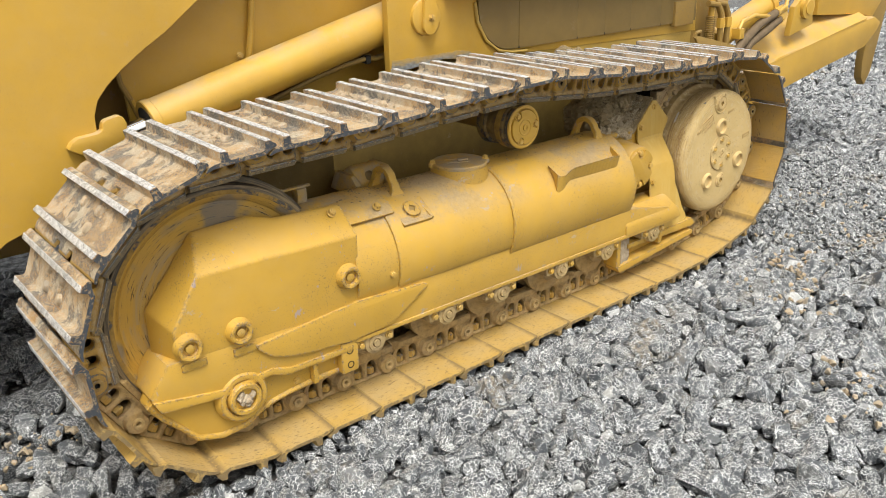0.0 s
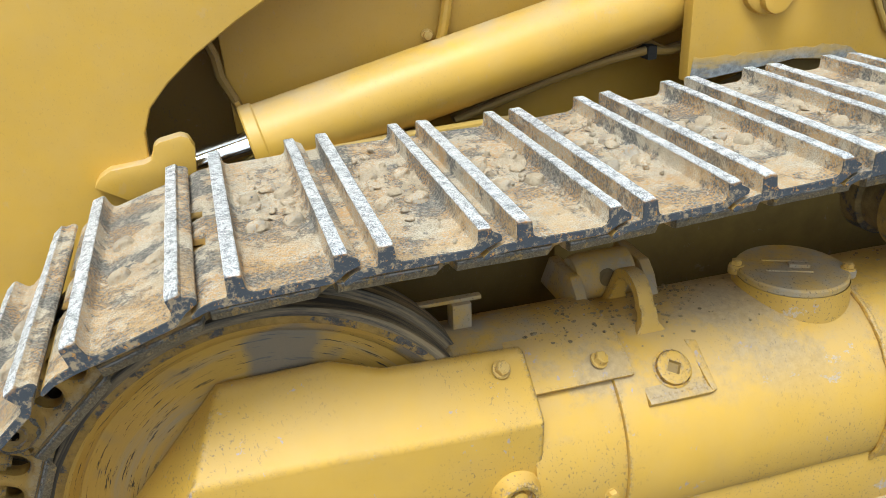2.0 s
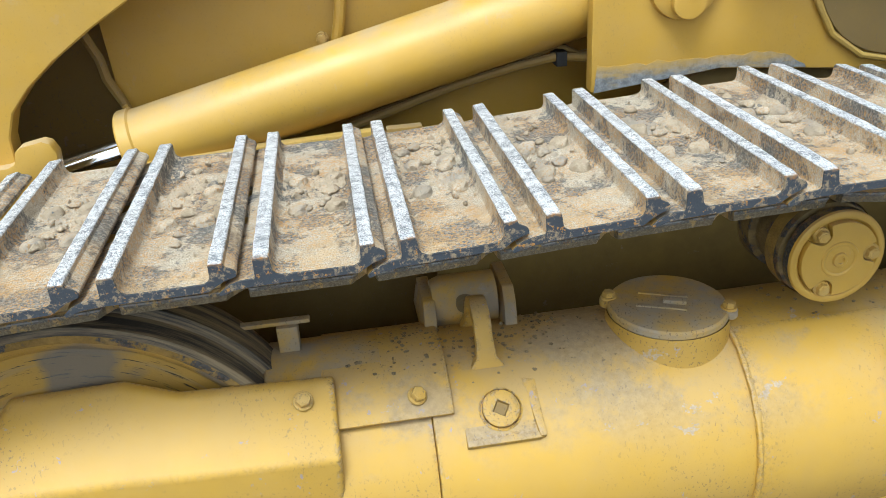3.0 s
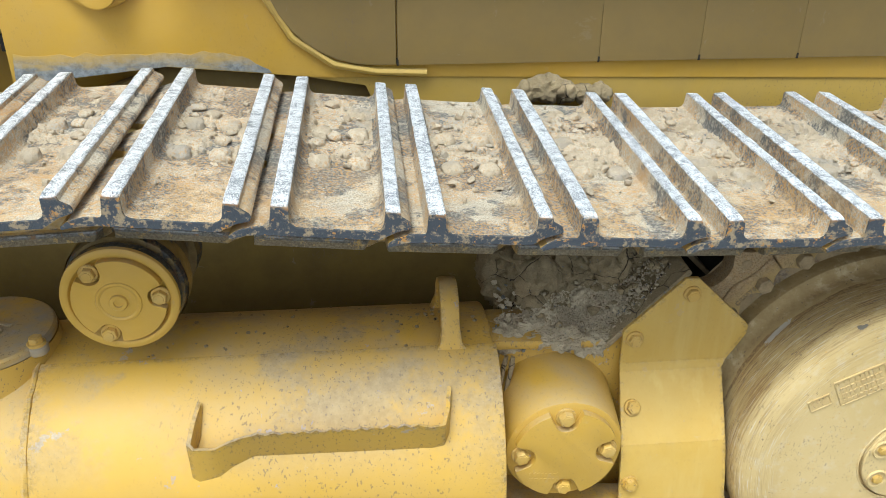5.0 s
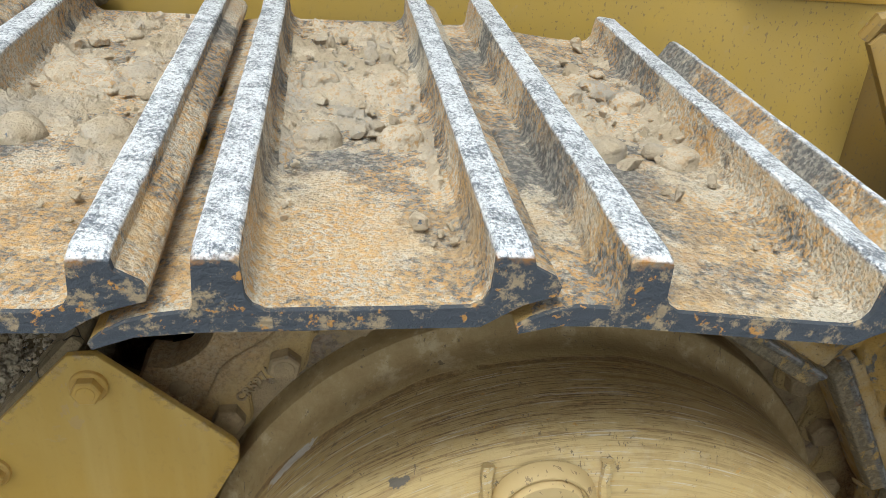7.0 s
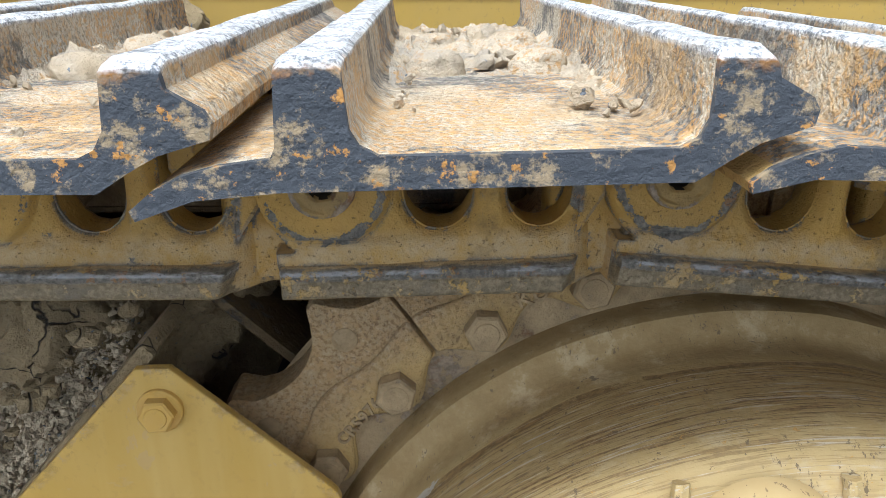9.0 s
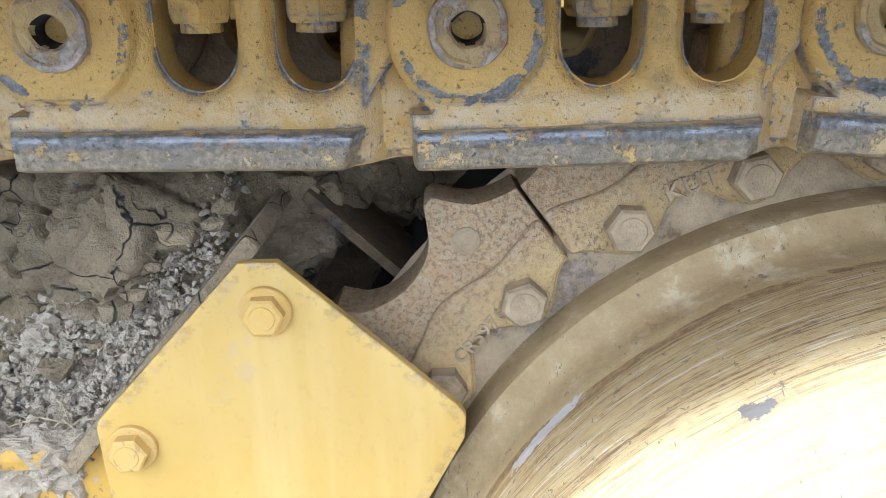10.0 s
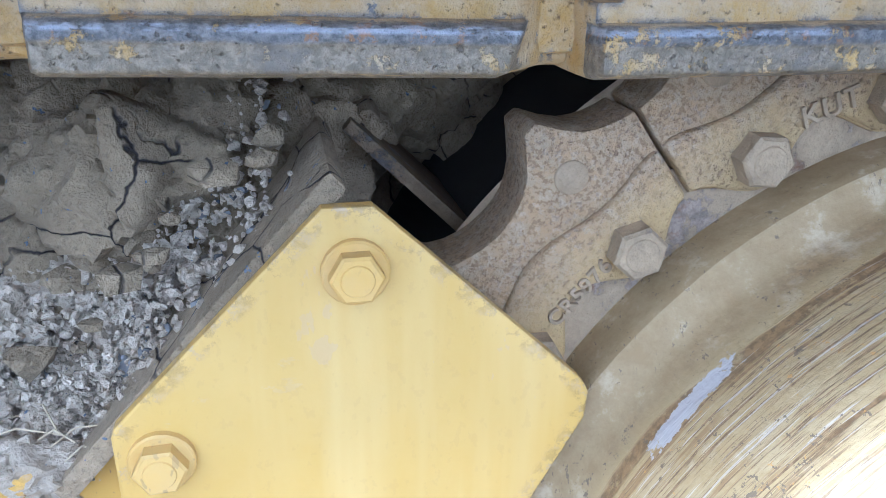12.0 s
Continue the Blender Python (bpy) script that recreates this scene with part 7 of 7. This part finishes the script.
    for k in range(COUNT):
        (x0, z0), (x1, z1) = PINS[k], PINS[(k + 1) % COUNT]
        if z0 < 0.93 or x1 < x0:
            continue
        turn = -math.degrees(math.atan2(z1 - z0, x1 - x0))
        much = (0.42, 0.10, 0.34)[k % 3] if x0 > 1.55 else 0.02
        b = bmesh.new()
        nu, nv = 34, 150
        grid = []
        for j in range(nv + 1):
            y = 0.012 + (WIDTH - 0.03) * j / nv
            row = []
            for i in range(nu + 1):
                u = 0.041 + 0.105 * i / nu
                p = Vector((u * 22 + 7.3 * k, y * 17, k * 1.9))
                h = noise.noise(p) * 0.8 + noise.noise(p * 2.7) * 0.45 + noise.noise(p * 7.0) * 0.36 + noise.noise(p * 17.0) * 0.34
                mid = math.exp(-((y - 0.33) / 0.16) ** 2)
                h += much + 0.55 * mid - 0.62 - 0.42 * max(0.0, min(1.0, (0.22 - y) / 0.08))
                crumb = max(0.0, 0.30 - noise.voronoi(Vector((u * 55, y * 55, k * 3.0)))[0][0]) * (0.5 + mid)
                wall = max(0.0, 1 - min(i, nu - i) / 4.0)
                z = 0.0104 + 0.0120 * max(-0.3, min(h, 0.75)) + 0.018 * crumb * (1 if h > -0.35 else 0) + 0.004 * wall * (h > -0.2)
                row.append(b.verts.new((u, y, min(z, 0.0085 + max(0.0, y - 0.012) * 0.30))))
            grid.append(row)
        for j in range(nv):
            for i in range(nu):
                b.faces.new((grid[j][i], grid[j][i + 1], grid[j + 1][i + 1], grid[j + 1][i]))
        for _ in range(5):
            s = rnd.choice((0.005, 0.007, 0.010))
            lump(rnd, b, rnd.uniform(0.055, 0.135), rnd.gauss(0.32, 0.08), 0.0135 + s * 0.2, s * 1.3, s * 1.2, s * 0.7, s * 0.45, 2, 60)
        tagged(link_mesh("soil_crust", to_mesh(b, "soil_crust", MAT["soil"], 50), None, "", pose(x0, 0, z0, 0, turn, 0) @ pose(0, 0, 0.045)),
                      "dried soil crumbs lying on a track shoe", "soil", kind="stuff")


build_mud()
